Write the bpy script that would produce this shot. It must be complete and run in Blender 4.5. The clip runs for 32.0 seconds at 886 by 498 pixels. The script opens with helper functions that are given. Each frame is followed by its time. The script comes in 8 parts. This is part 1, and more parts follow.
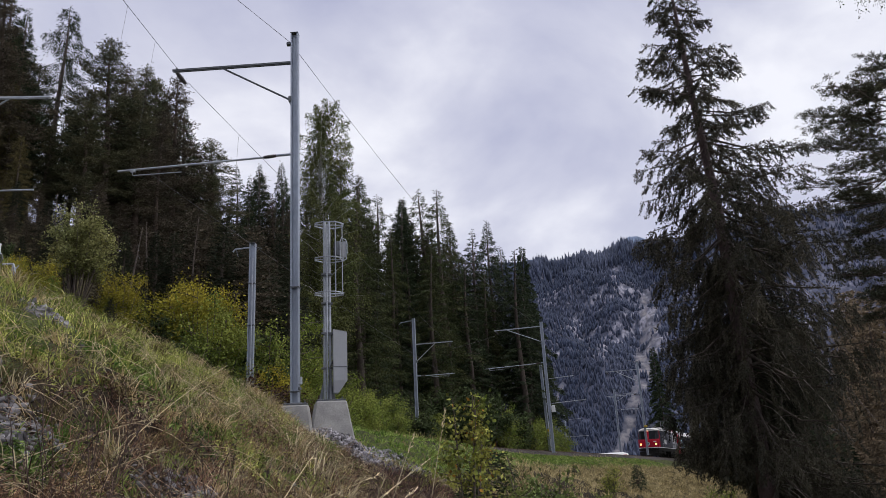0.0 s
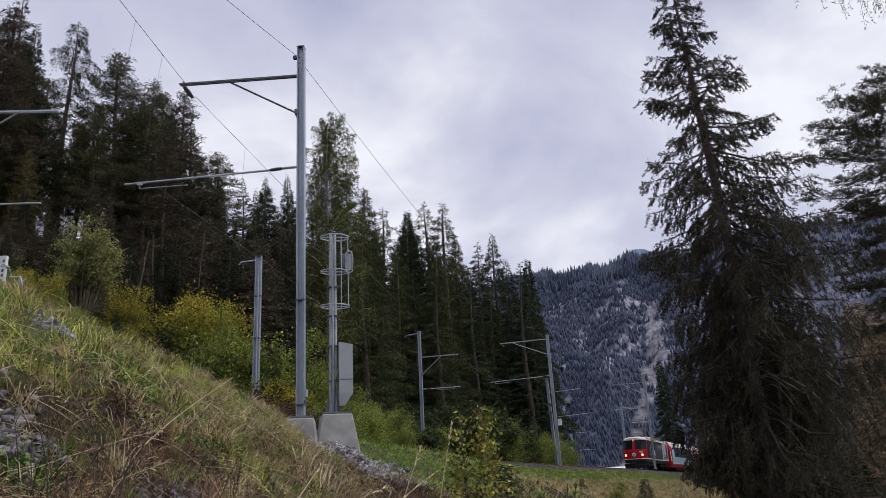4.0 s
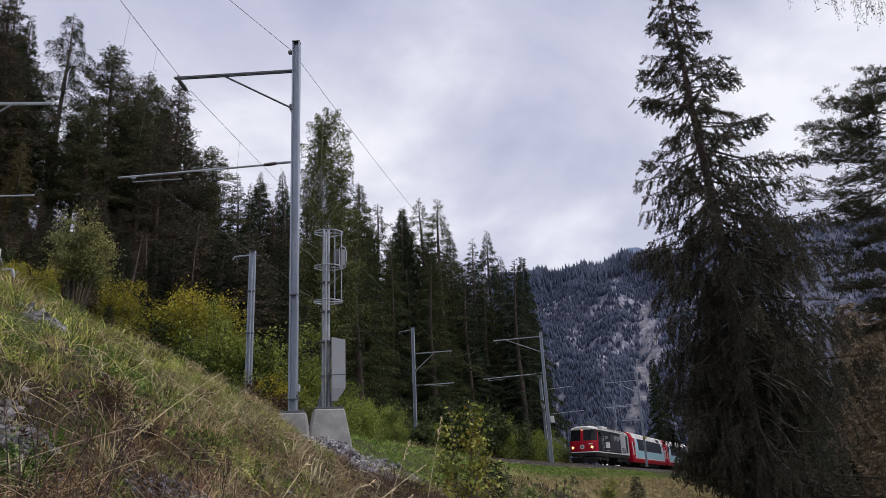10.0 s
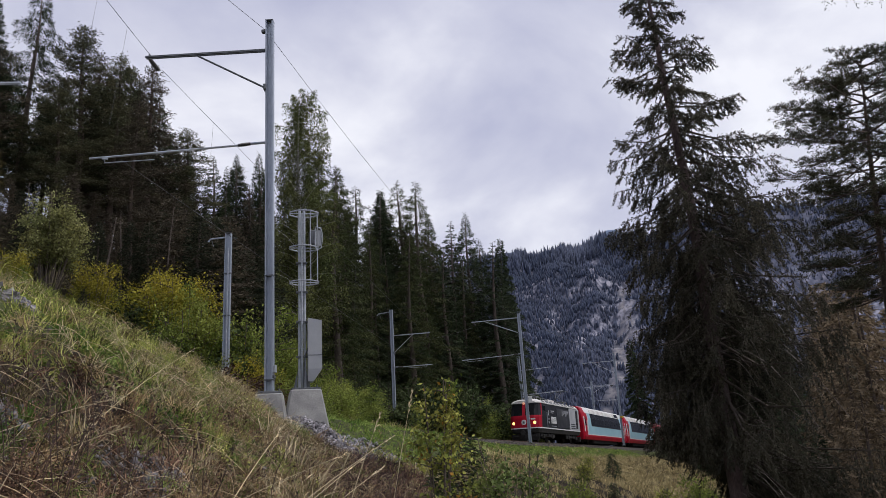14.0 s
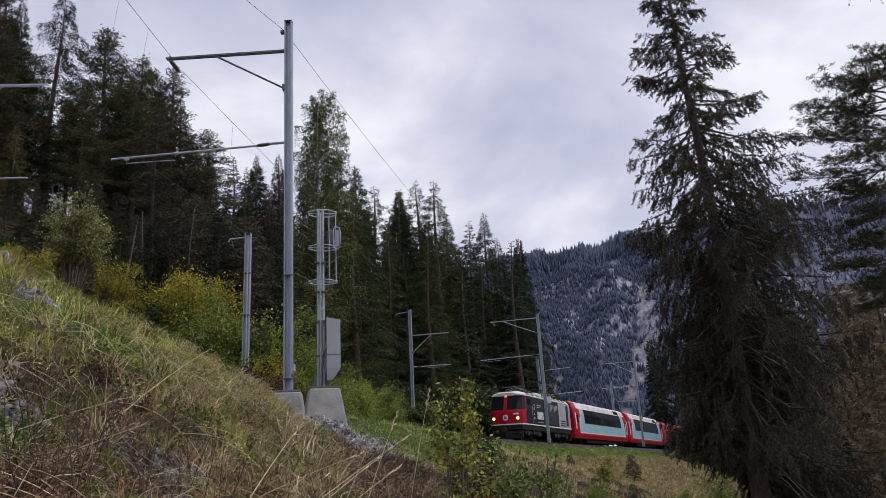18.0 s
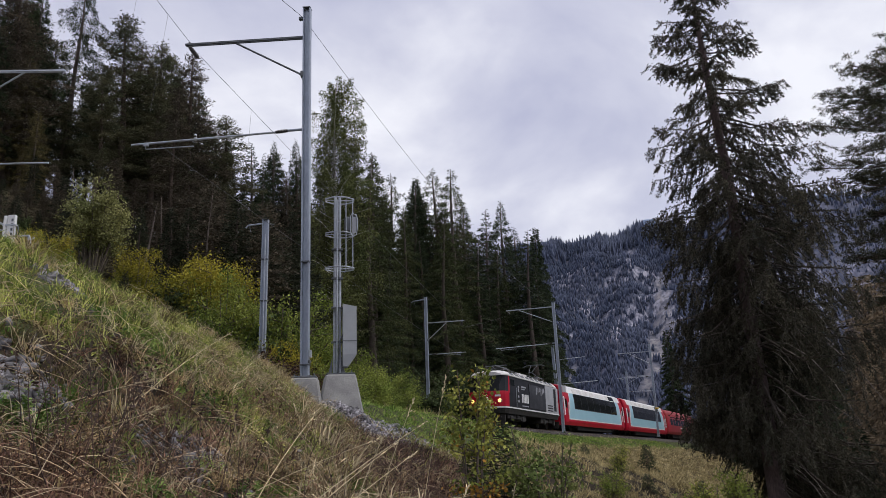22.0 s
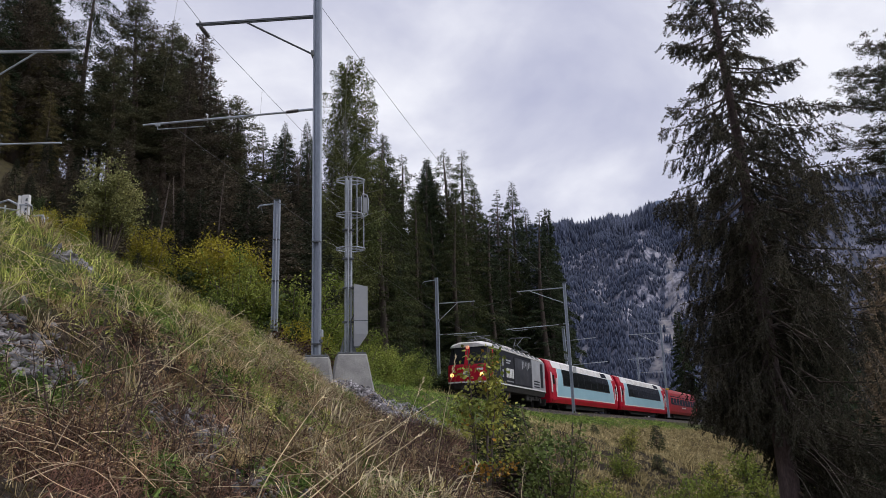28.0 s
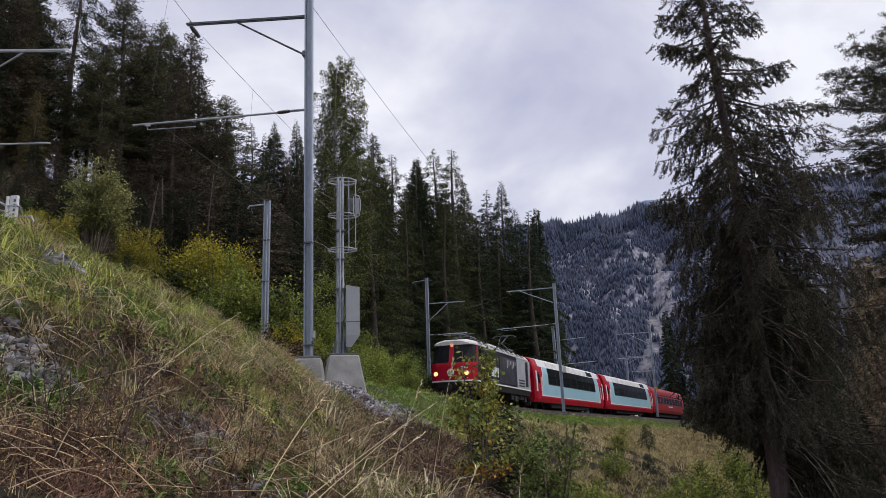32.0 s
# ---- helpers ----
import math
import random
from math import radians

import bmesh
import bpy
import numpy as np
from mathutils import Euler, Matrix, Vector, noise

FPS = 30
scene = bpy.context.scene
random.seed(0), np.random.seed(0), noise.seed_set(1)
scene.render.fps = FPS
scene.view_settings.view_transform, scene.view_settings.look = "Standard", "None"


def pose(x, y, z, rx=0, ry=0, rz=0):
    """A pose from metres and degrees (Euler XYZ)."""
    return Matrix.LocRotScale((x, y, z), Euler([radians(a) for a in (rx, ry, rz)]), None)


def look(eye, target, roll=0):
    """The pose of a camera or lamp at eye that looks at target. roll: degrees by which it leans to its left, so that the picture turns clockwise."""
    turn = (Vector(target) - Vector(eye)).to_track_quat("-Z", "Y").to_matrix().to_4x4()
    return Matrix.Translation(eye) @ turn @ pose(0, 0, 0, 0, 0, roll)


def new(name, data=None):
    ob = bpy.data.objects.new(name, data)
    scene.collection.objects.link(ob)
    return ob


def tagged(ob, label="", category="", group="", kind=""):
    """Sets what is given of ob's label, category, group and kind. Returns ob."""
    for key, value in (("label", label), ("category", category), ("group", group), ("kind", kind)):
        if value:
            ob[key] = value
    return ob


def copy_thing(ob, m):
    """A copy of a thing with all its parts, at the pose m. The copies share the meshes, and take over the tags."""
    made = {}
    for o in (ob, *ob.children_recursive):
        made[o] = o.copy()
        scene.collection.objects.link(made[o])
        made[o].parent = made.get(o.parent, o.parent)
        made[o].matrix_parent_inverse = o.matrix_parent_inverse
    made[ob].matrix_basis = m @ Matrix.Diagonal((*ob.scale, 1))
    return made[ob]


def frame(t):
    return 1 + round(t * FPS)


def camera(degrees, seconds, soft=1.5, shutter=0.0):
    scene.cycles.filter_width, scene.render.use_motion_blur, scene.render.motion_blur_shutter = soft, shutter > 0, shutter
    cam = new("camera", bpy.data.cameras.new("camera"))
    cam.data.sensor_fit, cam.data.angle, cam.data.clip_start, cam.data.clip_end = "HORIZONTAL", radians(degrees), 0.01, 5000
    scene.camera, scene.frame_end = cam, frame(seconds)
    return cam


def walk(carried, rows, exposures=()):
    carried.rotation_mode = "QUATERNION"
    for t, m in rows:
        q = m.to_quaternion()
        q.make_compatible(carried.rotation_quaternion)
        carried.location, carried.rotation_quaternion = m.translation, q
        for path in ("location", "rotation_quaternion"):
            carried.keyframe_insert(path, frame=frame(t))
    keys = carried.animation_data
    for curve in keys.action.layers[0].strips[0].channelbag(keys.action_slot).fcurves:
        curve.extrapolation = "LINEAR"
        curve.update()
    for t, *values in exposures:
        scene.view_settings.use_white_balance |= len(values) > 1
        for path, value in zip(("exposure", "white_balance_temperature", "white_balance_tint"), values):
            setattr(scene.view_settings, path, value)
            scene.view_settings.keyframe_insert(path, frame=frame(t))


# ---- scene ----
cam = camera(62.19, 32.0, soft=0.85)
walk(cam, [
    (0.0, pose(-0.000, 0.000, 1.600, 105.865, 2.799, 0.795)),
    (0.5, pose(-0.004, 0.005, 1.602, 106.489, 3.001, 0.880)),
    (1.0, pose(-0.007, 0.009, 1.604, 106.805, 3.048, 0.940)),
    (1.5, pose(-0.009, 0.013, 1.605, 106.808, 2.987, 1.010)),
    (2.0, pose(-0.008, 0.017, 1.603, 106.811, 3.011, 1.067)),
    (2.5, pose(-0.008, 0.019, 1.600, 106.829, 2.989, 1.094)),
    (3.0, pose(-0.008, 0.020, 1.597, 106.833, 2.989, 1.182)),
    (3.5, pose(-0.009, 0.021, 1.593, 106.896, 3.063, 1.271)),
    (5.5, pose(-0.011, 0.021, 1.591, 106.820, 0.908, 0.652)),
    (6.0, pose(-0.013, 0.023, 1.589, 106.837, 0.844, 0.438)),
    (6.5, pose(-0.013, 0.024, 1.589, 106.856, 0.939, 0.274)),
    (7.0, pose(-0.014, 0.025, 1.589, 106.872, 0.902, 0.046)),
    (7.5, pose(-0.015, 0.024, 1.588, 106.816, 0.912, -0.141)),
    (8.0, pose(-0.014, 0.020, 1.587, 106.873, 1.223, 0.047)),
    (8.5, pose(-0.011, 0.014, 1.585, 106.872, 1.223, 0.124)),
    (9.0, pose(-0.003, 0.009, 1.583, 106.890, 1.525, 0.303)),
    (9.5, pose(0.008, 0.003, 1.580, 106.873, 1.825, 0.425)),
    (10.0, pose(0.023, -0.004, 1.577, 106.605, 2.361, 0.694)),
    (10.5, pose(0.040, -0.012, 1.572, 106.210, 2.713, 0.861)),
    (11.0, pose(0.056, -0.020, 1.564, 105.920, 2.757, 0.926)),
    (11.5, pose(0.068, -0.028, 1.550, 105.374, 2.712, 0.984)),
    (12.0, pose(0.075, -0.035, 1.532, 104.628, 2.604, 1.072)),
    (12.5, pose(0.079, -0.039, 1.514, 104.638, 2.317, 0.552)),
    (13.0, pose(0.083, -0.039, 1.500, 104.576, 2.656, -0.982)),
    (13.5, pose(0.089, -0.035, 1.493, 104.538, 2.884, -1.003)),
    (14.0, pose(0.097, -0.030, 1.491, 105.229, 3.083, -0.790)),
    (14.5, pose(0.104, -0.024, 1.491, 105.664, 3.095, -0.133)),
    (16.5, pose(0.107, -0.020, 1.490, 105.709, 2.770, 0.433)),
    (17.0, pose(0.109, -0.017, 1.488, 105.658, 2.755, 0.504)),
    (17.5, pose(0.109, -0.014, 1.485, 105.509, 2.770, 0.558)),
    (18.0, pose(0.109, -0.011, 1.483, 105.307, 2.719, 0.623)),
    (18.5, pose(0.108, -0.010, 1.483, 104.865, 2.730, 0.656)),
    (19.0, pose(0.106, -0.011, 1.484, 104.688, 2.651, 0.688)),
    (19.5, pose(0.104, -0.012, 1.486, 104.631, 2.343, 0.741)),
    (20.0, pose(0.102, -0.014, 1.488, 104.617, 2.193, 1.337)),
    (20.5, pose(0.100, -0.014, 1.489, 104.694, 2.149, 1.435)),
    (21.0, pose(0.099, -0.014, 1.488, 104.684, 2.030, 1.652)),
    (21.5, pose(0.098, -0.013, 1.486, 104.730, 1.920, 1.701)),
    (22.0, pose(0.098, -0.012, 1.483, 104.410, 1.896, 1.702)),
    (22.5, pose(0.098, -0.009, 1.481, 103.968, 1.829, 1.911)),
    (23.0, pose(0.099, -0.005, 1.480, 103.617, 1.803, 2.001)),
    (23.5, pose(0.099, -0.001, 1.479, 103.448, 1.721, 2.058)),
    (24.0, pose(0.099, 0.000, 1.478, 103.273, 1.721, 2.088)),
    (24.5, pose(0.100, 0.001, 1.477, 103.185, 1.709, 2.125)),
    (25.0, pose(0.101, -0.000, 1.475, 103.065, 1.652, 2.196)),
    (25.5, pose(0.102, -0.003, 1.475, 103.098, 1.698, 2.267)),
    (27.5, pose(0.104, -0.007, 1.475, 102.936, 1.602, 2.534)),
    (28.0, pose(0.104, -0.011, 1.475, 102.934, 1.573, 2.516)),
    (28.5, pose(0.103, -0.014, 1.475, 102.937, 1.587, 2.595)),
    (29.0, pose(0.100, -0.015, 1.475, 102.947, 1.615, 2.742)),
    (29.5, pose(0.097, -0.015, 1.476, 102.931, 1.567, 2.482)),
    (30.0, pose(0.094, -0.016, 1.478, 102.928, 1.612, 2.323)),
    (30.5, pose(0.090, -0.019, 1.480, 102.942, 1.696, 2.321)),
    (31.0, pose(0.079, -0.022, 1.483, 102.924, 1.637, 2.195)),
    (31.5, pose(0.060, -0.021, 1.489, 102.903, 1.699, 1.743)),
    (32.0, pose(0.033, -0.016, 1.496, 102.901, 1.832, 1.694)),
])

# ---- world and light: overcast autumn sky ----
world = bpy.data.worlds.new("overcast_sky")
scene.world = world
world.use_nodes = True
wn, wl = world.node_tree.nodes, world.node_tree.links
wn.clear()
SUN_EL, SUN_AZ = 55.0, 95.0


def build_sky():
    out = wn.new("ShaderNodeOutputWorld")
    bg_sky = wn.new("ShaderNodeBackground")
    bg_cloud = wn.new("ShaderNodeBackground")
    mix = wn.new("ShaderNodeMixShader")
    sky = wn.new("ShaderNodeTexSky")
    sky.sky_type = "NISHITA"
    sky.sun_disc = False
    sky.sun_elevation, sky.sun_rotation = radians(SUN_EL), radians(SUN_AZ)
    bg_sky.inputs[1].default_value = 0.10
    wl.new(sky.outputs[0], bg_sky.inputs[0])
    co = wn.new("ShaderNodeTexCoord")
    sep = wn.new("ShaderNodeSeparateXYZ")
    wl.new(co.outputs["Generated"], sep.inputs[0])
    add = wn.new("ShaderNodeMath")
    add.operation = "ADD"
    add.inputs[1].default_value = 0.42
    wl.new(sep.outputs[2], add.inputs[0])
    div = wn.new("ShaderNodeVectorMath")
    div.operation = "DIVIDE"
    comb = wn.new("ShaderNodeCombineXYZ")
    for i in range(3):
        wl.new(add.outputs[0], comb.inputs[i])
    wl.new(co.outputs["Generated"], div.inputs[0])
    wl.new(comb.outputs[0], div.inputs[1])
    mp = wn.new("ShaderNodeMapping")
    mp.inputs["Location"].default_value = (2.6, 7.1, 0.0)
    mp.inputs["Scale"].default_value = (1.0, 1.0, 0.6)
    wl.new(div.outputs[0], mp.inputs[0])
    big = wn.new("ShaderNodeTexNoise")
    big.inputs["Scale"].default_value = 2.1
    big.inputs["Detail"].default_value = 8.0
    big.inputs["Roughness"].default_value = 0.5
    big.inputs["Distortion"].default_value = 0.35
    wl.new(mp.outputs[0], big.inputs[0])
    ramp = wn.new("ShaderNodeValToRGB")
    e = ramp.color_ramp.elements
    e[0].position, e[0].color = 0.36, (0.385, 0.40, 0.55, 1)
    e[1].position, e[1].color = 0.64, (0.80, 0.805, 0.87, 1)
    m = ramp.color_ramp.elements.new(0.5)
    m.color = (0.545, 0.555, 0.672, 1)
    wl.new(big.outputs[0], ramp.inputs[0])
    wl.new(ramp.outputs[0], bg_cloud.inputs[0])
    bg_cloud.inputs[1].default_value = 1.0
    mix.inputs[0].default_value = 0.94
    wl.new(bg_sky.outputs[0], mix.inputs[1])
    wl.new(bg_cloud.outputs[0], mix.inputs[2])
    wl.new(mix.outputs[0], out.inputs[0])


build_sky()
sun = bpy.data.lights.new("sun", "SUN")
sun.energy, sun.angle, sun.color = 1.3, radians(30), (1.0, 0.97, 0.92)
sun_ob = new("sun", sun)
sun_dir = Vector((math.sin(radians(SUN_AZ)) * math.cos(radians(SUN_EL)), math.cos(radians(SUN_AZ)) * math.cos(radians(SUN_EL)), math.sin(radians(SUN_EL))))
sun_ob.matrix_world = look(sun_dir * 50, (0, 0, 0))
scene.view_settings.exposure = 0.25


# ---- materials ----
def mat(name, c1, c2, scale=4.0, fine=40.0, rough=0.7, metal=0.0, bump=0.15, vary=0.25, island=0.0, obvary=0.0, spec=0.5, stretch=(1, 1, 1)):
    m = bpy.data.materials.new(name)
    m.use_nodes = True
    n, l = m.node_tree.nodes, m.node_tree.links
    b = n["Principled BSDF"]
    b.inputs["Roughness"].default_value = rough
    b.inputs["Metallic"].default_value = metal
    b.inputs["Specular IOR Level"].default_value = spec
    co = n.new("ShaderNodeTexCoord")
    mp = n.new("ShaderNodeMapping")
    mp.inputs["Scale"].default_value = stretch
    l.new(co.outputs["Object"], mp.inputs[0])
    a = n.new("ShaderNodeTexNoise")
    a.inputs["Scale"].default_value, a.inputs["Detail"].default_value = scale, 3.0
    f = n.new("ShaderNodeTexNoise")
    f.inputs["Scale"].default_value, f.inputs["Detail"].default_value = fine, 4.0
    l.new(mp.outputs[0], a.inputs[0])
    l.new(mp.outputs[0], f.inputs[0])
    r = n.new("ShaderNodeValToRGB")
    r.color_ramp.elements[0].position, r.color_ramp.elements[0].color = 0.35, (*c1, 1)
    r.color_ramp.elements[1].position, r.color_ramp.elements[1].color = 0.65, (*c2, 1)
    l.new(a.outputs[0], r.inputs[0])
    hsv = n.new("ShaderNodeHueSaturation")
    l.new(r.outputs[0], hsv.inputs["Color"])
    val = n.new("ShaderNodeMapRange")
    val.inputs[1].default_value, val.inputs[2].default_value = 0.25, 0.75
    val.inputs[3].default_value, val.inputs[4].default_value = 1 - vary, 1 + vary
    l.new(f.outputs[0], val.inputs[0])
    last = val.outputs[0]
    if island or obvary:
        src = n.new("ShaderNodeNewGeometry").outputs["Random Per Island"] if island else n.new("ShaderNodeObjectInfo").outputs["Random"]
        k = island or obvary
        mr = n.new("ShaderNodeMapRange")
        mr.inputs[3].default_value, mr.inputs[4].default_value = 1 - k, 1 + k
        l.new(src, mr.inputs[0])
        mul = n.new("ShaderNodeMath")
        mul.operation = "MULTIPLY"
        l.new(last, mul.inputs[0])
        l.new(mr.outputs[0], mul.inputs[1])
        last = mul.outputs[0]
        if island and obvary:
            oi = n.new("ShaderNodeObjectInfo")
            m2 = n.new("ShaderNodeMapRange")
            m2.inputs[3].default_value, m2.inputs[4].default_value = 1 - obvary, 1 + obvary
            l.new(oi.outputs["Random"], m2.inputs[0])
            mul2 = n.new("ShaderNodeMath")
            mul2.operation = "MULTIPLY"
            l.new(last, mul2.inputs[0])
            l.new(m2.outputs[0], mul2.inputs[1])
            last = mul2.outputs[0]
    l.new(last, hsv.inputs["Value"])
    l.new(hsv.outputs[0], b.inputs["Base Color"])
    if bump:
        bp = n.new("ShaderNodeBump")
        bp.inputs["Strength"].default_value = bump
        bp.inputs["Distance"].default_value = 0.02
        l.new(f.outputs[0], bp.inputs["Height"])
        l.new(bp.outputs[0], b.inputs["Normal"])
    return m


def leafy(name, c1, c2, scale=0.6, island=0.55, obvary=0.2, through_light=0.25):
    """Foliage: diffuse leaf with a share of light coming through."""
    m = mat(name, c1, c2, scale=scale, fine=6.0, rough=0.75, bump=0.0, vary=0.25, island=island, obvary=obvary, spec=0.15)
    n, l = m.node_tree.nodes, m.node_tree.links
    b = n["Principled BSDF"]
    tr = n.new("ShaderNodeBsdfTranslucent")
    mx = n.new("ShaderNodeMixShader")
    mx.inputs[0].default_value = through_light
    l.new(b.inputs["Base Color"].links[0].from_socket, tr.inputs[0])
    l.new(b.outputs[0], mx.inputs[1])
    l.new(tr.outputs[0], mx.inputs[2])
    l.new(mx.outputs[0], n["Material Output"].inputs[0])
    return m


def by_tuft(m):
    """Lets each tuft have a tone of its own between the material's two colours."""
    n, l = m.node_tree.nodes, m.node_tree.links
    r = next(q for q in n if q.type == "VALTORGB")
    src = r.inputs[0].links[0].from_socket
    at = n.new("ShaderNodeAttribute")
    at.attribute_name = "tone"
    mx = n.new("ShaderNodeMath")
    mx.operation = "MULTIPLY_ADD"
    half = n.new("ShaderNodeMath")
    half.operation = "MULTIPLY"
    half.inputs[1].default_value = 0.45
    l.new(src, half.inputs[0])
    mx.inputs[1].default_value = 0.55
    l.new(at.outputs["Fac"], mx.inputs[0])
    l.new(half.outputs[0], mx.inputs[2])
    l.new(mx.outputs[0], r.inputs[0])
    return m


def glow(name, colour, strength):
    m = bpy.data.materials.new(name)
    m.use_nodes = True
    b = m.node_tree.nodes["Principled BSDF"]
    b.inputs["Base Color"].default_value = (*colour, 1)
    b.inputs["Emission Color"].default_value = (*colour, 1)
    b.inputs["Emission Strength"].default_value = strength
    return m


STEEL = mat("galvanised_steel", (0.300, 0.338, 0.405), (0.415, 0.458, 0.530), scale=2.5, fine=30, rough=0.45, metal=0.35, bump=0.05, vary=0.14, stretch=(1, 1, 0.25))
DARK_STEEL = mat("weathered_steel", (0.10, 0.11, 0.12), (0.17, 0.18, 0.19), scale=4, rough=0.55, metal=0.4, bump=0.05)
TUBE = mat("aluminium_tube", (0.400, 0.430, 0.480), (0.520, 0.550, 0.590), scale=6, rough=0.45, metal=0.3, bump=0.0, vary=0.1)
INSUL = mat("brown_insulator", (0.035, 0.03, 0.03), (0.06, 0.05, 0.045), rough=0.3, bump=0.0)
WIRE = mat("bare_wire", (0.09, 0.09, 0.095), (0.13, 0.13, 0.13), rough=0.5, metal=0.3, bump=0.0)
CONCRETE = mat("concrete", (0.270, 0.265, 0.258), (0.380, 0.370, 0.355), scale=3, fine=35, rough=0.9, bump=0.3, vary=0.16)
CABINET = mat("grey_cabinet_paint", (0.370, 0.385, 0.410), (0.430, 0.445, 0.465), scale=2, rough=0.5, bump=0.02, vary=0.05)
RED = mat("red_coach_paint", (0.400, 0.008, 0.026), (0.480, 0.012, 0.032), scale=1.2, fine=12, rough=0.38, bump=0.0, vary=0.08, spec=0.2)
DARK_RED = mat("old_red_paint", (0.30, 0.018, 0.02), (0.38, 0.025, 0.026), scale=1.2, fine=12, rough=0.45, bump=0.0, vary=0.12)
BLUE = mat("pale_blue_paint", (0.34, 0.56, 0.66), (0.38, 0.60, 0.70), scale=1.0, fine=10, rough=0.35, bump=0.0, vary=0.05)
WHITE = mat("white_paint", (0.74, 0.74, 0.74), (0.82, 0.82, 0.81), scale=1.5, fine=14, rough=0.4, bump=0.0, vary=0.07)
ROOF_WHITE = mat("dirty_white_roof", (0.58, 0.56, 0.54), (0.74, 0.72, 0.70), scale=1.3, fine=9, rough=0.55, bump=0.05, vary=0.15)
BLACK = mat("charcoal_paint", (0.020, 0.021, 0.026), (0.030, 0.031, 0.036), scale=1.5, rough=0.45, bump=0.0, vary=0.12, spec=0.12)
LIGHT_GREY = mat("light_grey_paint", (0.38, 0.39, 0.42), (0.48, 0.49, 0.52), scale=1.2, rough=0.4, bump=0.0, vary=0.1)
SIDE_PRINT = mat("dark_print", (0.030, 0.031, 0.037), (0.085, 0.088, 0.10), scale=0.9, fine=7, rough=0.4, bump=0.0, vary=0.45)
UNDER = mat("bogie_grime", (0.018, 0.017, 0.016), (0.035, 0.032, 0.03), scale=5, rough=0.8, bump=0.1)
GLASS = mat("dark_tinted_glass", (0.012, 0.014, 0.016), (0.018, 0.02, 0.022), rough=0.10, bump=0.0, vary=0.05, spec=0.10)
RUBBER = mat("black_rubber", (0.015, 0.015, 0.015), (0.022, 0.022, 0.022), rough=0.8, bump=0.0)
LAMP = glow("headlamp_glow", (1.0, 0.50, 0.13), 3.2)
TOP_LAMP = glow("top_lamp_glow", (1.0, 0.45, 0.25), 0.5)
YELLOW = mat("yellow_sign_paint", (0.62, 0.40, 0.03), (0.68, 0.46, 0.04), rough=0.5, bump=0.0)
RAIL = mat("rusty_rail", (0.11, 0.07, 0.05), (0.19, 0.13, 0.10), scale=8, rough=0.6, metal=0.4, bump=0.05)
SLEEPER = mat("weathered_sleeper", (0.10, 0.085, 0.07), (0.17, 0.15, 0.13), scale=6, rough=0.9, bump=0.2)
BALLAST = mat("ballast", (0.036, 0.030, 0.027), (0.078, 0.065, 0.057), scale=12, fine=60, rough=0.95, bump=0.6, vary=0.35)
GRAVEL = mat("crushed_gravel", (0.130, 0.122, 0.132), (0.330, 0.315, 0.335), scale=5, fine=30, rough=0.95, bump=0.4, vary=0.3, island=0.8)
STONE = mat("limestone_rubble", (0.085, 0.080, 0.086), (0.235, 0.225, 0.235), scale=5, fine=30, rough=0.95, bump=0.4, vary=0.25, island=0.6)
BALLAST_STONE = mat("ballast_stones", (0.052, 0.043, 0.038), (0.125, 0.104, 0.092), scale=7, fine=30, rough=0.95, bump=0.3, vary=0.25, island=0.5)
BARK = mat("spruce_bark", (0.065, 0.050, 0.042), (0.120, 0.095, 0.080), scale=5, fine=30, rough=0.95, bump=0.6, vary=0.35, stretch=(1, 1, 0.35))
PINE_BARK = mat("pine_bark", (0.055, 0.042, 0.034), (0.100, 0.070, 0.052), scale=5, fine=25, rough=0.95, bump=0.6, vary=0.35, stretch=(1, 1, 0.35))
BIRCH_BARK = mat("birch_bark", (0.35, 0.33, 0.31), (0.52, 0.50, 0.47), scale=6, fine=20, rough=0.85, bump=0.2, vary=0.35)
TWIG = mat("dry_twig", (0.09, 0.07, 0.06), (0.15, 0.12, 0.10), scale=6, rough=0.9, bump=0.0)
OLD_BARK = mat("old_spruce_bark", (0.080, 0.058, 0.056), (0.150, 0.110, 0.104), scale=6, fine=40, rough=0.95, bump=0.7, vary=0.4, stretch=(1, 1, 0.35))
DARK_STEM = mat("dark_weed_stem", (0.055, 0.036, 0.030), (0.110, 0.070, 0.055), scale=3, rough=0.9, bump=0.0, island=0.4)
DEAD_BOUGH = mat("dead_bough", (0.19, 0.162, 0.145), (0.31, 0.265, 0.235), scale=6, rough=0.9, bump=0.0)
SPRUCE = leafy("spruce_needles", (0.030, 0.044, 0.025), (0.060, 0.078, 0.038))
YOUNG_SPRUCE = leafy("young_spruce_needles", (0.046, 0.070, 0.034), (0.090, 0.115, 0.052))
HERO_SPRUCE = leafy("old_spruce_needles", (0.056, 0.056, 0.041), (0.112, 0.103, 0.071), scale=0.9, through_light=0.35)
PINE = leafy("pine_needles", (0.070, 0.080, 0.046), (0.122, 0.114, 0.064))
PINE_DARK = leafy("dark_pine_needles", (0.055, 0.062, 0.038), (0.095, 0.090, 0.052))
PINE_DEAD = leafy("browning_pine_needles", (0.076, 0.066, 0.050), (0.118, 0.098, 0.068))
LARCH = leafy("larch_needles", (0.045, 0.060, 0.023), (0.076, 0.083, 0.034))
WOOD_DEEP = leafy("deep_wood_needles", (0.034, 0.043, 0.027), (0.060, 0.064, 0.040))
LARCH_OLIVE = leafy("olive_larch_needles", (0.088, 0.082, 0.034), (0.140, 0.112, 0.048))
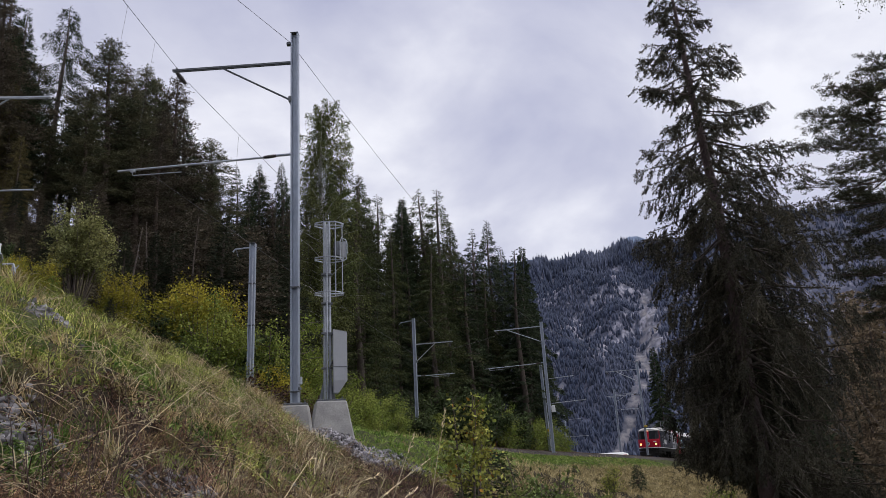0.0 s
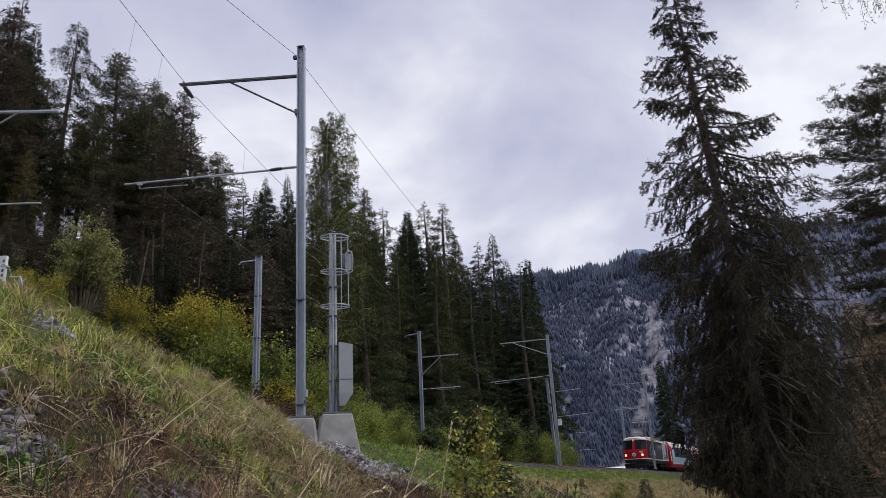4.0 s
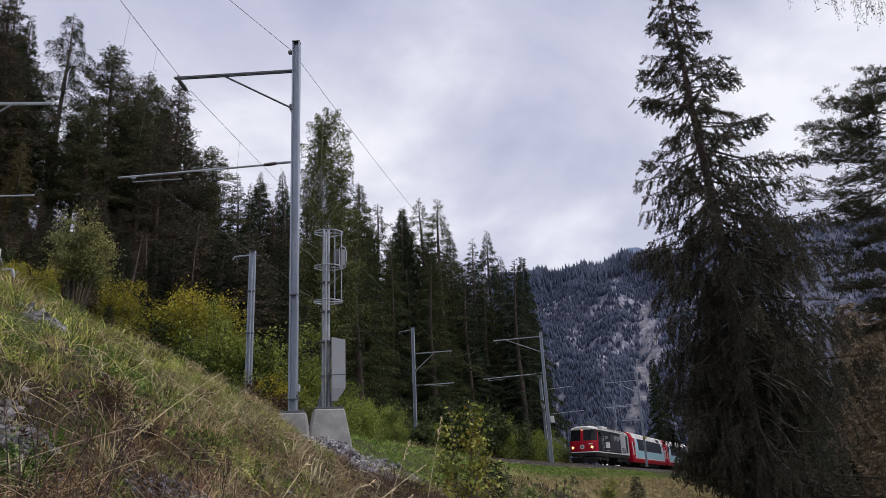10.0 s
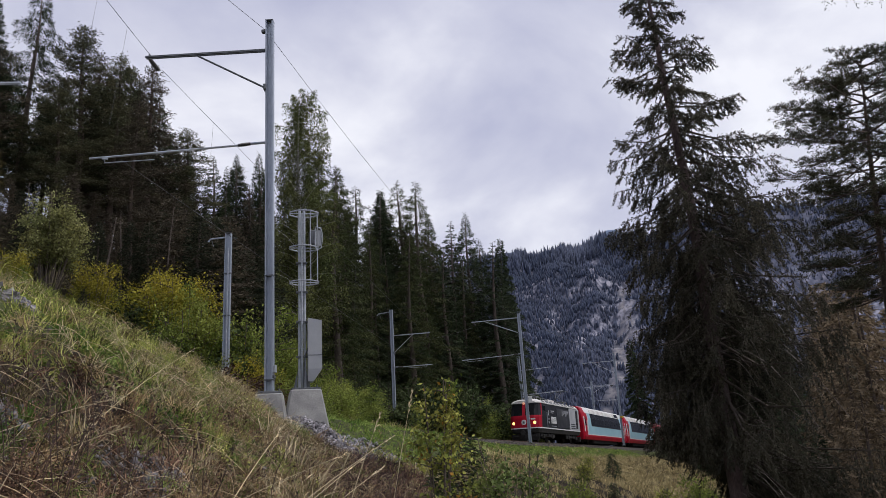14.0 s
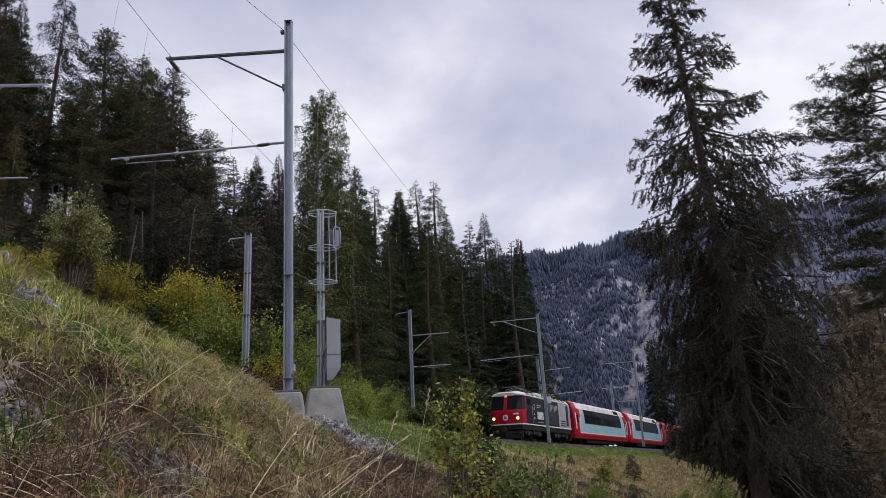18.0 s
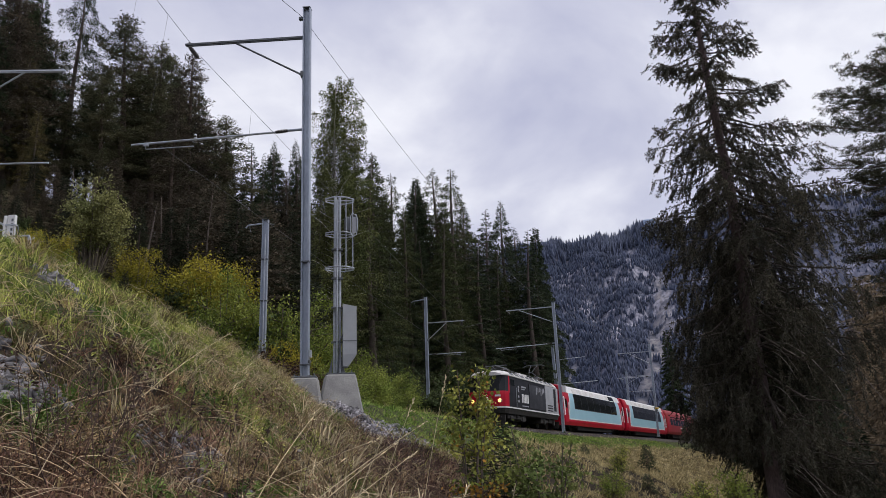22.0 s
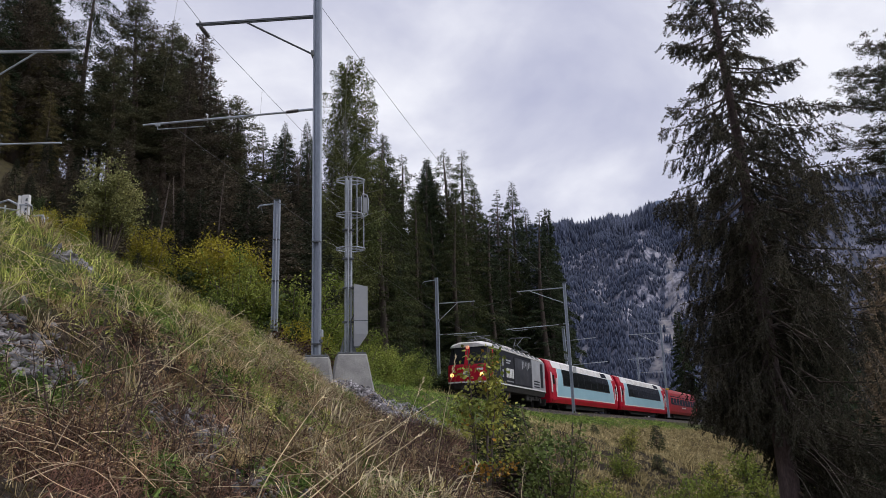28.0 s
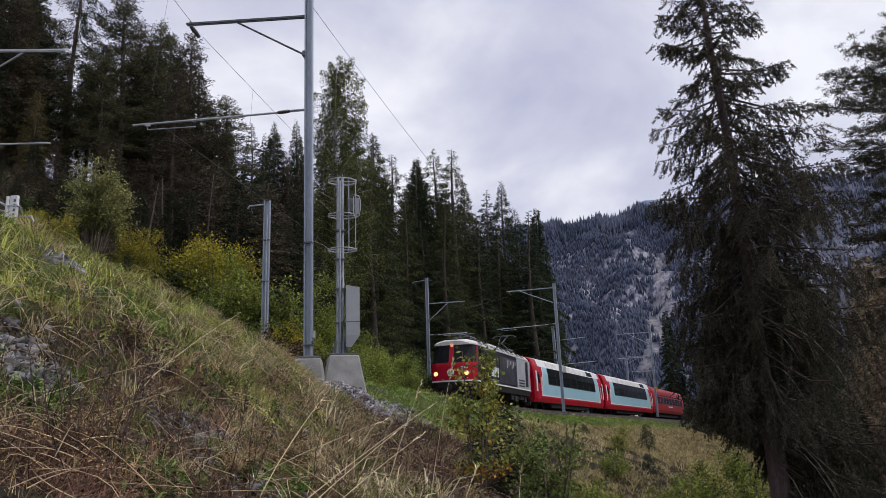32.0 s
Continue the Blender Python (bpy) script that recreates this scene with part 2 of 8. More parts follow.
LARCH_GOLD = leafy("autumn_larch_needles", (0.165, 0.126, 0.082), (0.240, 0.186, 0.122))
BIRCH = leafy("birch_leaves", (0.085, 0.105, 0.036), (0.130, 0.135, 0.050))
SHRUB_GREEN = leafy("shrub_leaves_green", (0.145, 0.200, 0.042), (0.300, 0.330, 0.076), scale=0.9, island=0.38)
SHRUB_YELLOW = leafy("shrub_leaves_yellow", (0.225, 0.232, 0.036), (0.425, 0.350, 0.048), scale=0.9, island=0.38)
SHRUB_PALE = leafy("willow_leaves", (0.240, 0.265, 0.105), (0.385, 0.375, 0.155), scale=0.9)
SHRUB_DARK = leafy("dark_shrub_leaves", (0.055, 0.082, 0.034), (0.098, 0.122, 0.050), scale=0.9)
SHRUB_MID = leafy("mid_green_leaves", (0.165, 0.225, 0.072), (0.300, 0.330, 0.105), scale=1.5)
SAPLING = leafy("sapling_leaves", (0.130, 0.180, 0.036), (0.430, 0.410, 0.105), scale=2.0, island=0.6)
SAPLING_RUST = leafy("rusty_leaves", (0.36, 0.18, 0.035), (0.52, 0.30, 0.06), scale=2.0)
GRASS_GREEN = by_tuft(leafy("green_grass", (0.130, 0.180, 0.038), (0.620, 0.630, 0.190), scale=1.6, island=0.35, through_light=0.3))
VERGE = by_tuft(leafy("verge_grass", (0.110, 0.190, 0.036), (0.310, 0.390, 0.105), scale=0.5, island=0.4, through_light=0.4))
GRASS_DRY = by_tuft(leafy("dry_grass", (0.240, 0.176, 0.100), (0.830, 0.715, 0.470), scale=2.2, island=0.4, through_light=0.3))
MEADOW_DRY = by_tuft(leafy("meadow_dry_grass", (0.280, 0.220, 0.100), (0.700, 0.580, 0.310), scale=0.6, island=0.4, through_light=0.4))
GRASS_OLIVE = by_tuft(leafy("olive_grass", (0.118, 0.098, 0.042), (0.560, 0.435, 0.235), scale=1.7, island=0.35, through_light=0.3))
WEED_BROWN = by_tuft(leafy("brown_dead_weeds", (0.070, 0.042, 0.034), (0.400, 0.240, 0.160), scale=1.8, island=0.4))
HERB = by_tuft(leafy("herb_leaves", (0.085, 0.165, 0.036), (0.290, 0.390, 0.110), scale=2.5, island=0.45))
MAROON = by_tuft(leafy("withered_red_weeds", (0.070, 0.042, 0.034), (0.310, 0.175, 0.125), scale=2.4, island=0.4))
HEATH = by_tuft(leafy("dead_heath", (0.042, 0.027, 0.028), (0.180, 0.110, 0.098), scale=2.4, island=0.45))
DRY_LEAF = by_tuft(leafy("withered_leaves", (0.090, 0.052, 0.034), (0.340, 0.230, 0.130), scale=3.0, island=0.6))
STRAW_VARIED = leafy("mixed_straw", (0.280, 0.190, 0.130), (0.680, 0.570, 0.380), scale=1.6, island=0.6)
STRAW = leafy("straw", (0.500, 0.420, 0.260), (0.640, 0.550, 0.360), scale=1.0)
# blue of the distance haze is mixed into these needle colours
HAZED_TREES = leafy("hazed_conifers", (0.046, 0.059, 0.099), (0.084, 0.098, 0.148), scale=0.018, island=0.34, obvary=0.0, through_light=0.1)


# ---- mesh helpers ----
class Shape:
    """Gathers faces and becomes one mesh."""

    def __init__(self):
        self.v, self.f = [], []

    def poly(self, pts, faces):
        k = len(self.v)
        self.v += [tuple(p) for p in pts]
        self.f += [tuple(i + k for i in q) for q in faces]
        return self

    def box(self, x0, x1, y0, y1, z0, z1, c=0.0):
        """A box, with its edges cut by c."""
        if c <= 0:
            p = [(x, y, z) for z in (z0, z1) for y in (y0, y1) for x in (x0, x1)]
            return self.poly(p, [(0, 2, 3, 1), (4, 5, 7, 6), (0, 1, 5, 4), (2, 6, 7, 3), (0, 4, 6, 2), (1, 3, 7, 5)])
        p, idx = [], {}
        lo, hi = (x0, y0, z0), (x1, y1, z1)
        for sx in (0, 1):
            for sy in (0, 1):
                for sz in (0, 1):
                    s = (sx, sy, sz)
                    for ax in range(3):
                        q = []
                        for a in range(3):
                            e = hi[a] if s[a] else lo[a]
                            if a != ax:
                                e += -c if s[a] else c
                            q.append(e)
                        idx[s, ax] = len(p)
                        p.append(q)
        f = []
        for ax in range(3):
            o = [a for a in range(3) if a != ax]
            for side in (0, 1):
                ring = []
                for u, w in ((0, 0), (1, 0), (1, 1), (0, 1)):
                    s = [0, 0, 0]
                    s[ax], s[o[0]], s[o[1]] = side, u, w
                    ring.append(idx[tuple(s), ax])
                flip = (side == 1) == (ax != 1)
                f.append(tuple(ring if flip else ring[::-1]))
            for u in (0, 1):
                for w in (0, 1):
                    s0, s1 = [0, 0, 0], [0, 0, 0]
                    s0[ax], s1[ax] = 0, 1
                    s0[o[0]] = s1[o[0]] = u
                    s0[o[1]] = s1[o[1]] = w
                    q = [idx[tuple(s0), o[0]], idx[tuple(s1), o[0]], idx[tuple(s1), o[1]], idx[tuple(s0), o[1]]]
                    f.append(tuple(q))
        for sx in (0, 1):
            for sy in (0, 1):
                for sz in (0, 1):
                    f.append(tuple(idx[(sx, sy, sz), a] for a in range(3)))
        return self.poly(p, f)

    def tube(self, pts, radii, n=8, caps=True):
        pts = [Vector(p) for p in pts]
        if not isinstance(radii, (list, tuple)):
            radii = [radii] * len(pts)
        rings, faces, k = [], [], 0
        for i, p in enumerate(pts):
            d = (pts[min(i + 1, len(pts) - 1)] - pts[max(i - 1, 0)]).normalized()
            a = d.cross(Vector((0, 0, 1) if abs(d.z) < 0.9 else (1, 0, 0))).normalized()
            b = d.cross(a)
            for j in range(n):
                t = 2 * math.pi * j / n
                rings.append(p + (a * math.cos(t) + b * math.sin(t)) * radii[i])
        for i in range(len(pts) - 1):
            for j in range(n):
                faces.append((i * n + j, i * n + (j + 1) % n, (i + 1) * n + (j + 1) % n, (i + 1) * n + j))
        if caps:
            faces.append(tuple(range(n))[::-1])
            faces.append(tuple(range((len(pts) - 1) * n, len(pts) * n)))
        return self.poly(rings, faces)

    def loft(self, sections, closed=True, caps=True):
        """Joins sections, each a list of as many points."""
        n, faces, pts = len(sections[0]), [], []
        for s in sections:
            pts += list(s)
        for i in range(len(sections) - 1):
            for j in range(n if closed else n - 1):
                faces.append((i * n + j, i * n + (j + 1) % n, (i + 1) * n + (j + 1) % n, (i + 1) * n + j))
        if caps and closed:
            faces.append(tuple(range(n))[::-1])
            faces.append(tuple(range((len(sections) - 1) * n, len(sections) * n)))
        return self.poly(pts, faces)

    def mesh(self, name, smooth=False):
        me = bpy.data.meshes.new(name)
        me.from_pydata(self.v, [], self.f)
        bm = bmesh.new()
        bm.from_mesh(me)
        bmesh.ops.recalc_face_normals(bm, faces=bm.faces)
        bm.to_mesh(me)
        bm.free()
        if smooth:
            me.shade_smooth()
        return me


def np_mesh(name, verts, faces):
    me = bpy.data.meshes.new(name)
    verts, faces = np.asarray(verts, np.float32), np.asarray(faces, np.int32)
    me.vertices.add(len(verts))
    me.vertices.foreach_set("co", verts.ravel())
    me.loops.add(faces.size)
    me.loops.foreach_set("vertex_index", faces.ravel())
    me.polygons.add(len(faces))
    me.polygons.foreach_set("loop_start", np.arange(0, faces.size, faces.shape[1], dtype=np.int32))
    me.update(calc_edges=True)
    return me


def thing(name, m, label, category, group="", kind=""):
    ob = new(name)
    ob.empty_display_size = 0.2
    ob.matrix_basis = m
    return tagged(ob, label, category, group, kind)


def part(name, me, material, parent, label="", m=None):
    if isinstance(me, Shape):
        me = me.mesh(name)
    ob = new(name, me)
    if not me.materials:
        me.materials.append(material)
    ob.parent = parent
    if m is not None:
        ob.matrix_basis = m
    return tagged(ob, label)


def solo(name, me, material, label, category, group="", kind="", m=None):
    if isinstance(me, Shape):
        me = me.mesh(name)
    me.materials.append(material)
    ob = new(name, me)
    if m is not None:
        ob.matrix_basis = m
    return tagged(ob, label, category, group, kind)


# ---- plan: the line of the railway and the lie of the land ----
def track_x(y):
    y = np.asarray(y, float)
    u = (np.clip(y, 40, 88) - 50) / 30
    x = 2.5817 + 11.9842 * u + 4.2456 * u**2 - 1.6691 * u**3
    d = np.clip(40 - y, 0, None)
    return x - 0.28 * d + 0.0023 * d**2 + 0.50 * np.clip(y - 88, 0, None)


def track_z(y):
    y = np.asarray(y, float)
    u = (np.clip(y, 40, 160) - 50) / 30
    return 2.0538 - 0.981 * u - 0.0765 * np.minimum(u, 1.6) ** 2 + 0.0295 * np.clip(40 - y, 0, 60)


TY = np.arange(-30.0, 180.0, 0.25)
TX, TZ = track_x(TY), track_z(TY)
TS = np.r_[0, np.cumsum(np.hypot(np.diff(TX), np.diff(TY)))]
TS += 21.41 - np.interp(41.1, TY, TS)


def on_track(s):
    return np.array([np.interp(s, TS, TX), np.interp(s, TS, TY), np.interp(s, TS, TZ)])


def side_of_track(x, y):
    """Metres to the right of the line, looking away up the line."""
    sl = (track_x(np.asarray(y) + 0.5) - track_x(np.asarray(y) - 0.5))
    return (x - track_x(y)) / np.sqrt(1 + sl**2)


def sstep(a, b, v):
    t = np.clip((v - a) / (b - a), 0, 1)
    return t * t * (3 - 2 * t)


def land(x, y):
    x, y = np.asarray(x, float), np.asarray(y, float)
    s, zt = side_of_track(x, y), track_z(y) - 0.55
    # bank on the forest side
    edge = 3.3 + 6.0 * (1 - sstep(15, 25, y))
    d = np.clip(-s - edge, 0, None)
    z = zt + 38 * (1 - np.exp(-0.9 * d / 38)) * (1 - sstep(72, 104, y))
    z = z - 40 * sstep(88, 135, y) * sstep(3.5, 14, -s)
    # embankment on the valley side
    r = np.clip(s - 2.3, 0, None)
    low = zt - (0.46 - 0.16 * sstep(20, 31, y)) * np.minimum(r, 9) - 0.45 * np.clip(r - 9, 0, 6) - 0.22 * np.clip(r - 15, 0, 90) - 0.05 * np.clip(r - 104, 0, 500)
    z = np.where(s > 2.3, low, z)
    z = z + 0.32 * (1 - sstep(31, 47, y)) * np.exp(-(((s - 3.5) / 1.3) ** 2)) * sstep(1.7, 2.5, s) * sstep(12, 22, y)
    # knoll in front, below the nearest mast
    k = -1.32 - 0.709 * x + 0.19 * np.clip(y, -6, 8) - 0.22 * np.clip(y - 16.4, 0, None) ** 1.25
    k = k + 1.15 * np.exp(-(x**2 + y**2) / 4.5)
    k = k - 0.28 * np.exp(-((x + 2.8) ** 2 + (y - 16.2) ** 2) / 1.3)
    k = np.minimum(k, 5.4)
    near = sstep(1.1, 2.4, s)
    knoll = zt + (k - zt) * near
    z = np.where(s > 1.1, np.maximum(z, knoll), z)
    return z


def wobble(x, y, amp=1.0):
    return amp * (0.10 * np.sin(1.7 * x + 0.6 * y) * np.sin(1.3 * y - 0.4 * x) + 0.05 * np.sin(4.1 * x + 1.0) * np.sin(3.7 * y + 0.5) + 0.03 * np.sin(9.3 * x - 2 * y) * np.sin(8.1 * y + x))


def ground_z(x, y):
    s = side_of_track(x, y)
    return land(x, y) + wobble(np.asarray(x, float), np.asarray(y, float)) * sstep(2.0, 3.2, np.abs(s))


def gz(x, y):
    return float(ground_z(np.array([x]), np.array([y]))[0])


# ---- ground ----
def spread(lo, hi, fine_lo, fine_hi, step, n):
    """Coordinates: even steps in the middle, ever wider ones outwards."""
    mid = np.arange(fine_lo, fine_hi, step)
    g = np.linspace(0, 1, n + 1)[1:] ** 3
    left = fine_lo - g[::-1] * (fine_lo - lo) - step * np.linspace(n, 1, n)
    right = fine_hi + g * (hi - fine_hi) + step * np.linspace(0, n - 1, n)
    return np.r_[left, mid, right]


def grid_mesh(name, X, Y, Z):
    ny, nx = X.shape
    v = np.stack([X, Y, Z], -1).reshape(-1, 3)
    i = np.arange(ny * nx).reshape(ny, nx)
    f = np.stack([i[:-1, :-1], i[:-1, 1:], i[1:, 1:], i[1:, :-1]], -1).reshape(-1, 4)
    me = np_mesh(name, v, f)
    me.shade_smooth()
    return me


def ground_material():
    m = bpy.data.materials.new("meadow_soil")
    m.use_nodes = True
    n, l = m.node_tree.nodes, m.node_tree.links
    b = n["Principled BSDF"]
    b.inputs["Roughness"].default_value = 0.95
    b.inputs["Specular IOR Level"].default_value = 0.1
    co = n.new("ShaderNodeTexCoord")

    def noise_at(scale, detail=4.0):
        t = n.new("ShaderNodeTexNoise")
        t.inputs["Scale"].default_value, t.inputs["Detail"].default_value = scale, detail
        l.new(co.outputs["Object"], t.inputs[0])
        return t.outputs[0]

    def ramp(src, a, b_, c1, c2):
        r = n.new("ShaderNodeValToRGB")
        r.color_ramp.elements[0].position, r.color_ramp.elements[0].color = a, (*c1, 1)
        r.color_ramp.elements[1].position, r.color_ramp.elements[1].color = b_, (*c2, 1)
        l.new(src, r.inputs[0])
        return r.outputs[0]

    def blend(fac, c1, c2):
        x = n.new("ShaderNodeMix")
        x.data_type = "RGBA"
        l.new(fac, x.inputs[0])
        l.new(c1, x.inputs[6])
        l.new(c2, x.inputs[7])
        return x.outputs[2]

    dry = ramp(noise_at(3.0), 0.35, 0.65, (0.022, 0.018, 0.012), (0.060, 0.048, 0.029))
    green = ramp(noise_at(2.2), 0.35, 0.65, (0.075, 0.105, 0.03), (0.14, 0.165, 0.05))
    soil = ramp(noise_at(5.0), 0.35, 0.7, (0.032, 0.026, 0.021), (0.085, 0.066, 0.050))
    at = n.new("ShaderNodeAttribute")
    at.attribute_name = "green"
    ad = n.new("ShaderNodeMath")
    ad.operation = "ADD"
    l.new(at.outputs["Fac"], ad.inputs[0])
    l.new(noise_at(0.9), ad.inputs[1])
    g = ramp(ad.outputs[0], 0.75, 1.05, (0, 0, 0), (1, 1, 1))
    base = blend(g, dry, green)
    sm = ramp(noise_at(1.6, 6.0), 0.56, 0.70, (0, 0, 0), (1, 1, 1))
    fine = ramp(noise_at(42.0, 5.0), 0.38, 0.62, (0, 0, 0), (1, 1, 1))
    chaff = ramp(noise_at(23.0, 5.0), 0.40, 0.60, (0.008, 0.006, 0.005), (0.050, 0.037, 0.028))
    grey = ramp(noise_at(31.0, 3.0), 0.60, 0.70, (0, 0, 0), (1, 1, 1))
    chips = ramp(noise_at(60.0, 2.0), 0.3, 0.7, (0.03, 0.027, 0.028), (0.12, 0.11, 0.112))
    duff = ramp(noise_at(3.0, 6.0), 0.35, 0.7, (0.035, 0.028, 0.018), (0.075, 0.065, 0.03))
    fl = n.new("ShaderNodeAttribute")
    fl.attribute_name = "wood_floor"
    l.new(blend(fl.outputs["Fac"], blend(grey, blend(fine, blend(sm, base, soil), chaff), chips), duff), b.inputs["Base Color"])
    bp = n.new("ShaderNodeBump")
    bp.inputs["Strength"].default_value, bp.inputs["Distance"].default_value = 0.8, 0.05
    l.new(noise_at(14.0, 6.0), bp.inputs["Height"])
    l.new(bp.outputs[0], b.inputs["Normal"])
    return m


def greenness(x, y):
    """Where the meadow is green: along the line's shoulder and on top of the knoll."""
    s = side_of_track(x, y)
    shoulder = sstep(1.8, 2.6, s) * (1 - sstep(4.6, 6.4, s)) * sstep(15.5, 19, y)
    top = sstep(1.5, 2.2, s) * (1 - sstep(3.0, 4.6, s)) * (1 - sstep(11, 15, y)) * 0.85
    bank = sstep(3.0, 4.5, -s) * 0.25
    return shoulder + top + bank


def build_ground():
    xs = spread(-2600, 3200, -22, 30, 0.35, 46)
    ys = spread(-1500, 3400, -6, 100, 0.45, 46)
    X, Y = np.meshgrid(xs, ys)
    Z = ground_z(X, Y)
    me = grid_mesh("ground", X, Y, Z)
    a = me.attributes.new("green", "FLOAT", "POINT")
    a.data.foreach_set("value", greenness(X, Y).ravel().astype(np.float32))
    a = me.attributes.new("wood_floor", "FLOAT", "POINT")
    a.data.foreach_set("value", sstep(6.5, 9.5, -side_of_track(X, Y)).ravel().astype(np.float32))
    solo("ground", me, ground_material(), "steep autumn meadow hillside with dry and green grass", "ground", kind="structure")


build_ground()


# ---- railway track ----
def build_track():
    ys = np.arange(0.0, 150.0, 1.0)
    sh = Shape()
    secs = []
    for y in ys:
        s = np.interp(y, TY, TS)
        c = on_track(s)
        d = on_track(s + 0.5) - on_track(s - 0.5)
        d /= np.hypot(d[0], d[1])
        nx, ny = d[1], -d[0]
        sec = []
        for off, h in ((-2.5, -0.75), (-1.55, -0.17), (1.55, -0.17), (2.6, -0.75), (0, -1.1)):
            sec.append((c[0] + nx * off, c[1] + ny * off, c[2] + h))
        secs.append(sec)
    sh.loft(secs)
    bed = solo("track_bed", sh, BALLAST, "grey-brown crushed stone ballast bed of the railway", "track bed", kind="structure")
    for side in (-0.5, 0.5):
        r = Shape()
        secs = []
        for y in ys[4:]:
            s = np.interp(y, TY, TS)
            c = on_track(s)
            d = on_track(s + 0.5) - on_track(s - 0.5)
            d /= np.hypot(d[0], d[1])
            nx, ny = d[1], -d[0]
            q = []
            for w, h in ((-0.055, -0.14), (-0.012, -0.12), (-0.012, -0.04), (-0.033, -0.03), (-0.033, 0.0), (0.033, 0.0), (0.033, -0.03), (0.012, -0.04), (0.012, -0.12), (0.055, -0.14)):
                q.append((c[0] + nx * (side * 1.04 + w), c[1] + ny * (side * 1.04 + w), c[2] + h))
            secs.append(q)
        r.loft(secs)
        part("rail", r, RAIL, bed)
    sl = Shape().box(-0.95, 0.95, -0.12, 0.12, -0.27, -0.135, 0.015).mesh("sleeper")
    for i in range(120):
        s = 14.0 + i * 0.66
        c = on_track(s)
        d = on_track(s + 0.5) - on_track(s - 0.5)
        part("sleeper", sl, SLEEPER, bed, m=pose(*c, 0, 0, -math.degrees(math.atan2(d[0], d[1]))))


build_track()


# ---- far mountain: forested slope with cliffs and a scree chute ----
def ridge_line(x):
    return np.interp(x, [-700, 0, 147, 331, 540, 900, 1500], [240, 282, 298, 314, 366, 380, 300]) + 5 * np.sin(x / 37.0) + 3 * np.sin(x / 17.0 + 1)


def mountain_z(x, y):
    top = ridge_line(x)
    t = np.clip((y - 520) / (1200 - 520), 0, 1.6)
    prof = np.where(t < 1, 0.35 * t + 0.65 * (0.55 * sstep(0.05, 0.55, t) + 0.45 * sstep(0.5, 1.0, t)), 1 - 0.1 * (t - 1))
    z = -80 + (top + 80) * prof
    rug = 9 * np.sin(x / 23.0 + y / 60.0) + 6 * np.sin(x / 11.0 - y / 31.0) + 3.5 * np.sin(x / 5.3 + y / 9.0) * np.sin(y / 7.0)
    cliff = 10 * np.sin(y / 18.0 + 0.6 * np.sin(x / 40.0)) * sstep(0.45, 0.6, t) * (1 - sstep(0.85, 1.0, t))
    return z + (rug + cliff) * np.clip(t * (1.25 - t) * 2.4, 0, 1)


def ripple(x, y, seed, size):
    """Uneven relief of many crossed waves, about -1 to 1, with features of that size."""
    rng = np.random.RandomState(seed)
    z = np.zeros(np.shape(x))
    for k in range(18):
        a, f, ph = rng.uniform(0, 6.283), rng.uniform(0.7, 4.0), rng.uniform(0, 6.283)
        z = z + np.sin((x * math.cos(a) + y * math.sin(a)) * f * 2 / size + ph) / f ** 0.6
    return z / 3.0


def chute(x, y):
    """How far a place lies in the scree chutes, 0 to 1, by its bearing and height."""
    r, e = x / y, mountain_z(x, y) / y
    c1 = np.interp(e, [0.0, 0.027, 0.067, 0.102, 0.135, 0.172, 0.21], [0.218, 0.232, 0.249, 0.2620, 0.275, 0.279, 0.280]) + 0.002 * np.sin(e * 90) + 0.0015 * np.sin(e * 310)
    w1 = np.interp(e, [0.0, 0.07, 0.13, 0.17, 0.21], [0.008, 0.009, 0.016, 0.013, 0.006])
    c2 = np.interp(e, [0.055, 0.0615, 0.0846, 0.105], [0.136, 0.1395, 0.1502, 0.1584])
    w2 = np.interp(e, [0.055, 0.08, 0.108], [0.0045, 0.0032, 0.0016])
    a = np.exp(-(((r - c1) / w1) ** 4)) * (1 - sstep(0.185, 0.225, e))
    b = np.exp(-(((r - c2) / w2) ** 4)) * sstep(0.045, 0.06, e) * (1 - sstep(0.10, 0.115, e))
    return np.maximum(a, b) * np.clip(0.72 + 0.6 * ripple(x, y, 8, 9.0), 0, 1)


CRAGS = ((0.205, 0.132, 0.016, 0.010, 1.0), (0.223, 0.150, 0.016, 0.012, 1.0), (0.243, 0.162, 0.018, 0.012, 1.0), (0.263, 0.167, 0.018, 0.013, 1.0), (0.282, 0.172, 0.014, 0.014, 0.9), (0.237, 0.235, 0.012, 0.010, 0.8), (0.250, 0.212, 0.020, 0.012, 0.85), (0.261, 0.199, 0.015, 0.012, 0.85), (0.2235, 0.204, 0.016, 0.010, 0.75), (0.149, 0.2116, 0.010, 0.008, 0.85), (0.1786, 0.1655, 0.014, 0.012, 0.8), (0.190, 0.145, 0.012, 0.010, 0.75), (0.165, 0.185, 0.015, 0.012, 0.6))


def cliff(x, y):
    """Share of bare rock on the slope: crags by bearing and height, broken up."""
    r, e = x / y, mountain_z(x, y) / y
    c = 0.30 * sstep(0.08, 0.14, e) * (1 - sstep(0.23, 0.25, e))
    for r0, e0, wr, we, k in CRAGS:
        c = np.maximum(c, k * np.exp(-(((r - r0) / (1.25 * wr)) ** 2) - ((e - e0) / (1.2 * we)) ** 2))
    return np.clip(c * (1.0 + 0.4 * ripple(x, y, 9, 30.0) + 1.2 * ripple(x, y, 10, 7.0)), 0, 0.92)


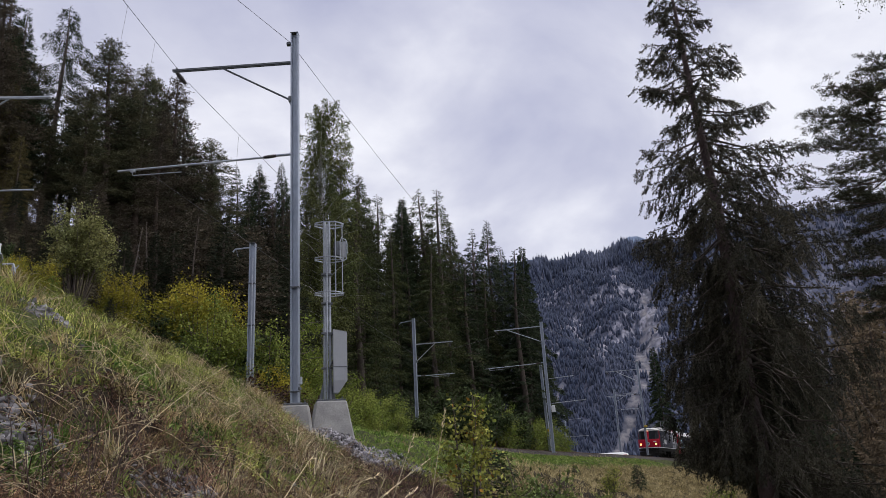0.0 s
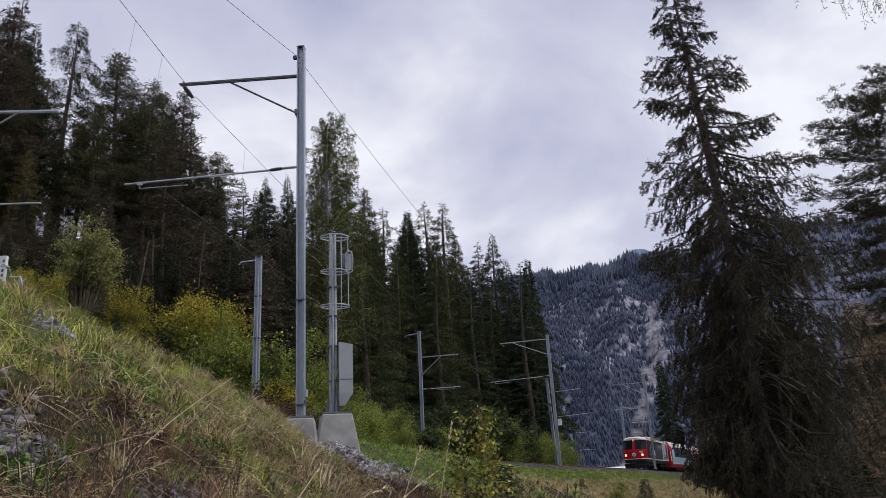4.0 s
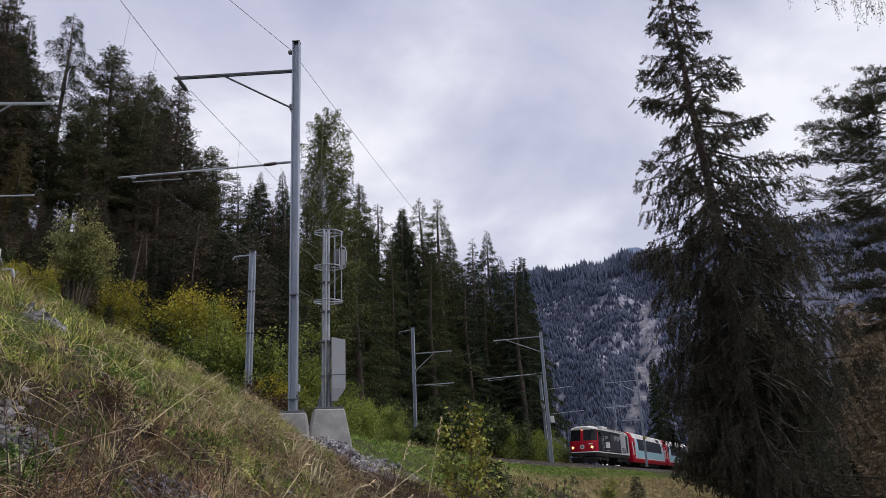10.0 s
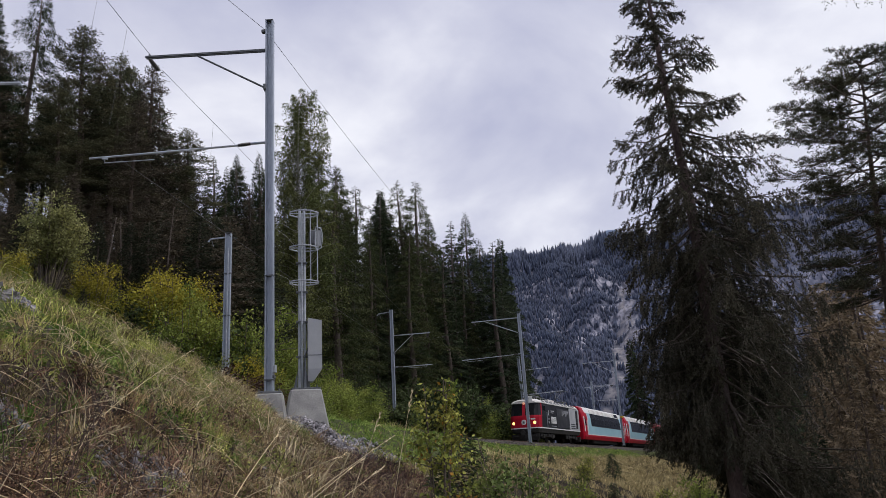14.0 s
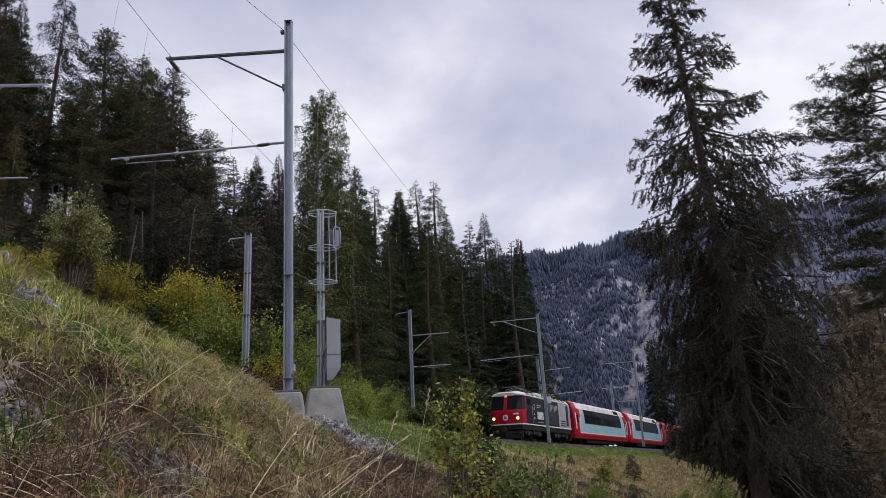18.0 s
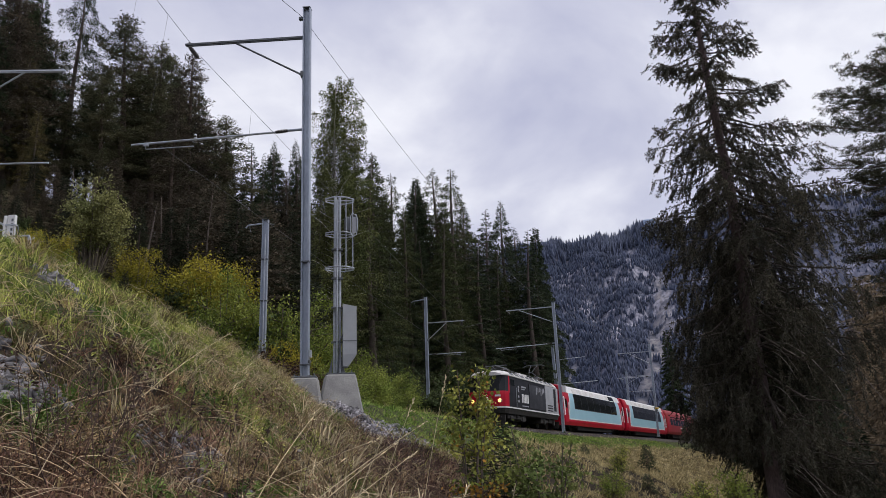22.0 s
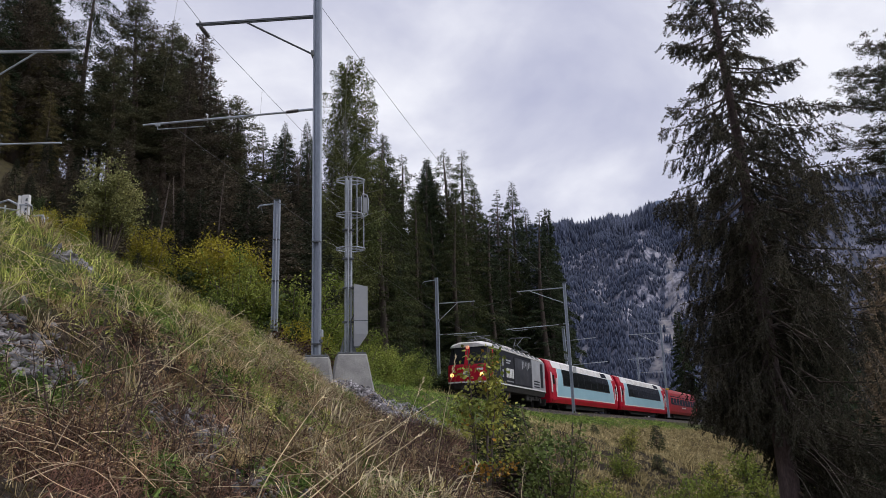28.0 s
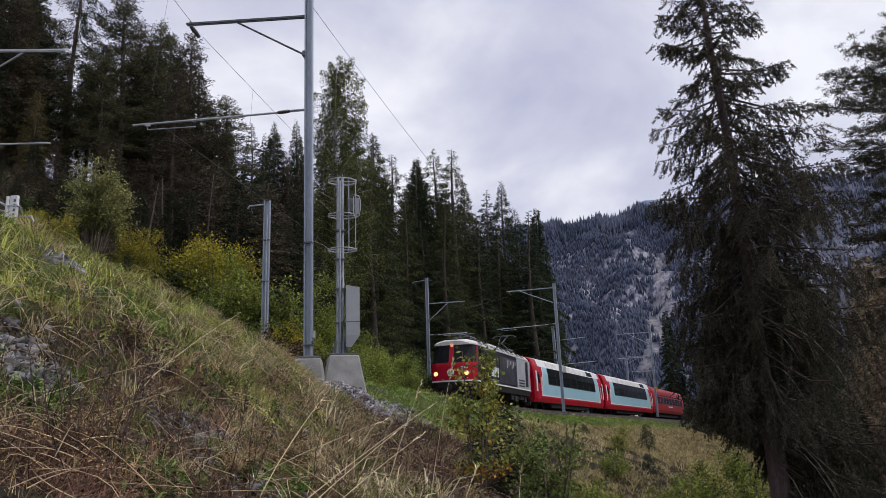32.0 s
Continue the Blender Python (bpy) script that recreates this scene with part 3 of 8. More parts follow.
def mountain_material():
    # grey rock, with the blue of the air in front coloured in
    m = mat("hazed_mountain_rock", (0.052, 0.062, 0.099), (0.105, 0.112, 0.158), scale=0.022, fine=0.16, rough=0.95, bump=0.0, vary=0.4)
    n, l = m.node_tree.nodes, m.node_tree.links
    b = n["Principled BSDF"]
    at = n.new("ShaderNodeAttribute")
    at.attribute_name = "chute"
    mx = n.new("ShaderNodeMix")
    mx.data_type = "RGBA"
    cn = n.new("ShaderNodeTexNoise")
    cn.inputs["Scale"].default_value, cn.inputs["Detail"].default_value = 0.16, 6.0
    cc = n.new("ShaderNodeTexCoord")
    l.new(cc.outputs["Object"], cn.inputs[0])
    cr = n.new("ShaderNodeMapRange")
    cr.inputs[1].default_value, cr.inputs[2].default_value, cr.inputs[3].default_value = 0.40, 0.60, 0.25
    l.new(cn.outputs[0], cr.inputs[0])
    cm = n.new("ShaderNodeMath")
    cm.operation = "MULTIPLY"
    l.new(at.outputs["Fac"], cm.inputs[0])
    l.new(cr.outputs[0], cm.inputs[1])
    l.new(cm.outputs[0], mx.inputs[0])
    l.new(b.inputs["Base Color"].links[0].from_socket, mx.inputs[6])
    mx.inputs[7].default_value = (0.285, 0.262, 0.262, 1)
    ac = n.new("ShaderNodeAttribute")
    ac.attribute_name = "cliff"
    nz = n.new("ShaderNodeTexNoise")
    nz.inputs["Scale"].default_value, nz.inputs["Detail"].default_value = 0.15, 8.0
    tc = n.new("ShaderNodeTexCoord")
    mp = n.new("ShaderNodeMapping")
    mp.inputs["Scale"].default_value = (1.6, 1.0, 0.45)
    l.new(tc.outputs["Object"], mp.inputs[0])
    l.new(mp.outputs[0], nz.inputs[0])
    mr = n.new("ShaderNodeMapRange")
    mr.inputs[1].default_value, mr.inputs[2].default_value = 0.42, 0.60
    l.new(nz.outputs[0], mr.inputs[0])
    mu = n.new("ShaderNodeMath")
    mu.operation = "MULTIPLY"
    l.new(mr.outputs[0], mu.inputs[0])
    l.new(ac.outputs["Fac"], mu.inputs[1])
    mc = n.new("ShaderNodeMix")
    mc.data_type = "RGBA"
    l.new(mu.outputs[0], mc.inputs[0])
    l.new(mx.outputs[2], mc.inputs[6])
    # pale crag colour, its violet cast standing in for haze
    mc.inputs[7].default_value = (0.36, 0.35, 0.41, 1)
    l.new(mc.outputs[2], b.inputs["Base Color"])
    return m


def build_mountain():
    rng = np.random.RandomState(5)
    xs = np.r_[np.arange(-700, 20, 24.0), np.arange(20, 420, 3.0), np.arange(420, 1500, 16.0)]
    ys = np.arange(460, 1500, 5.0)
    X, Y = np.meshgrid(xs, ys)
    Z = mountain_z(X, Y)
    me = grid_mesh("mountain", X, Y, Z)
    a = me.attributes.new("chute", "FLOAT", "POINT")
    a.data.foreach_set("value", chute(X, Y).ravel().astype(np.float32))
    a = me.attributes.new("cliff", "FLOAT", "POINT")
    a.data.foreach_set("value", sstep(0.25, 0.7, cliff(X, Y)).ravel().astype(np.float32))
    solo("mountain", me, mountain_material(), "steep grey limestone mountain slope, tinted blue for haze, with pale scree chutes", "mountain", kind="structure")
    # conifers on the slope
    n = 90000
    x = rng.uniform(40, 1000, n)
    y = rng.uniform(520, 1240, n)
    bearing = x / y
    keep = (bearing > 0.09) & (rng.uniform(size=n) < np.where(bearing < 0.34, 1.0, 0.25))
    x, y = np.r_[x, rng.uniform(70, 400, 26000)][np.r_[keep, np.ones(26000, bool)]], np.r_[y, rng.uniform(520, 1240, 26000)][np.r_[keep, np.ones(26000, bool)]]
    n = len(x)
    keep = (chute(x, y) < rng.uniform(0.08, 0.32, n)) & (rng.uniform(size=n) > 1.15 * cliff(x, y))
    x, y = x[keep], y[keep]
    m = len(x)
    z = mountain_z(x, y)
    h = rng.uniform(0, 1, m) ** 1.5 * 8 + 4.5
    h = h * (0.5 + 0.5 * (y / 1200) ** 1.3) * np.where(y > 1120, rng.uniform(0.9, 2.1, m), 1)
    r = h * rng.uniform(0.10, 0.19, m) * np.where(y > 1120, 0.7, 1)
    k = 4
    ang = np.arange(k) * 2 * np.pi / k + rng.uniform(0, 6.283, (m, 1))
    rings = []
    for up, wide in ((0.02, 0.8), (0.42, 1.0)):
        ring = np.zeros((m, k, 3))
        ring[:, :, 0] = x[:, None] + (wide * r)[:, None] * np.cos(ang) * rng.uniform(0.45, 1.35, (m, k))
        ring[:, :, 1] = y[:, None] + (wide * r)[:, None] * np.sin(ang) * rng.uniform(0.45, 1.35, (m, k))
        ring[:, :, 2] = z[:, None] + h[:, None] * (up + rng.uniform(-0.16, 0.16, (m, k)))
        rings.append(ring)
    tip = np.stack([x + rng.normal(0, 0.4, m), y, z + h], -1)[:, None]
    v = np.concatenate(rings + [tip], 1).reshape(-1, 3)
    o = np.arange(m) * (2 * k + 1)
    f = []
    for q in range(k):
        a, b = q, (q + 1) % k
        f += [np.stack([o + a, o + b, o + k + b], -1), np.stack([o + a, o + k + b, o + k + a], -1), np.stack([o + k + a, o + k + b, o + 2 * k], -1)]
    f = np.concatenate(f)
    solo("far_forest", np_mesh("far_forest", v, f), HAZED_TREES, "dark conifer woods, tinted blue for haze, scattered over the mountain slope", "forest", kind="stuff")
    # higher range beyond, the blue of distance haze painted into its rock
    xs = np.arange(300, 3600, 40.0)
    ys = np.arange(2300, 3300, 40.0)
    X, Y = np.meshgrid(xs, ys)
    t = np.clip((Y - 2300) / 800, 0, 1.2)
    Z = -80 + (830 + 0.10 * (X - 1100) + 40 * np.sin(X / 130.0) + 25 * np.sin(X / 61.0)) * (t ** 0.9) + 25 * np.sin(X / 70.0 + Y / 50.0) * t
    snow = mat("hazed_high_range_rock", (0.10, 0.145, 0.23), (0.19, 0.245, 0.35), scale=0.006, fine=0.03, rough=0.95, bump=0.0, vary=0.35)
    solo("high_range", grid_mesh("high_range", X, Y, Z), snow, "distant mountain range with blue haze in its colour", "mountain", kind="structure")


build_mountain()


# ---- plants ----
def blades(P, D, L, W, rng, belly=0.45):
    """One lozenge leaf a point: base P, way D, length L, half width W."""
    n = len(P)
    D = D / (np.linalg.norm(D, axis=1, keepdims=True) + 1e-9)
    S = np.cross(D, rng.normal(size=(n, 3)))
    S /= np.linalg.norm(S, axis=1, keepdims=True) + 1e-9
    L, W = np.broadcast_to(L, n)[:, None], np.broadcast_to(W, n)[:, None]
    v = np.stack([P, P + D * L * belly + S * W, P + D * L, P + D * L * belly - S * W], 1)
    return v.reshape(-1, 3), np.arange(4 * n).reshape(n, 4)


def rods(A, B, ra, rb, sag=None):
    """Three-sided tapering sticks from A to B, bent in the middle by sag."""
    n = len(A)
    M = (A + B) / 2 + (0 if sag is None else sag)
    D = B - A
    D = D / (np.linalg.norm(D, axis=1, keepdims=True) + 1e-9)
    U = np.cross(D, np.array([0.31, 0.17, 0.93]))
    U /= np.linalg.norm(U, axis=1, keepdims=True) + 1e-9
    Q = np.cross(D, U)
    ra, rb = np.broadcast_to(ra, n)[:, None], np.broadcast_to(rb, n)[:, None]
    rings = []
    for C, r in ((A, ra), (M, (ra + rb) / 2), (B, rb)):
        for a in (0, 2 * np.pi / 3, 4 * np.pi / 3):
            rings.append(C + (U * np.cos(a) + Q * np.sin(a)) * r)
    v = np.stack(rings, 1).reshape(-1, 3)
    o = np.arange(n)[:, None] * 9
    f = []
    for k in (0, 3):
        for j in range(3):
            f.append(o + np.array([k + j, k + (j + 1) % 3, k + 3 + (j + 1) % 3, k + 3 + j]))
    return v, np.concatenate(f)


def arcs(A, B, sag, ra, rb, m=6):
    """Thin three-sided stems from A to B, each curving through its sag."""
    n = len(A)
    D = B - A
    D = D / (np.linalg.norm(D, axis=1, keepdims=True) + 1e-9)
    U = np.cross(D, np.array([0.31, 0.17, 0.93]))
    U /= np.linalg.norm(U, axis=1, keepdims=True) + 1e-9
    Q = np.cross(D, U)
    rings = []
    for k in range(m + 1):
        t = k / m
        C = A + (B - A) * t + sag * (4 * t * (1 - t))
        r = ra + (rb - ra) * t
        for a in (0, 2 * np.pi / 3, 4 * np.pi / 3):
            rings.append(C + (U * np.cos(a) + Q * np.sin(a)) * r)
    v = np.stack(rings, 1).reshape(-1, 3)
    o = np.arange(n)[:, None] * 3 * (m + 1)
    f = [o + np.array([3 * k + j, 3 * k + (j + 1) % 3, 3 * k + 3 + (j + 1) % 3, 3 * k + 3 + j]) for k in range(m) for j in range(3)]
    return v, np.concatenate(f)


def trunk_shape(H, r, bend, n=10, top=0.12, start=0.0):
    pts, rad = [], []
    for i in range(13):
        t = i / 12
        z = start + (H - start) * t
        b = bend(z)
        pts.append((b[0], b[1], z))
        flare = 1 + 0.5 * math.exp(-t * 18)
        rad.append(max(r * flare * ((1 - t) ** 0.8 * (1 - top) + top * 0.3), 0.012))
    return Shape().tube(pts, rad, n)


def conifer(name, seed, H, R, zb, nb, per_m, tl, tw, needles, bark, label, rise=0.15, droop=0.45, shape=0.8, hang=0.7, r0=None, bend=None, gap=0.0, stubs=0, flat=0.0, inner=0.2, group="conifers of the wood", category="conifer tree", lean=(0, 0), rag=0.35, thick=0.02, skew=0.0, clumps=0, low_heavy=0.95, foot=0.16, low_dense=0.0, drape=0.0, puff=0.0, spire=0.0):
    rng = np.random.RandomState(seed)
    ph = rng.uniform(0, 6, 2)
    if bend is None:
        def bend(z):
            return (lean[0] * z + 0.10 * math.sin(z * 0.35 + ph[0]), lean[1] * z + 0.10 * math.sin(z * 0.3 + ph[1]))
    tree = thing(name, Matrix.Identity(4), label, category, group)
    part("trunk", trunk_shape(H, r0 or H * 0.013, bend).mesh("trunk", True), bark, tree)
    t = (np.arange(nb) + rng.uniform(0, 1, nb)) / nb
    t = t ** low_heavy
    z = zb + (H - zb) * t
    az = np.arange(nb) * 2.39996 + rng.normal(0, 0.35, nb)
    prof = (1 - t) ** shape * sstep(foot - 0.28, foot, t)
    r = R * prof * rng.uniform(1 - rag, 1 + rag * 0.5, nb) + 0.18
    r *= 1 + skew * np.cos(az) * sstep(0.15, 0.5, t)
    young = spire * np.exp(-(H - z) / 1.7)
    r *= 1 - young
    if gap:
        r *= np.where(rng.uniform(size=nb) < gap, rng.uniform(0.15, 0.5, nb), 1)
    C = np.array([[*bend(q), q] for q in z])
    out = np.stack([np.cos(az), np.sin(az), np.zeros(nb)], -1)
    lat = np.stack([-np.sin(az), np.cos(az), np.zeros(nb)], -1)
    tip_dz = r * ((rise - droop) * rng.uniform(0.6, 1.3, nb) * (1 - young) + 0.7 * young)
    mid_dz = r * (rise * 0.5 - droop * 0.25)
    B = C + out * r[:, None] + np.stack([0 * r, 0 * r, tip_dz], -1)
    sag = np.stack([0 * r, 0 * r, mid_dz - tip_dz / 2], -1)
    v, f = rods(C, B, thick * (0.4 + r / R), 0.006, sag)
    if stubs:
        sz = rng.uniform(0.6, zb, stubs)
        sa = rng.uniform(0, 6.28, stubs)
        sc = np.array([[*bend(q), q] for q in sz])
        sl = rng.uniform(0.3, 0.8, stubs) * R * 0.7
        sb = sc + np.stack([np.cos(sa) * sl, np.sin(sa) * sl, -0.25 * sl], -1)
        v2, f2 = rods(sc, sb, 0.016, 0.004)
        v, f = np.concatenate([v, v2]), np.concatenate([f, f2 + len(v)])
    tagged(part("branchwork", np_mesh("branchwork", v, f), bark, tree), kind="stuff")
    cnt = np.maximum((r * per_m * (1 + low_dense * (1 - t) ** 2)).astype(int), 4)
    i = np.repeat(np.arange(nb), cnt)
    m = len(i)
    u = inner + (1 - inner) * rng.uniform(0, 1, m) ** 0.75
    if clumps:
        centre = rng.uniform(inner, 1.0, (nb, clumps))
        u = np.clip(centre[i, rng.randint(0, clumps, m)] + rng.normal(0, 0.035, m), inner * 0.7, 1.03)
    width = 0.22 * r[i] * (1.15 - u) + 0.04
    side = rng.normal(0, 0.6, m)
    P = C[i] + out[i] * (r[i] * u)[:, None] + lat[i] * (side * width)[:, None]
    P[:, 2] += (1 - (2 * u - 1) ** 2) * sag[i, 2] + u * tip_dz[i] + rng.normal(0, 0.03 + flat, m)
    if drape:
        P[:, 2] -= rng.exponential(drape, m)
    D = out[i] * rng.uniform(0.1, 0.9, m)[:, None] + lat[i] * (np.sign(side) * rng.uniform(0.1, 0.9, m))[:, None]
    D[:, 2] -= rng.uniform(0.0, 1.6, m) * hang * (1 - young[i]) - 0.15 - 0.4 * young[i]
    if puff:
        P = P + rng.normal(0, puff, (m, 3)) * [1, 1, 0.55]
        D = rng.normal(0, 1, (m, 3)) * [1, 1, 0.6] + out[i] * 0.5 + [0, 0, 0.25]
    v, f = blades(P, D, tl * rng.uniform(0.55, 1.35, m), tw * rng.uniform(0.6, 1.3, m), rng)
    tagged(part("crown", np_mesh("crown", v, f), needles, tree), kind="stuff")
    return tree


def broadleaf(name, seed, H, R, stems, leaves, ll, lw, leaf_mat, bark, label, category="shrub", group="shrubs of the bank", hang=0.2, low=0.1, spread_=0.5, r0=0.03, tall=False, tip_mat=None):
    """A bush or small leafy tree: stems that fork, and leaves in clumps along them."""
    rng = np.random.RandomState(seed)
    tree = thing(name, Matrix.Identity(4), label, category, group)
    A, B, RA, RB = [], [], [], []
    ends = []
    for k in range(stems):
        a = rng.uniform(0, 6.28)
        base = np.array([math.cos(a), math.sin(a), 0]) * R * 0.12 * rng.uniform(0, 1)
        reach = R * spread_ * math.sqrt(rng.uniform(0.02, 1))
        hgt = H * (rng.uniform(0.75, 1.0) if tall else rng.uniform(0.6, 1.0)) * (1 - 0.25 * (reach / R) ** 2)
        top = base + np.array([math.cos(a) * reach, math.sin(a) * reach, hgt])
        A.append(base), B.append(top), RA.append(r0), RB.append(0.006)
        for j in range(7 if tall else 5):
            t = rng.uniform(max(low, 0.15), 0.95)
            p = base + (top - base) * t
            b = rng.uniform(0, 6.28)
            ln = R * rng.uniform(0.35, 0.75) * (1.1 - 0.7 * t)
            q = p + np.array([math.cos(b) * ln, math.sin(b) * ln, ln * rng.uniform(0.1, 0.8) * (1 - hang)])
            A.append(p), B.append(q), RA.append(r0 * 0.45), RB.append(0.004)
            ends.append((p, q))
        ends.append((base + (top - base) * 0.55, top))
    v, f = rods(np.array(A), np.array(B), np.array(RA), np.array(RB))
    tagged(part("branchwork", np_mesh("branchwork", v, f), bark, tree), kind="stuff")
    E0, E1 = np.array([e[0] for e in ends]), np.array([e[1] for e in ends])
    i = rng.randint(0, len(ends), leaves)
    t = rng.uniform(0.15, 1.08, leaves)[:, None]
    P = E0[i] + (E1[i] - E0[i]) * t + rng.normal(0, 1, (leaves, 3)) * R * 0.062
    keep = P[:, 2] > H * low * 0.5
    P = P[keep]
    D = rng.normal(0, 1, (len(P), 3)) + [0, 0, -hang * 2]
    n = len(P)
    L, W = ll * rng.uniform(0.6, 1.3, n), lw * rng.uniform(0.6, 1.3, n)
    if tip_mat is not None:
        rust = rng.uniform(size=n) < np.where(P[:, 2] < H * 0.32, 0.75, 0.05)
        v, f = blades(P[rust], D[rust], L[rust], W[rust], rng)
        tagged(part("withered_foliage", np_mesh("withered_foliage", v, f), tip_mat, tree, "rust-orange withered leaves"), kind="stuff")
        P, D, L, W = P[~rust], D[~rust], L[~rust], W[~rust]
    v, f = blades(P, D, L, W, rng)
    tagged(part("foliage", np_mesh("foliage", v, f), leaf_mat, tree), kind="stuff")
    return tree


def placed(proto, x, y, h, proto_h, wide=1.0, turn=0.0, sink=0.15, z=None):
    k = h / proto_h
    m = pose(x, y, (gz(x, y) if z is None else z) - sink, 0, 0, turn) @ Matrix.Diagonal((k * wide, k * wide, k, 1))
    return m


class Stand:
    """Prototypes of a tree; the first use takes the thing itself, later ones copy it."""

    def __init__(self, protos):
        self.protos, self.used, self.i = protos, set(), 0

    def put(self, x, y, h, wide=1.0, turn=None, sink=0.2, z=None, label=""):
        ob, ph = self.protos[self.i % len(self.protos)]
        self.i += 1
        turn = (self.i * 137.5) % 360 if turn is None else turn
        m = placed(ob, x, y, h, ph, wide, turn, sink, z)
        if ob.name not in self.used:
            self.used.add(ob.name)
            ob.matrix_basis = m
            r = ob
        else:
            keep = ob.scale.copy()
            ob.scale = (1, 1, 1)
            r = copy_thing(ob, m)
            ob.scale = keep
        if label:
            tagged(r, label)
        return r


def willow_room(x, y):
    """Open ground round the young willow, where no conifer stands."""
    return y < 28.2 and -15.3 < x < -12.2


def build_forest():
    rng = np.random.RandomState(11)
    sp = "tall dark green spruce standing in the wood"
    spruces = Stand([
        (conifer("spruce", 1, 20, 2.9, 1.5, 160, 130, 0.24, 0.022, SPRUCE, BARK, sp, shape=0.80, rag=0.4, flat=0.10, spire=0.75), 20),
        (conifer("spruce", 2, 20, 2.7, 1.0, 160, 130, 0.24, 0.022, SPRUCE, BARK, sp, shape=0.88, droop=0.6, rag=0.4, flat=0.10, spire=0.75), 20),
        (conifer("spruce", 3, 20, 2.3, 3.0, 115, 95, 0.24, 0.022, SPRUCE, BARK, "slender dark spruce with gaps between its boughs", shape=0.70, gap=0.14, rag=0.45, stubs=30, spire=0.7), 20),
    ])
    pn = "scots pine with a brownish green crown and dead lower boughs"
    pines = Stand([
        (conifer("pine", 4, 19, 2.9, 5.0, 105, 170, 0.17, 0.026, PINE, PINE_BARK, pn, rise=0.35, droop=0.35, shape=0.74, hang=0.3, stubs=70, gap=0.22, flat=0.08, clumps=6, puff=0.15), 19),
        (conifer("pine", 5, 19, 2.7, 3.0, 115, 170, 0.17, 0.026, PINE_DEAD, PINE_BARK, pn, rise=0.3, droop=0.4, shape=0.78, hang=0.35, stubs=80, gap=0.25, flat=0.08, clumps=6, puff=0.15), 19),
        (conifer("pine", 6, 19, 2.8, 5.5, 105, 170, 0.17, 0.026, PINE, PINE_BARK, pn, rise=0.3, droop=0.3, shape=0.70, hang=0.3, stubs=60, gap=0.22, flat=0.08, clumps=6, puff=0.15), 19),
    ])
    lc = "green larch with thin drooping boughs"
    larches = Stand([
        (conifer("larch", 7, 20, 2.5, 1.5, 130, 120, 0.22, 0.020, LARCH, BARK, lc, droop=0.35, hang=1.1, shape=0.66, gap=0.12, rag=0.5, drape=0.15, spire=0.6), 20),
        (conifer("larch", 8, 20, 2.3, 2.0, 120, 120, 0.22, 0.020, LARCH, BARK, lc, droop=0.4, hang=1.1, shape=0.58, gap=0.16, rag=0.5, drape=0.2, spire=0.5), 20),
    ])
    back = Stand([(conifer("spruce", 14, 20, 3.0, 0.8, 120, 46, 0.34, 0.055, WOOD_DEEP, BARK, "dark spruce deep in the wood", shape=0.85, drape=0.2, puff=0.12), 20),
                  (conifer("pine", 15, 20, 2.8, 1.0, 120, 46, 0.30, 0.055, PINE_DEAD, PINE_BARK, "brownish pine deep in the wood", rise=0.3, droop=0.4, shape=0.7, hang=0.4, puff=0.2), 20)])
    bare_top = conifer("spruce", 16, 20, 2.2, 3.0, 95, 150, 0.22, 0.022, SPRUCE, BARK, "thin half-bare spruce with drooping boughs and a pointed top", shape=0.36, droop=0.75, hang=1.2, gap=0.25, stubs=50, drape=0.3)
    bare_top.matrix_basis = placed(bare_top, -24.47, 43.0, 32.4 - gz(-24.47, 43.0), 20, wide=1.25)
    olive = Stand([(conifer("larch", 17, 20, 2.8, 1.5, 130, 120, 0.22, 0.022, LARCH_OLIVE, BARK, "olive-brown larch with drooping boughs", droop=0.45, hang=1.1, shape=0.55, drape=0.2), 20)])
    for x, y, top in ((-24.4, 35.0, 20.5), (-22.6, 36.5, 19.6), (-26.0, 36.5, 22.5), (-24.6, 38.5, 24.0)):
        olive.put(x, y, top - gz(x, y) + 0.2, wide=1.35)
    tops = [("s", -28.0, 41.0, 31.5), ("p", -29.5, 46.0, 32.0), ("s", -26.0, 36.0, 30.2), ("p", -25.3, 38.0, 29.7), ("s", -27.7, 42.0, 34.0), ("p", -21.7, 44.0, 30.1), ("p", -20.2, 46.0, 29.0), ("p", -18.7, 48.0, 29.0), ("p", -20.9, 40.0, 23.4), ("p", -23.1, 40.0, 21.8), ("s", -23.6, 52.0, 31.1), ("p", -17.2, 42.0, 23.4), ("p", -16.7, 50.0, 25.0), ("s", -18.4, 56.0, 25.3), ("s", -18.8, 62.0, 26.1), ("s", -15.7, 60.0, 27.2), ("s", -14.3, 62.0, 28.1), ("s", -16.1, 58.0, 25.4)]
    tops2 = [("l", -5.4, 44.5, 19.6), ("l", -6.7, 46.0, 21.6), ("l", -6.1, 52.0, 22.4), ("l", -5.6, 60.0, 23.8), ("s", -3.7, 66.0, 25.5), ("l", -2.0, 68.0, 27.1), ("l", -0.3, 64.0, 25.5), ("s", 0.8, 70.0, 24.1), ("s", 3.1, 74.0, 24.5), ("s", 4.9, 76.0, 26.0), ("s", 6.3, 78.0, 23.5), ("s", 6.9, 70.0, 21.0), ("s", 8.0, 74.0, 18.6), ("l", -4.1, 56.0, 19.6), ("l", -5.8, 54.0, 19.1), ("s", -11.3, 58.0, 24.2), ("s", 1.9, 66.0, 19.7), ("l", -1.1, 58.0, 18.6), ("s", -3.1, 60.0, 17.8)]
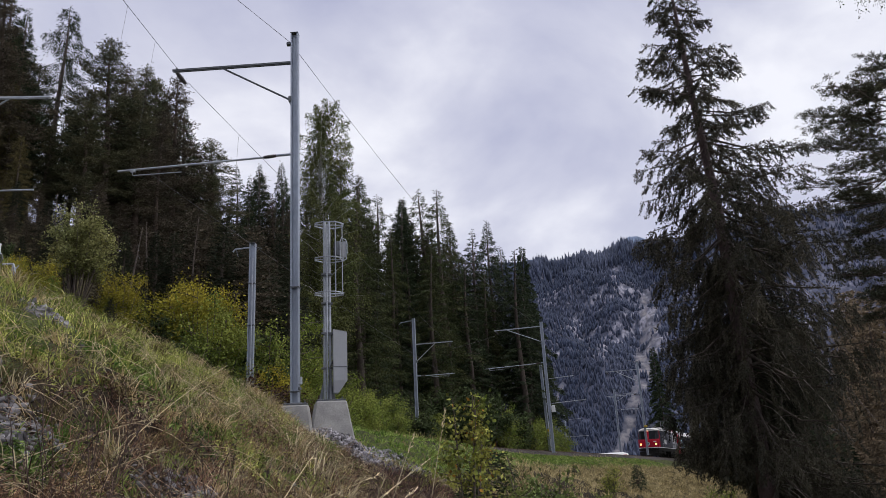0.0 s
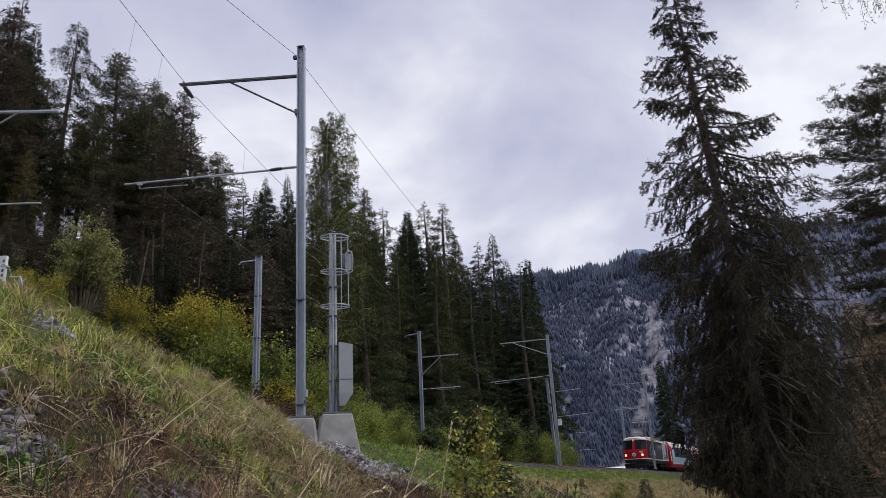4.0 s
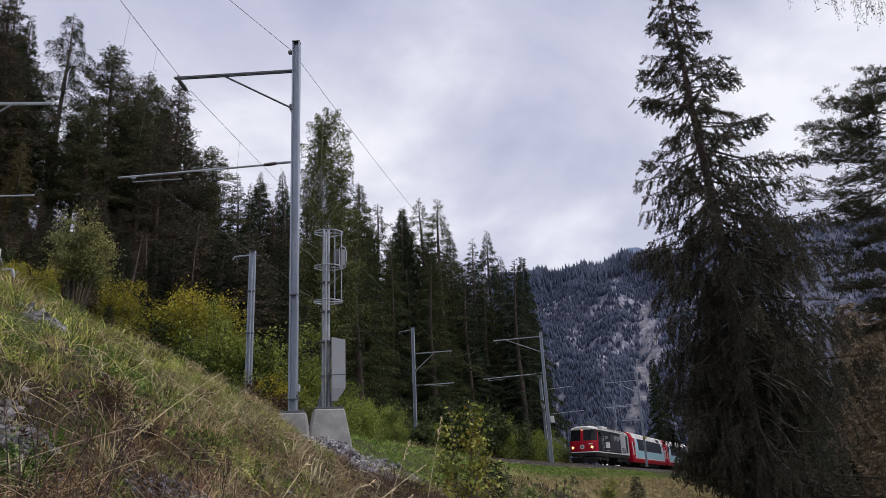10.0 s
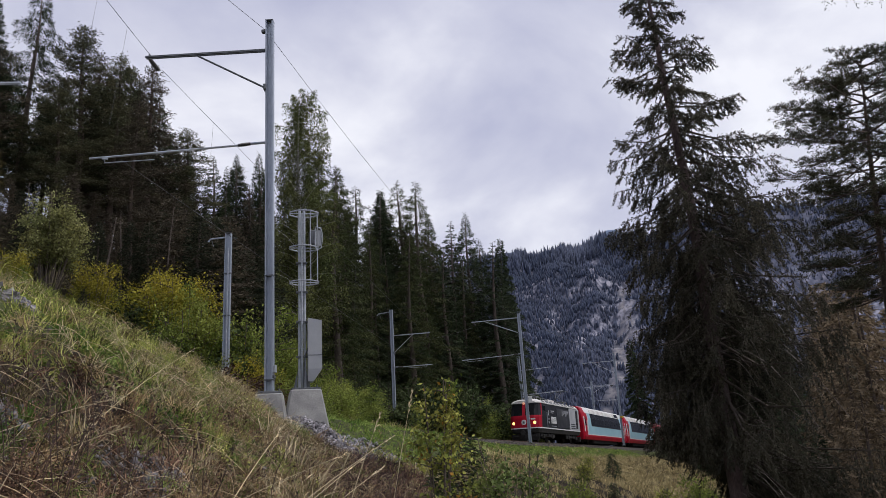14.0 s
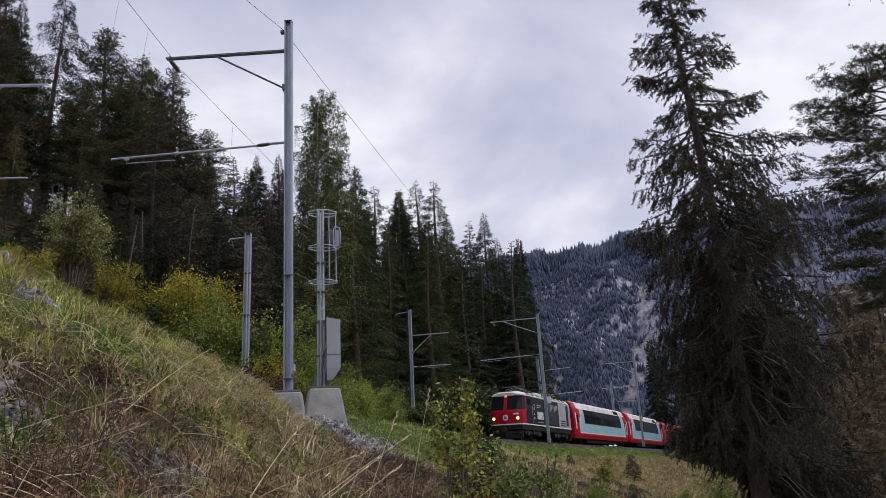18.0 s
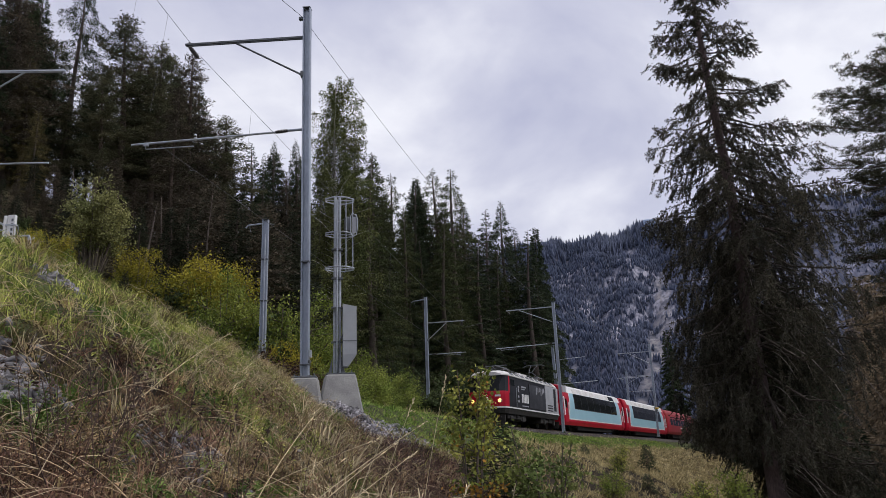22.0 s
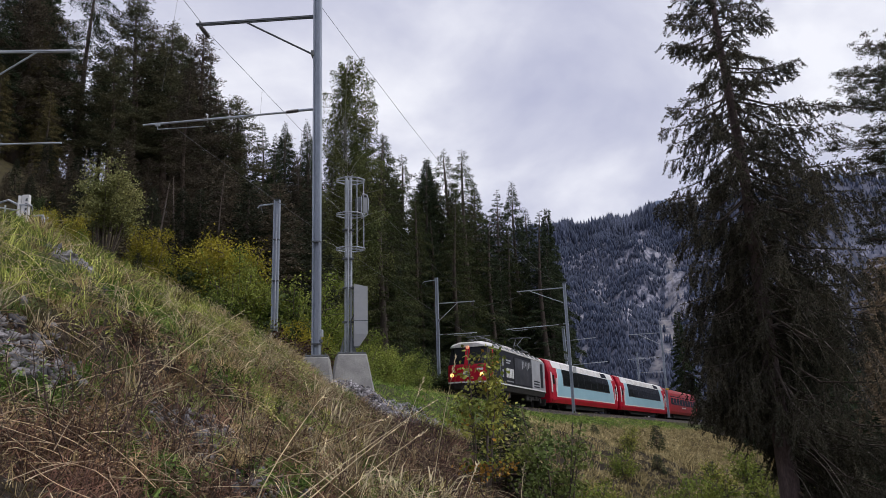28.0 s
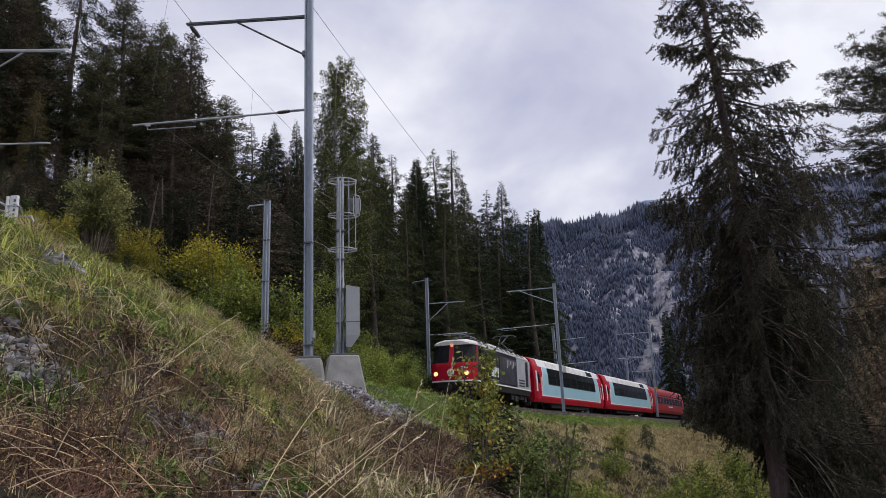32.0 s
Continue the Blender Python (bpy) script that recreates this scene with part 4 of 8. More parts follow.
    fill = [("p", -25.0, 48.0, 28.6), ("p", -23.6, 50.0, 31.5), ("p", -21.2, 50.0, 30.2), ("s", -19.6, 52.0, 29.0), ("p", -24.4, 54.0, 31.8), ("s", -22.1, 54.0, 31.0), ("p", -19.4, 54.0, 26.8), ("s", -30.0, 44.0, 31.9), ("p", -30.0, 46.0, 32.8), ("s", -30.6, 48.0, 33.0), ("s", -27.3, 44.0, 27.2), ("p", -27.0, 50.0, 28.0), ("s", -28.8, 50.0, 26.9), ("p", -18.6, 56.0, 25.3), ("s", -25.2, 52.0, 27.5)]
    fill += [("s", -27.2, 43.0, 32.1), ("p", -27.2, 45.0, 29.0)]
    fill += [("s", -17.7, 60.0, 27.2), ("p", -16.1, 62.0, 26.9), ("s", -13.6, 60.0, 25.6), ("s", -15.4, 56.0, 23.3), ("l", -6.4, 62.0, 22.4), ("l", -4.6, 66.0, 22.9), ("s", -8.1, 60.0, 20.8), ("p", -14.0, 58.0, 23.2)]
    tops = tops + fill
    kinds = {"s": spruces, "p": pines, "l": larches}
    for k, x, y, top in tops + tops2:
        kinds[k].put(x, y, top - gz(x, y) + 0.2, wide=((1.6 if k == "p" else 1.15) if x < -15 else 1.42) + 0.2 * rng.uniform(-1, 1))
    # the wood behind, lower than the outline
    for i in range(150):
        y = rng.uniform(42, 80)
        ratio = rng.uniform(-0.78, 0.08) if i < 80 else rng.uniform(-0.33, 0.07)
        x = ratio * y
        if float(side_of_track(x, y)) > -9.5 or (ratio < -0.42 and i % 3) or (-0.59 < ratio < -0.44 and i % 4):
            continue
        e = float(np.interp(ratio, [-0.7, -0.45, -0.35, -0.3, -0.27, -0.2, -0.12, -0.05, 0.05, 0.09], [0.78, 0.60, 0.47, 0.37, 0.35, 0.37, 0.36, 0.34, 0.28, 0.22]))
        top = 1.6 + e * y * (rng.uniform(0.55, 0.8) if ratio < -0.42 else rng.uniform(0.7, 1.0))
        h = top - gz(x, y)
        if h > 5:
            back.put(x, y, min(h, 24), wide=1.35)
    # front row of the wood, dark boughs down to the ground
    for i in range(22):
        y = 40 + i * 1.55 + rng.uniform(-0.8, 0.8)
        x = float(track_x(y)) - rng.uniform(8.5, 11)
        top = 1.6 + y * rng.uniform(0.19, 0.27)
        h = top - gz(x, y)
        if h > 3.5:
            (spruces if i % 3 else larches).put(x, y, h, wide=1.5)
    # undergrowth along the wood's foot on the upper side
    for i in range(34):
        ratio = -0.76 + 0.55 * i / 33 + rng.uniform(-0.012, 0.012)
        y = rng.uniform(33, 40)
        x = ratio * y
        e = float(np.interp(ratio, [-0.76, -0.5, -0.3, -0.2], [0.40, 0.38, 0.34, 0.26])) * rng.uniform(0.8, 1.1)
        h = 1.6 + e * y - gz(x, y)
        if h > 2:
            back.put(x, y, h, wide=1.7)
    for i in range(16):
        ratio = -0.86 + 0.40 * i / 15 + rng.uniform(-0.01, 0.01)
        y = rng.uniform(24, 32)
        x = ratio * y
        h = 1.6 + rng.uniform(0.24, 0.33) * y - gz(x, y)
        if h > 1.2 and not willow_room(x, y):
            back.put(x, y, h, wide=1.9)
    for i in range(30):
        ratio = -0.80 + 0.26 * i / 29 + rng.uniform(-0.01, 0.01)
        y = rng.uniform(22, 31)
        x = ratio * y
        h = 1.6 + rng.uniform(0.31, 0.40) * y - gz(x, y)
        if h > 1.0 and not willow_room(x, y):
            back.put(x, y, h, wide=1.8)
    for x, y, top, lean in ((-12.2, 34.0, 13.5, 3), (-15.0, 33.5, 13.0, 9), (-14.4, 34.5, 13.6, -2), (-17.6, 34.0, 14.6, -3), (-19.6, 35.0, 15.5, 2)):
        zb = gz(x, y) - 0.2
        t = thing("bare_trunk", pose(x, y, zb, 0, lean, 0), "slim grey-brown bare trunk at the wood's edge", "tree trunk", "bare trunks")
        part("trunk", trunk_shape(top - zb, 0.085, lambda q: (0.04 * math.sin(q), 0.0), 8).mesh("trunk", True), TWIG, t)
        for k in range(5):
            a, z = rng.uniform(0, 6.28), (top - zb) * rng.uniform(0.4, 0.9)
            part("stub", Shape().tube([(0, 0, z), (0.5 * math.cos(a), 0.5 * math.sin(a), z - 0.08)], [0.015, 0.005], 5), TWIG, t)
    # dense dark spruces at the wood's valley end
    thick_set = Stand([(conifer("spruce", 18, 18, 3.0, 0.5, 190, 150, 0.26, 0.030, SPRUCE, BARK, "dense dark spruce with boughs down to the ground", shape=0.92, rag=0.35, droop=0.5, flat=0.08, spire=0.5), 18)])
    for x, y, top in ((8.45, 76.0, 22.8), (-4.05, 70.0, 26.7)):
        thick_set.put(x, y, top - gz(x, y) + 0.2, wide=1.05)
    # birch beside the tall mast
    b = conifer("birch", 9, 18, 1.6, 3.0, 190, 270, 0.13, 0.024, BIRCH, BIRCH_BARK, "slender birch with drooping green twigs", rise=0.9, droop=0.5, hang=1.5, shape=0.27, gap=0.32, drape=0.5, rag=0.6, skew=0.25, group="broadleaf trees", category="birch tree")
    b.matrix_basis = placed(b, -7.15, 42.0, 23.7 - gz(-7.4, 42.0), 18, wide=1.22)


build_forest()


def build_big_spruce():
    """Old spruce in three orders: boughs, hanging side twigs, needle sprays along the twigs."""
    bx, by = 6.56, 16.3
    z0 = gz(bx, by) - 0.3
    H = 13.5 - z0
    rng = np.random.RandomState(21)

    def bend(z):
        s = max(z + z0 - 0.7, 0)
        return (-0.012 * s - 0.0022 * s * s + 0.03 * math.sin(z * 0.9), 0.04 * math.sin(z * 0.4))

    tree = thing("old_spruce", pose(bx, by, z0), "large old spruce with a leaning trunk and ragged drooping boughs", "conifer tree", "trees of the valley side")
    part("trunk", trunk_shape(H, 0.25, bend, 14).mesh("trunk", True), OLD_BARK, tree)
    low = 1.95 - z0
    nb = 220
    t = (np.arange(nb) + rng.uniform(0, 1, nb)) / nb
    z = low + (H - low - 0.15) * (t ** 1.1)
    d = H - z
    az = np.arange(nb) * 2.39996 + rng.normal(0, 0.3, nb)
    r = np.interp(d + 0.3, [0.2, 1.1, 2.0, 2.8, 3.6, 4.4, 5.1, 5.8, 6.5, 8.0, 10.0, 13.0], [0.14, 0.50, 0.70, 1.06, 1.30, 1.50, 1.80, 2.00, 2.10, 2.30, 2.45, 2.45])
    r *= 1 + 0.14 * sstep(2.8, 5.2, d) * np.cos(az)
    r *= np.where(rng.uniform(size=nb) < 0.30, rng.uniform(0.4, 0.75, nb), rng.uniform(0.88, 1.12, nb))
    # low boughs on the valley side, down to the slope
    more = 46
    z = np.r_[z, rng.uniform(-0.9 - z0, 2.2 - z0, more)]
    az = np.r_[az, rng.uniform(-1.25, 1.25, more)]
    r = np.r_[r, rng.uniform(1.6, 2.9, more)]
    nb += more
    d = H - z
    r *= 1 - 0.22 * sstep(6.3, 8.5, d) * (np.cos(az) < -0.2)
    C = np.array([[*bend(q), q] for q in z])
    out = np.stack([np.cos(az), np.sin(az), 0 * az], -1)
    lat = np.stack([-np.sin(az), np.cos(az), 0 * az], -1)
    # boughs leave level, sag and lift a little at the tip; low ones hang
    tip = r * (0.16 - 0.56 * sstep(0.5, 7.0, d) + rng.normal(0, 0.10, nb))
    sag = -r * (0.02 + 0.10 * sstep(1.0, 6.0, d))
    B = C + out * r[:, None]
    B[:, 2] += tip
    v, f = rods(C, B, 0.011 + 0.012 * r, 0.005, np.stack([0 * r, 0 * r, sag], -1))
    tagged(part("branchwork", np_mesh("branchwork", v, f), BARK, tree), kind="stuff")
    # side twigs
    dense = 18 - 5 * sstep(3.0, 6.0, d) + 6 * sstep(7.0, 9.5, d)
    dense = dense * (1 - 0.72 * sstep(7.0, 9.0, d) * (np.sin(az) < -0.45))
    dense = dense + 8 * sstep(8.5, 10, d) * (np.cos(az) < -0.3)
    cnt = np.maximum((r * dense).astype(int), 4)
    i = np.repeat(np.arange(nb), cnt)
    m = len(i)
    inner = np.where(d < 7.5, 0.24, 0.12)[i]
    u = inner + (1.0 - inner) * rng.uniform(0, 1, m) ** 0.8
    A = C[i] + out[i] * (r[i] * u)[:, None]
    A[:, 2] += tip[i] * u + (1 - (2 * u - 1) ** 2) * sag[i]
    sd = rng.choice([-1.0, 1.0], m)
    D = out[i] * rng.uniform(0.15, 0.9, m)[:, None] + lat[i] * (sd * rng.uniform(0.25, 1.0, m))[:, None]
    D[:, 2] -= rng.uniform(0.2, 1.3, m) + 1.6 * sstep(3.5, 9.0, d[i]) * rng.uniform(0.3, 1.0, m)
    D /= np.linalg.norm(D, axis=1, keepdims=True)
    ln = (0.16 + 0.20 * r[i] * (1.1 - u)) * rng.uniform(0.7, 1.5, m) * (1 + 0.7 * sstep(4.0, 8.0, d[i]))
    v, f = rods(A, A + D * ln[:, None], 0.005, 0.002)
    tagged(part("twig_work", np_mesh("twig_work", v, f), BARK, tree), kind="stuff")
    # needle sprays: short needles pointing forward and out along each twig
    k = np.maximum((ln * 110).astype(int), 16)
    j = np.repeat(np.arange(m), k)
    n = len(j)
    w = rng.uniform(0.05, 1.05, n)
    P = A[j] + D[j] * (ln[j] * w)[:, None] + rng.normal(0, 0.012, (n, 3))
    E = D[j] * 0.8 + rng.normal(0, 0.55, (n, 3))
    E[:, 2] -= 0.25
    # needles on the boughs themselves
    g = np.repeat(np.arange(nb), np.maximum((r * 90).astype(int), 10))
    w = rng.uniform(0.25, 1.02, len(g))
    Q = C[g] + out[g] * (r[g] * w)[:, None] + rng.normal(0, 0.018, (len(g), 3))
    Q[:, 2] += tip[g] * w + (1 - np.abs(2 * w - 1)) * sag[g]
    P = np.concatenate([P, Q])
    E = np.concatenate([E, out[g] * 0.6 + rng.normal(0, 0.6, (len(g), 3)) - [0, 0, 0.15]])
    n = len(P)
    v, f = blades(P, E, 0.066 * rng.uniform(0.6, 1.4, n), 0.0102 * rng.uniform(0.6, 1.4, n), rng)
    tagged(part("crown", np_mesh("crown", v, f), HERO_SPRUCE, tree), kind="stuff")
    # dead bare boughs arching out low on the trunk
    n = 40
    z = rng.uniform(1.5, 7.5, n)
    a = rng.uniform(-1.9, 0.9, n)
    C = np.array([[*bend(q), q] for q in z])
    ln = rng.uniform(0.8, 2.5, n)
    B = C + np.stack([np.cos(a) * ln, np.sin(a) * ln, -rng.uniform(0.2, 1.0, n) * ln], -1)
    v, f = arcs(C, B, np.stack([0 * ln, 0 * ln, 0.24 * ln], -1), 0.010, 0.002)
    tagged(part("dead_branchwork", np_mesh("dead_branchwork", v, f), DEAD_BOUGH, tree, "grey bare dead boughs"), kind="stuff")
    for i in range(16):
        zz, a, ln = 3.2 - z0 + 3.4 * i / 15 + rng.uniform(-0.2, 0.2), rng.uniform(-0.95, 0.15), rng.uniform(1.3, 2.5)
        b0 = bend(zz)
        dr = rng.uniform(0.35, 0.85)
        pts = [(b0[0] + math.cos(a) * ln * q, b0[1] + math.sin(a) * ln * q, zz + ln * (0.22 * q - (0.22 + dr) * q ** 2.4)) for q in (0, 0.2, 0.4, 0.6, 0.8, 1.0)]
        part("dead_bough", Shape().tube(pts, [0.020 - 0.015 * q / 5 for q in range(6)], 6), DEAD_BOUGH, tree, "bare grey arching bough")


build_big_spruce()


def build_valley_pine():
    """Pine whose forked boughs end in flat puffs of upturned needles."""
    px, py, top, H = 15.35, 24.0, 14.7, 17.0
    rng = np.random.RandomState(31)

    def bend(z):
        return (0.0042 * z * z, 0.05 * math.sin(z * 0.4))

    tree = thing("valley_pine", pose(px, py, top - H), "tall pine with layered dark boughs at the slope's edge", "conifer tree", "trees of the valley side")
    part("trunk", trunk_shape(H, 0.22, bend, 12).mesh("trunk", True), PINE_BARK, tree)
    nb = 84
    t = (np.arange(nb) + rng.uniform(0, 1, nb)) / nb
    d = 0.15 + 9.0 * t ** 1.1
    z = H - d
    az = np.arange(nb) * 2.39996 + rng.normal(0, 0.4, nb)
    r = (1.0 + 2.1 * sstep(0, 2.6, d)) * (1 - 0.25 * sstep(4, 8, d)) * rng.uniform(0.55, 1.15, nb)
    C = np.array([[*bend(q), q] for q in z])
    out = np.stack([np.cos(az), np.sin(az), 0 * az], -1)
    lat = np.stack([-np.sin(az), np.cos(az), 0 * az], -1)
    tip = r * (0.18 - 0.06 * d * 0.6 + rng.normal(0, 0.06, nb))
    B = C + out * r[:, None]
    B[:, 2] += tip
    v, f = rods(C, B, 0.045, 0.012, np.stack([0 * r, 0 * r, -0.05 * r], -1))
    cnt = np.maximum((r * 9).astype(int), 4)
    i = np.repeat(np.arange(nb), cnt)
    m = len(i)
    u = rng.uniform(0.30, 1.0, m)
    A = C[i] + (B - C)[i] * u[:, None]
    D = out[i] * rng.uniform(0.4, 1.0, m)[:, None] + lat[i] * rng.normal(0, 0.75, m)[:, None]
    D[:, 2] += rng.normal(0.12, 0.16, m)
    D /= np.linalg.norm(D, axis=1, keepdims=True)
    ln = rng.uniform(0.35, 0.85, m)
    v2, f2 = rods(A, A + D * ln[:, None], 0.014, 0.005)
    tagged(part("branchwork", np_mesh("branchwork", np.concatenate([v, v2]), np.concatenate([f, f2 + len(v)])), PINE_BARK, tree), kind="stuff")
    # puffs along the outer part of every fork
    j = np.repeat(np.arange(m), 5)
    Q = A[j] + D[j] * (ln[j] * rng.uniform(0.3, 1.1, len(j)))[:, None] + rng.normal(0, 0.13, (len(j), 3)) * [1, 1, 0.5]
    k = np.repeat(np.arange(len(Q)), 20)
    n = len(k)
    E = rng.normal(0, 1, (n, 3)) * [1, 1, 0.7] + [0, 0, 0.55]
    v, f = blades(Q[k] + rng.normal(0, 0.045, (n, 3)) * [1, 1, 0.5], E, 0.095 * rng.uniform(0.6, 1.3, n), 0.011 * rng.uniform(0.6, 1.4, n), rng)
    tagged(part("crown", np_mesh("crown", v, f), PINE_DARK, tree), kind="stuff")


build_valley_pine()


def build_valley_trees():
    g = "autumn larch with thin tan-brown twigs"
    gold = Stand([
        (conifer("autumn_larch", 32, 18, 2.6, 1.5, 110, 34, 0.40, 0.055, LARCH_GOLD, BARK, g, droop=0.35, hang=0.9, shape=0.7, gap=0.2, group="autumn trees of the valley"), 18),
        (conifer("autumn_larch", 33, 18, 2.4, 1.5, 110, 34, 0.40, 0.055, LARCH_GOLD, BARK, g, droop=0.4, hang=0.9, shape=0.6, gap=0.25, group="autumn trees of the valley"), 18),
    ])
    rng = np.random.RandomState(34)
    for x, y, top in ((30, 52, 9.5), (33, 50, 12.5), (36, 54, 14), (29, 44, 7), (26, 40, 4.5), (32, 44, 9), (36, 46, 12), (39, 52, 15), (27, 34, 3.5), (24, 31, 1.8), (30, 38, 6), (34, 40, 9), (22, 27, 0.6), (26, 29, 2.5), (17.2, 30, 6.6), (18.6, 31, 8.0), (16.0, 27.5, 3.6), (14.6, 26, 1.6), (20.5, 34, 8.2), (22.2, 37, 8.6), (19.0, 27.5, 5.5), (30.5, 55, 12.5), (28.0, 50, 11), (33.0, 60, 13.5), (26.0, 46, 9.5), (35.0, 62, 14), (24.0, 43, 8), (28.5, 54, 9), (25.5, 48, 7), (22.5, 41, 6), (31.5, 58, 10)):
        gold.put(x, y, max(top - gz(x, y), 4), wide=1.25)
    dark = Stand([(conifer("valley_spruce", 35, 12, 2.2, 0.6, 110, 36, 0.40, 0.06, SPRUCE, BARK, "dark young spruce with a pointed top", shape=0.85, group="trees of the valley side"), 12)])
    lone = conifer("valley_spruce", 37, 16, 2.5, 0.4, 150, 90, 0.34, 0.055, SPRUCE, BARK, "lone dark spruce with a pointed top beyond the line", shape=0.95, rag=0.3, spire=0.5, group="trees of the valley side")
    lone.matrix_basis = placed(lone, 32.0, 115.0, 16.6 - gz(32.0, 115.0), 16, wide=1.1)
    for x, y, top in ((31, 78, 9), (26, 70, 6.5), (24.5, 58, 4.0), (21.5, 50, 2.5), (18.5, 36, 1.5), (15.5, 30, 0.2), (37, 92, 17), (41, 97, 20), (33, 82, 13), (46, 102, 21), (30, 68, 9), (38, 86, 15), (34, 76, 11), (42, 90, 17), (28, 62, 6.5), (33, 70, 9)):
        dark.put(x, y, max(top - gz(x, y), 2.0), wide=1.3)
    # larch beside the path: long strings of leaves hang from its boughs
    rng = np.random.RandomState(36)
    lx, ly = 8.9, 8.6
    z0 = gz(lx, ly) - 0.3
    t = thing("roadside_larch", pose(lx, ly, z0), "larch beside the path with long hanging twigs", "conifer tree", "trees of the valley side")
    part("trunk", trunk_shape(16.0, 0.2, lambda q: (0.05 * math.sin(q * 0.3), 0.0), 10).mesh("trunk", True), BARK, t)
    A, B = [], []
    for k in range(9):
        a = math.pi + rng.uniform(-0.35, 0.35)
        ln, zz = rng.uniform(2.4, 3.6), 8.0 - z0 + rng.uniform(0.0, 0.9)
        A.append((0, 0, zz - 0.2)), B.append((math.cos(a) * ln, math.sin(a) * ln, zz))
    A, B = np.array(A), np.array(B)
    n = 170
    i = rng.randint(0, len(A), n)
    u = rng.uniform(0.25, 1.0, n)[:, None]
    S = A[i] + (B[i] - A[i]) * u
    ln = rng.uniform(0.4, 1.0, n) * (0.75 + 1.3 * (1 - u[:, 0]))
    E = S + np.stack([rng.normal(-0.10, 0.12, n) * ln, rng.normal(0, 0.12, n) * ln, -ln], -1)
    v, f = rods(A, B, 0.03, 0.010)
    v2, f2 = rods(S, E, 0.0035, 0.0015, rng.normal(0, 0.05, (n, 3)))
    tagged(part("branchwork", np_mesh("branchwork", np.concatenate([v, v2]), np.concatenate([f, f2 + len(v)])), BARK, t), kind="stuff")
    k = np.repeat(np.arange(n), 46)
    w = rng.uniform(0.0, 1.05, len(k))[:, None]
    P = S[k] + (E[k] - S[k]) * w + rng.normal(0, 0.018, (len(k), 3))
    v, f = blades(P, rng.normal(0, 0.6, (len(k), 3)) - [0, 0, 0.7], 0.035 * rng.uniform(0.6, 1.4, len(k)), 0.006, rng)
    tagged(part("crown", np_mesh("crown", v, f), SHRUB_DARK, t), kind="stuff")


build_valley_trees()


def build_shrubs():
    yel = Stand([(broadleaf("shrub", 42, 3, 1.7, 20, 14000, 0.072, 0.021, SHRUB_YELLOW, TWIG, "dense yellow-green autumn shrub on the bank"), 3)])
    grn = Stand([(broadleaf("shrub", 43, 3, 1.7, 20, 14000, 0.072, 0.020, SHRUB_GREEN, TWIG, "dense green shrub on the bank"), 3),
                 (broadleaf("shrub", 44, 3, 1.6, 18, 12000, 0.072, 0.020, SHRUB_GREEN, TWIG, "loose green shrub on the bank", spread_=0.65), 3)])
    drk = Stand([(broadleaf("shrub", 45, 3, 1.8, 14, 4600, 0.16, 0.05, SHRUB_DARK, TWIG, "dark green bush beside the railway"), 3)])
    # bank behind the line
    for x, y, top, k in ((-12.2, 27.0, 9.1, yel), (-10.9, 27.2, 7.4, drk), (-9.7, 28.5, 9.0, yel), (-8.9, 27.4, 7.9, grn), (-8.2, 29.0, 6.9, drk), (-7.4, 30.0, 8.0, grn), (-6.4, 30.5, 6.2, grn), (-7.0, 28.0, 5.4, yel), (-5.2, 31.5, 5.4, grn), (-13.6, 26.0, 7.6, grn), (-14.6, 26.5, 8.2, yel), (-15.6, 25.5, 8.0, grn), (-16.6, 26.5, 8.8, drk), (-12.9, 29.5, 8.4, grn), (-11.6, 30.0, 7.6, drk), (-10.4, 30.5, 9.4, yel), (-6.0, 28.2, 4.8, grn), (-9.4, 26.2, 6.2, drk), (-10.2, 25.5, 6.0, drk), (-8.0, 25.6, 4.7, drk), (-11.6, 25.2, 6.0, drk)):
        k.put(x, y, max(top - gz(x, y) + 0.2, 1.2), wide=1.05)
    for x, y, top, k in ((-12.4, 20.5, 6.6, drk), (-13.4, 21.5, 7.2, yel), (-12.6, 22.5, 7.6, grn), (-14.0, 24.0, 9.0, yel), (-5.6, 33.0, 5.8, grn), (-6.8, 32.0, 6.6, grn), (-4.9, 29.5, 4.4, grn), (-4.4, 33.0, 4.8, grn)):
        k.put(x, y, max(top - gz(x, y) + 0.2, 1.5), wide=1.1)
    for x, y, top, k in ((-4.3, 35, 5.2, grn), (-3.4, 38, 5.0, grn), (-2.9, 34.5, 4.0, grn), (-4.6, 41, 5.0, drk), (-2.4, 46, 4.8, drk), (-3.6, 50, 6.0, drk), (-0.9, 54, 6.4, drk), (0.8, 57, 6.8, drk), (2.4, 60, 6.6, drk), (3.8, 62, 5.6, grn), (5.2, 65, 5.4, drk), (6.6, 67, 4.8, grn), (8.4, 70, 4.8, grn), (9.8, 73, 4.2, grn), (-1.6, 50, 4.6, grn)):
        k.put(x, y, max(top - gz(x, y) + 0.2, 1.2), wide=1.15)
    # low rust-brown growth along the foot of the shrubs
    rust = Stand([(broadleaf("low_bush", 52, 1.6, 1.1, 12, 2600, 0.06, 0.018, DRY_LEAF, TWIG, "low rust-brown bush at the foot of the bank", group="bushes of the bank"), 1.6)])
    for x, y, top in ((-7.6, 26.0, 5.2), (-8.8, 25.4, 5.6), (-9.9, 24.8, 6.0), (-11.0, 24.4, 6.4), (-12.0, 24.0, 7.0), (-6.6, 27.0, 4.9), (-13.0, 24.6, 7.6), (-14.2, 25.2, 8.2), (-5.7, 27.4, 4.4)):
        rust.put(x, y, max(top - gz(x, y), 1.0), wide=1.3)
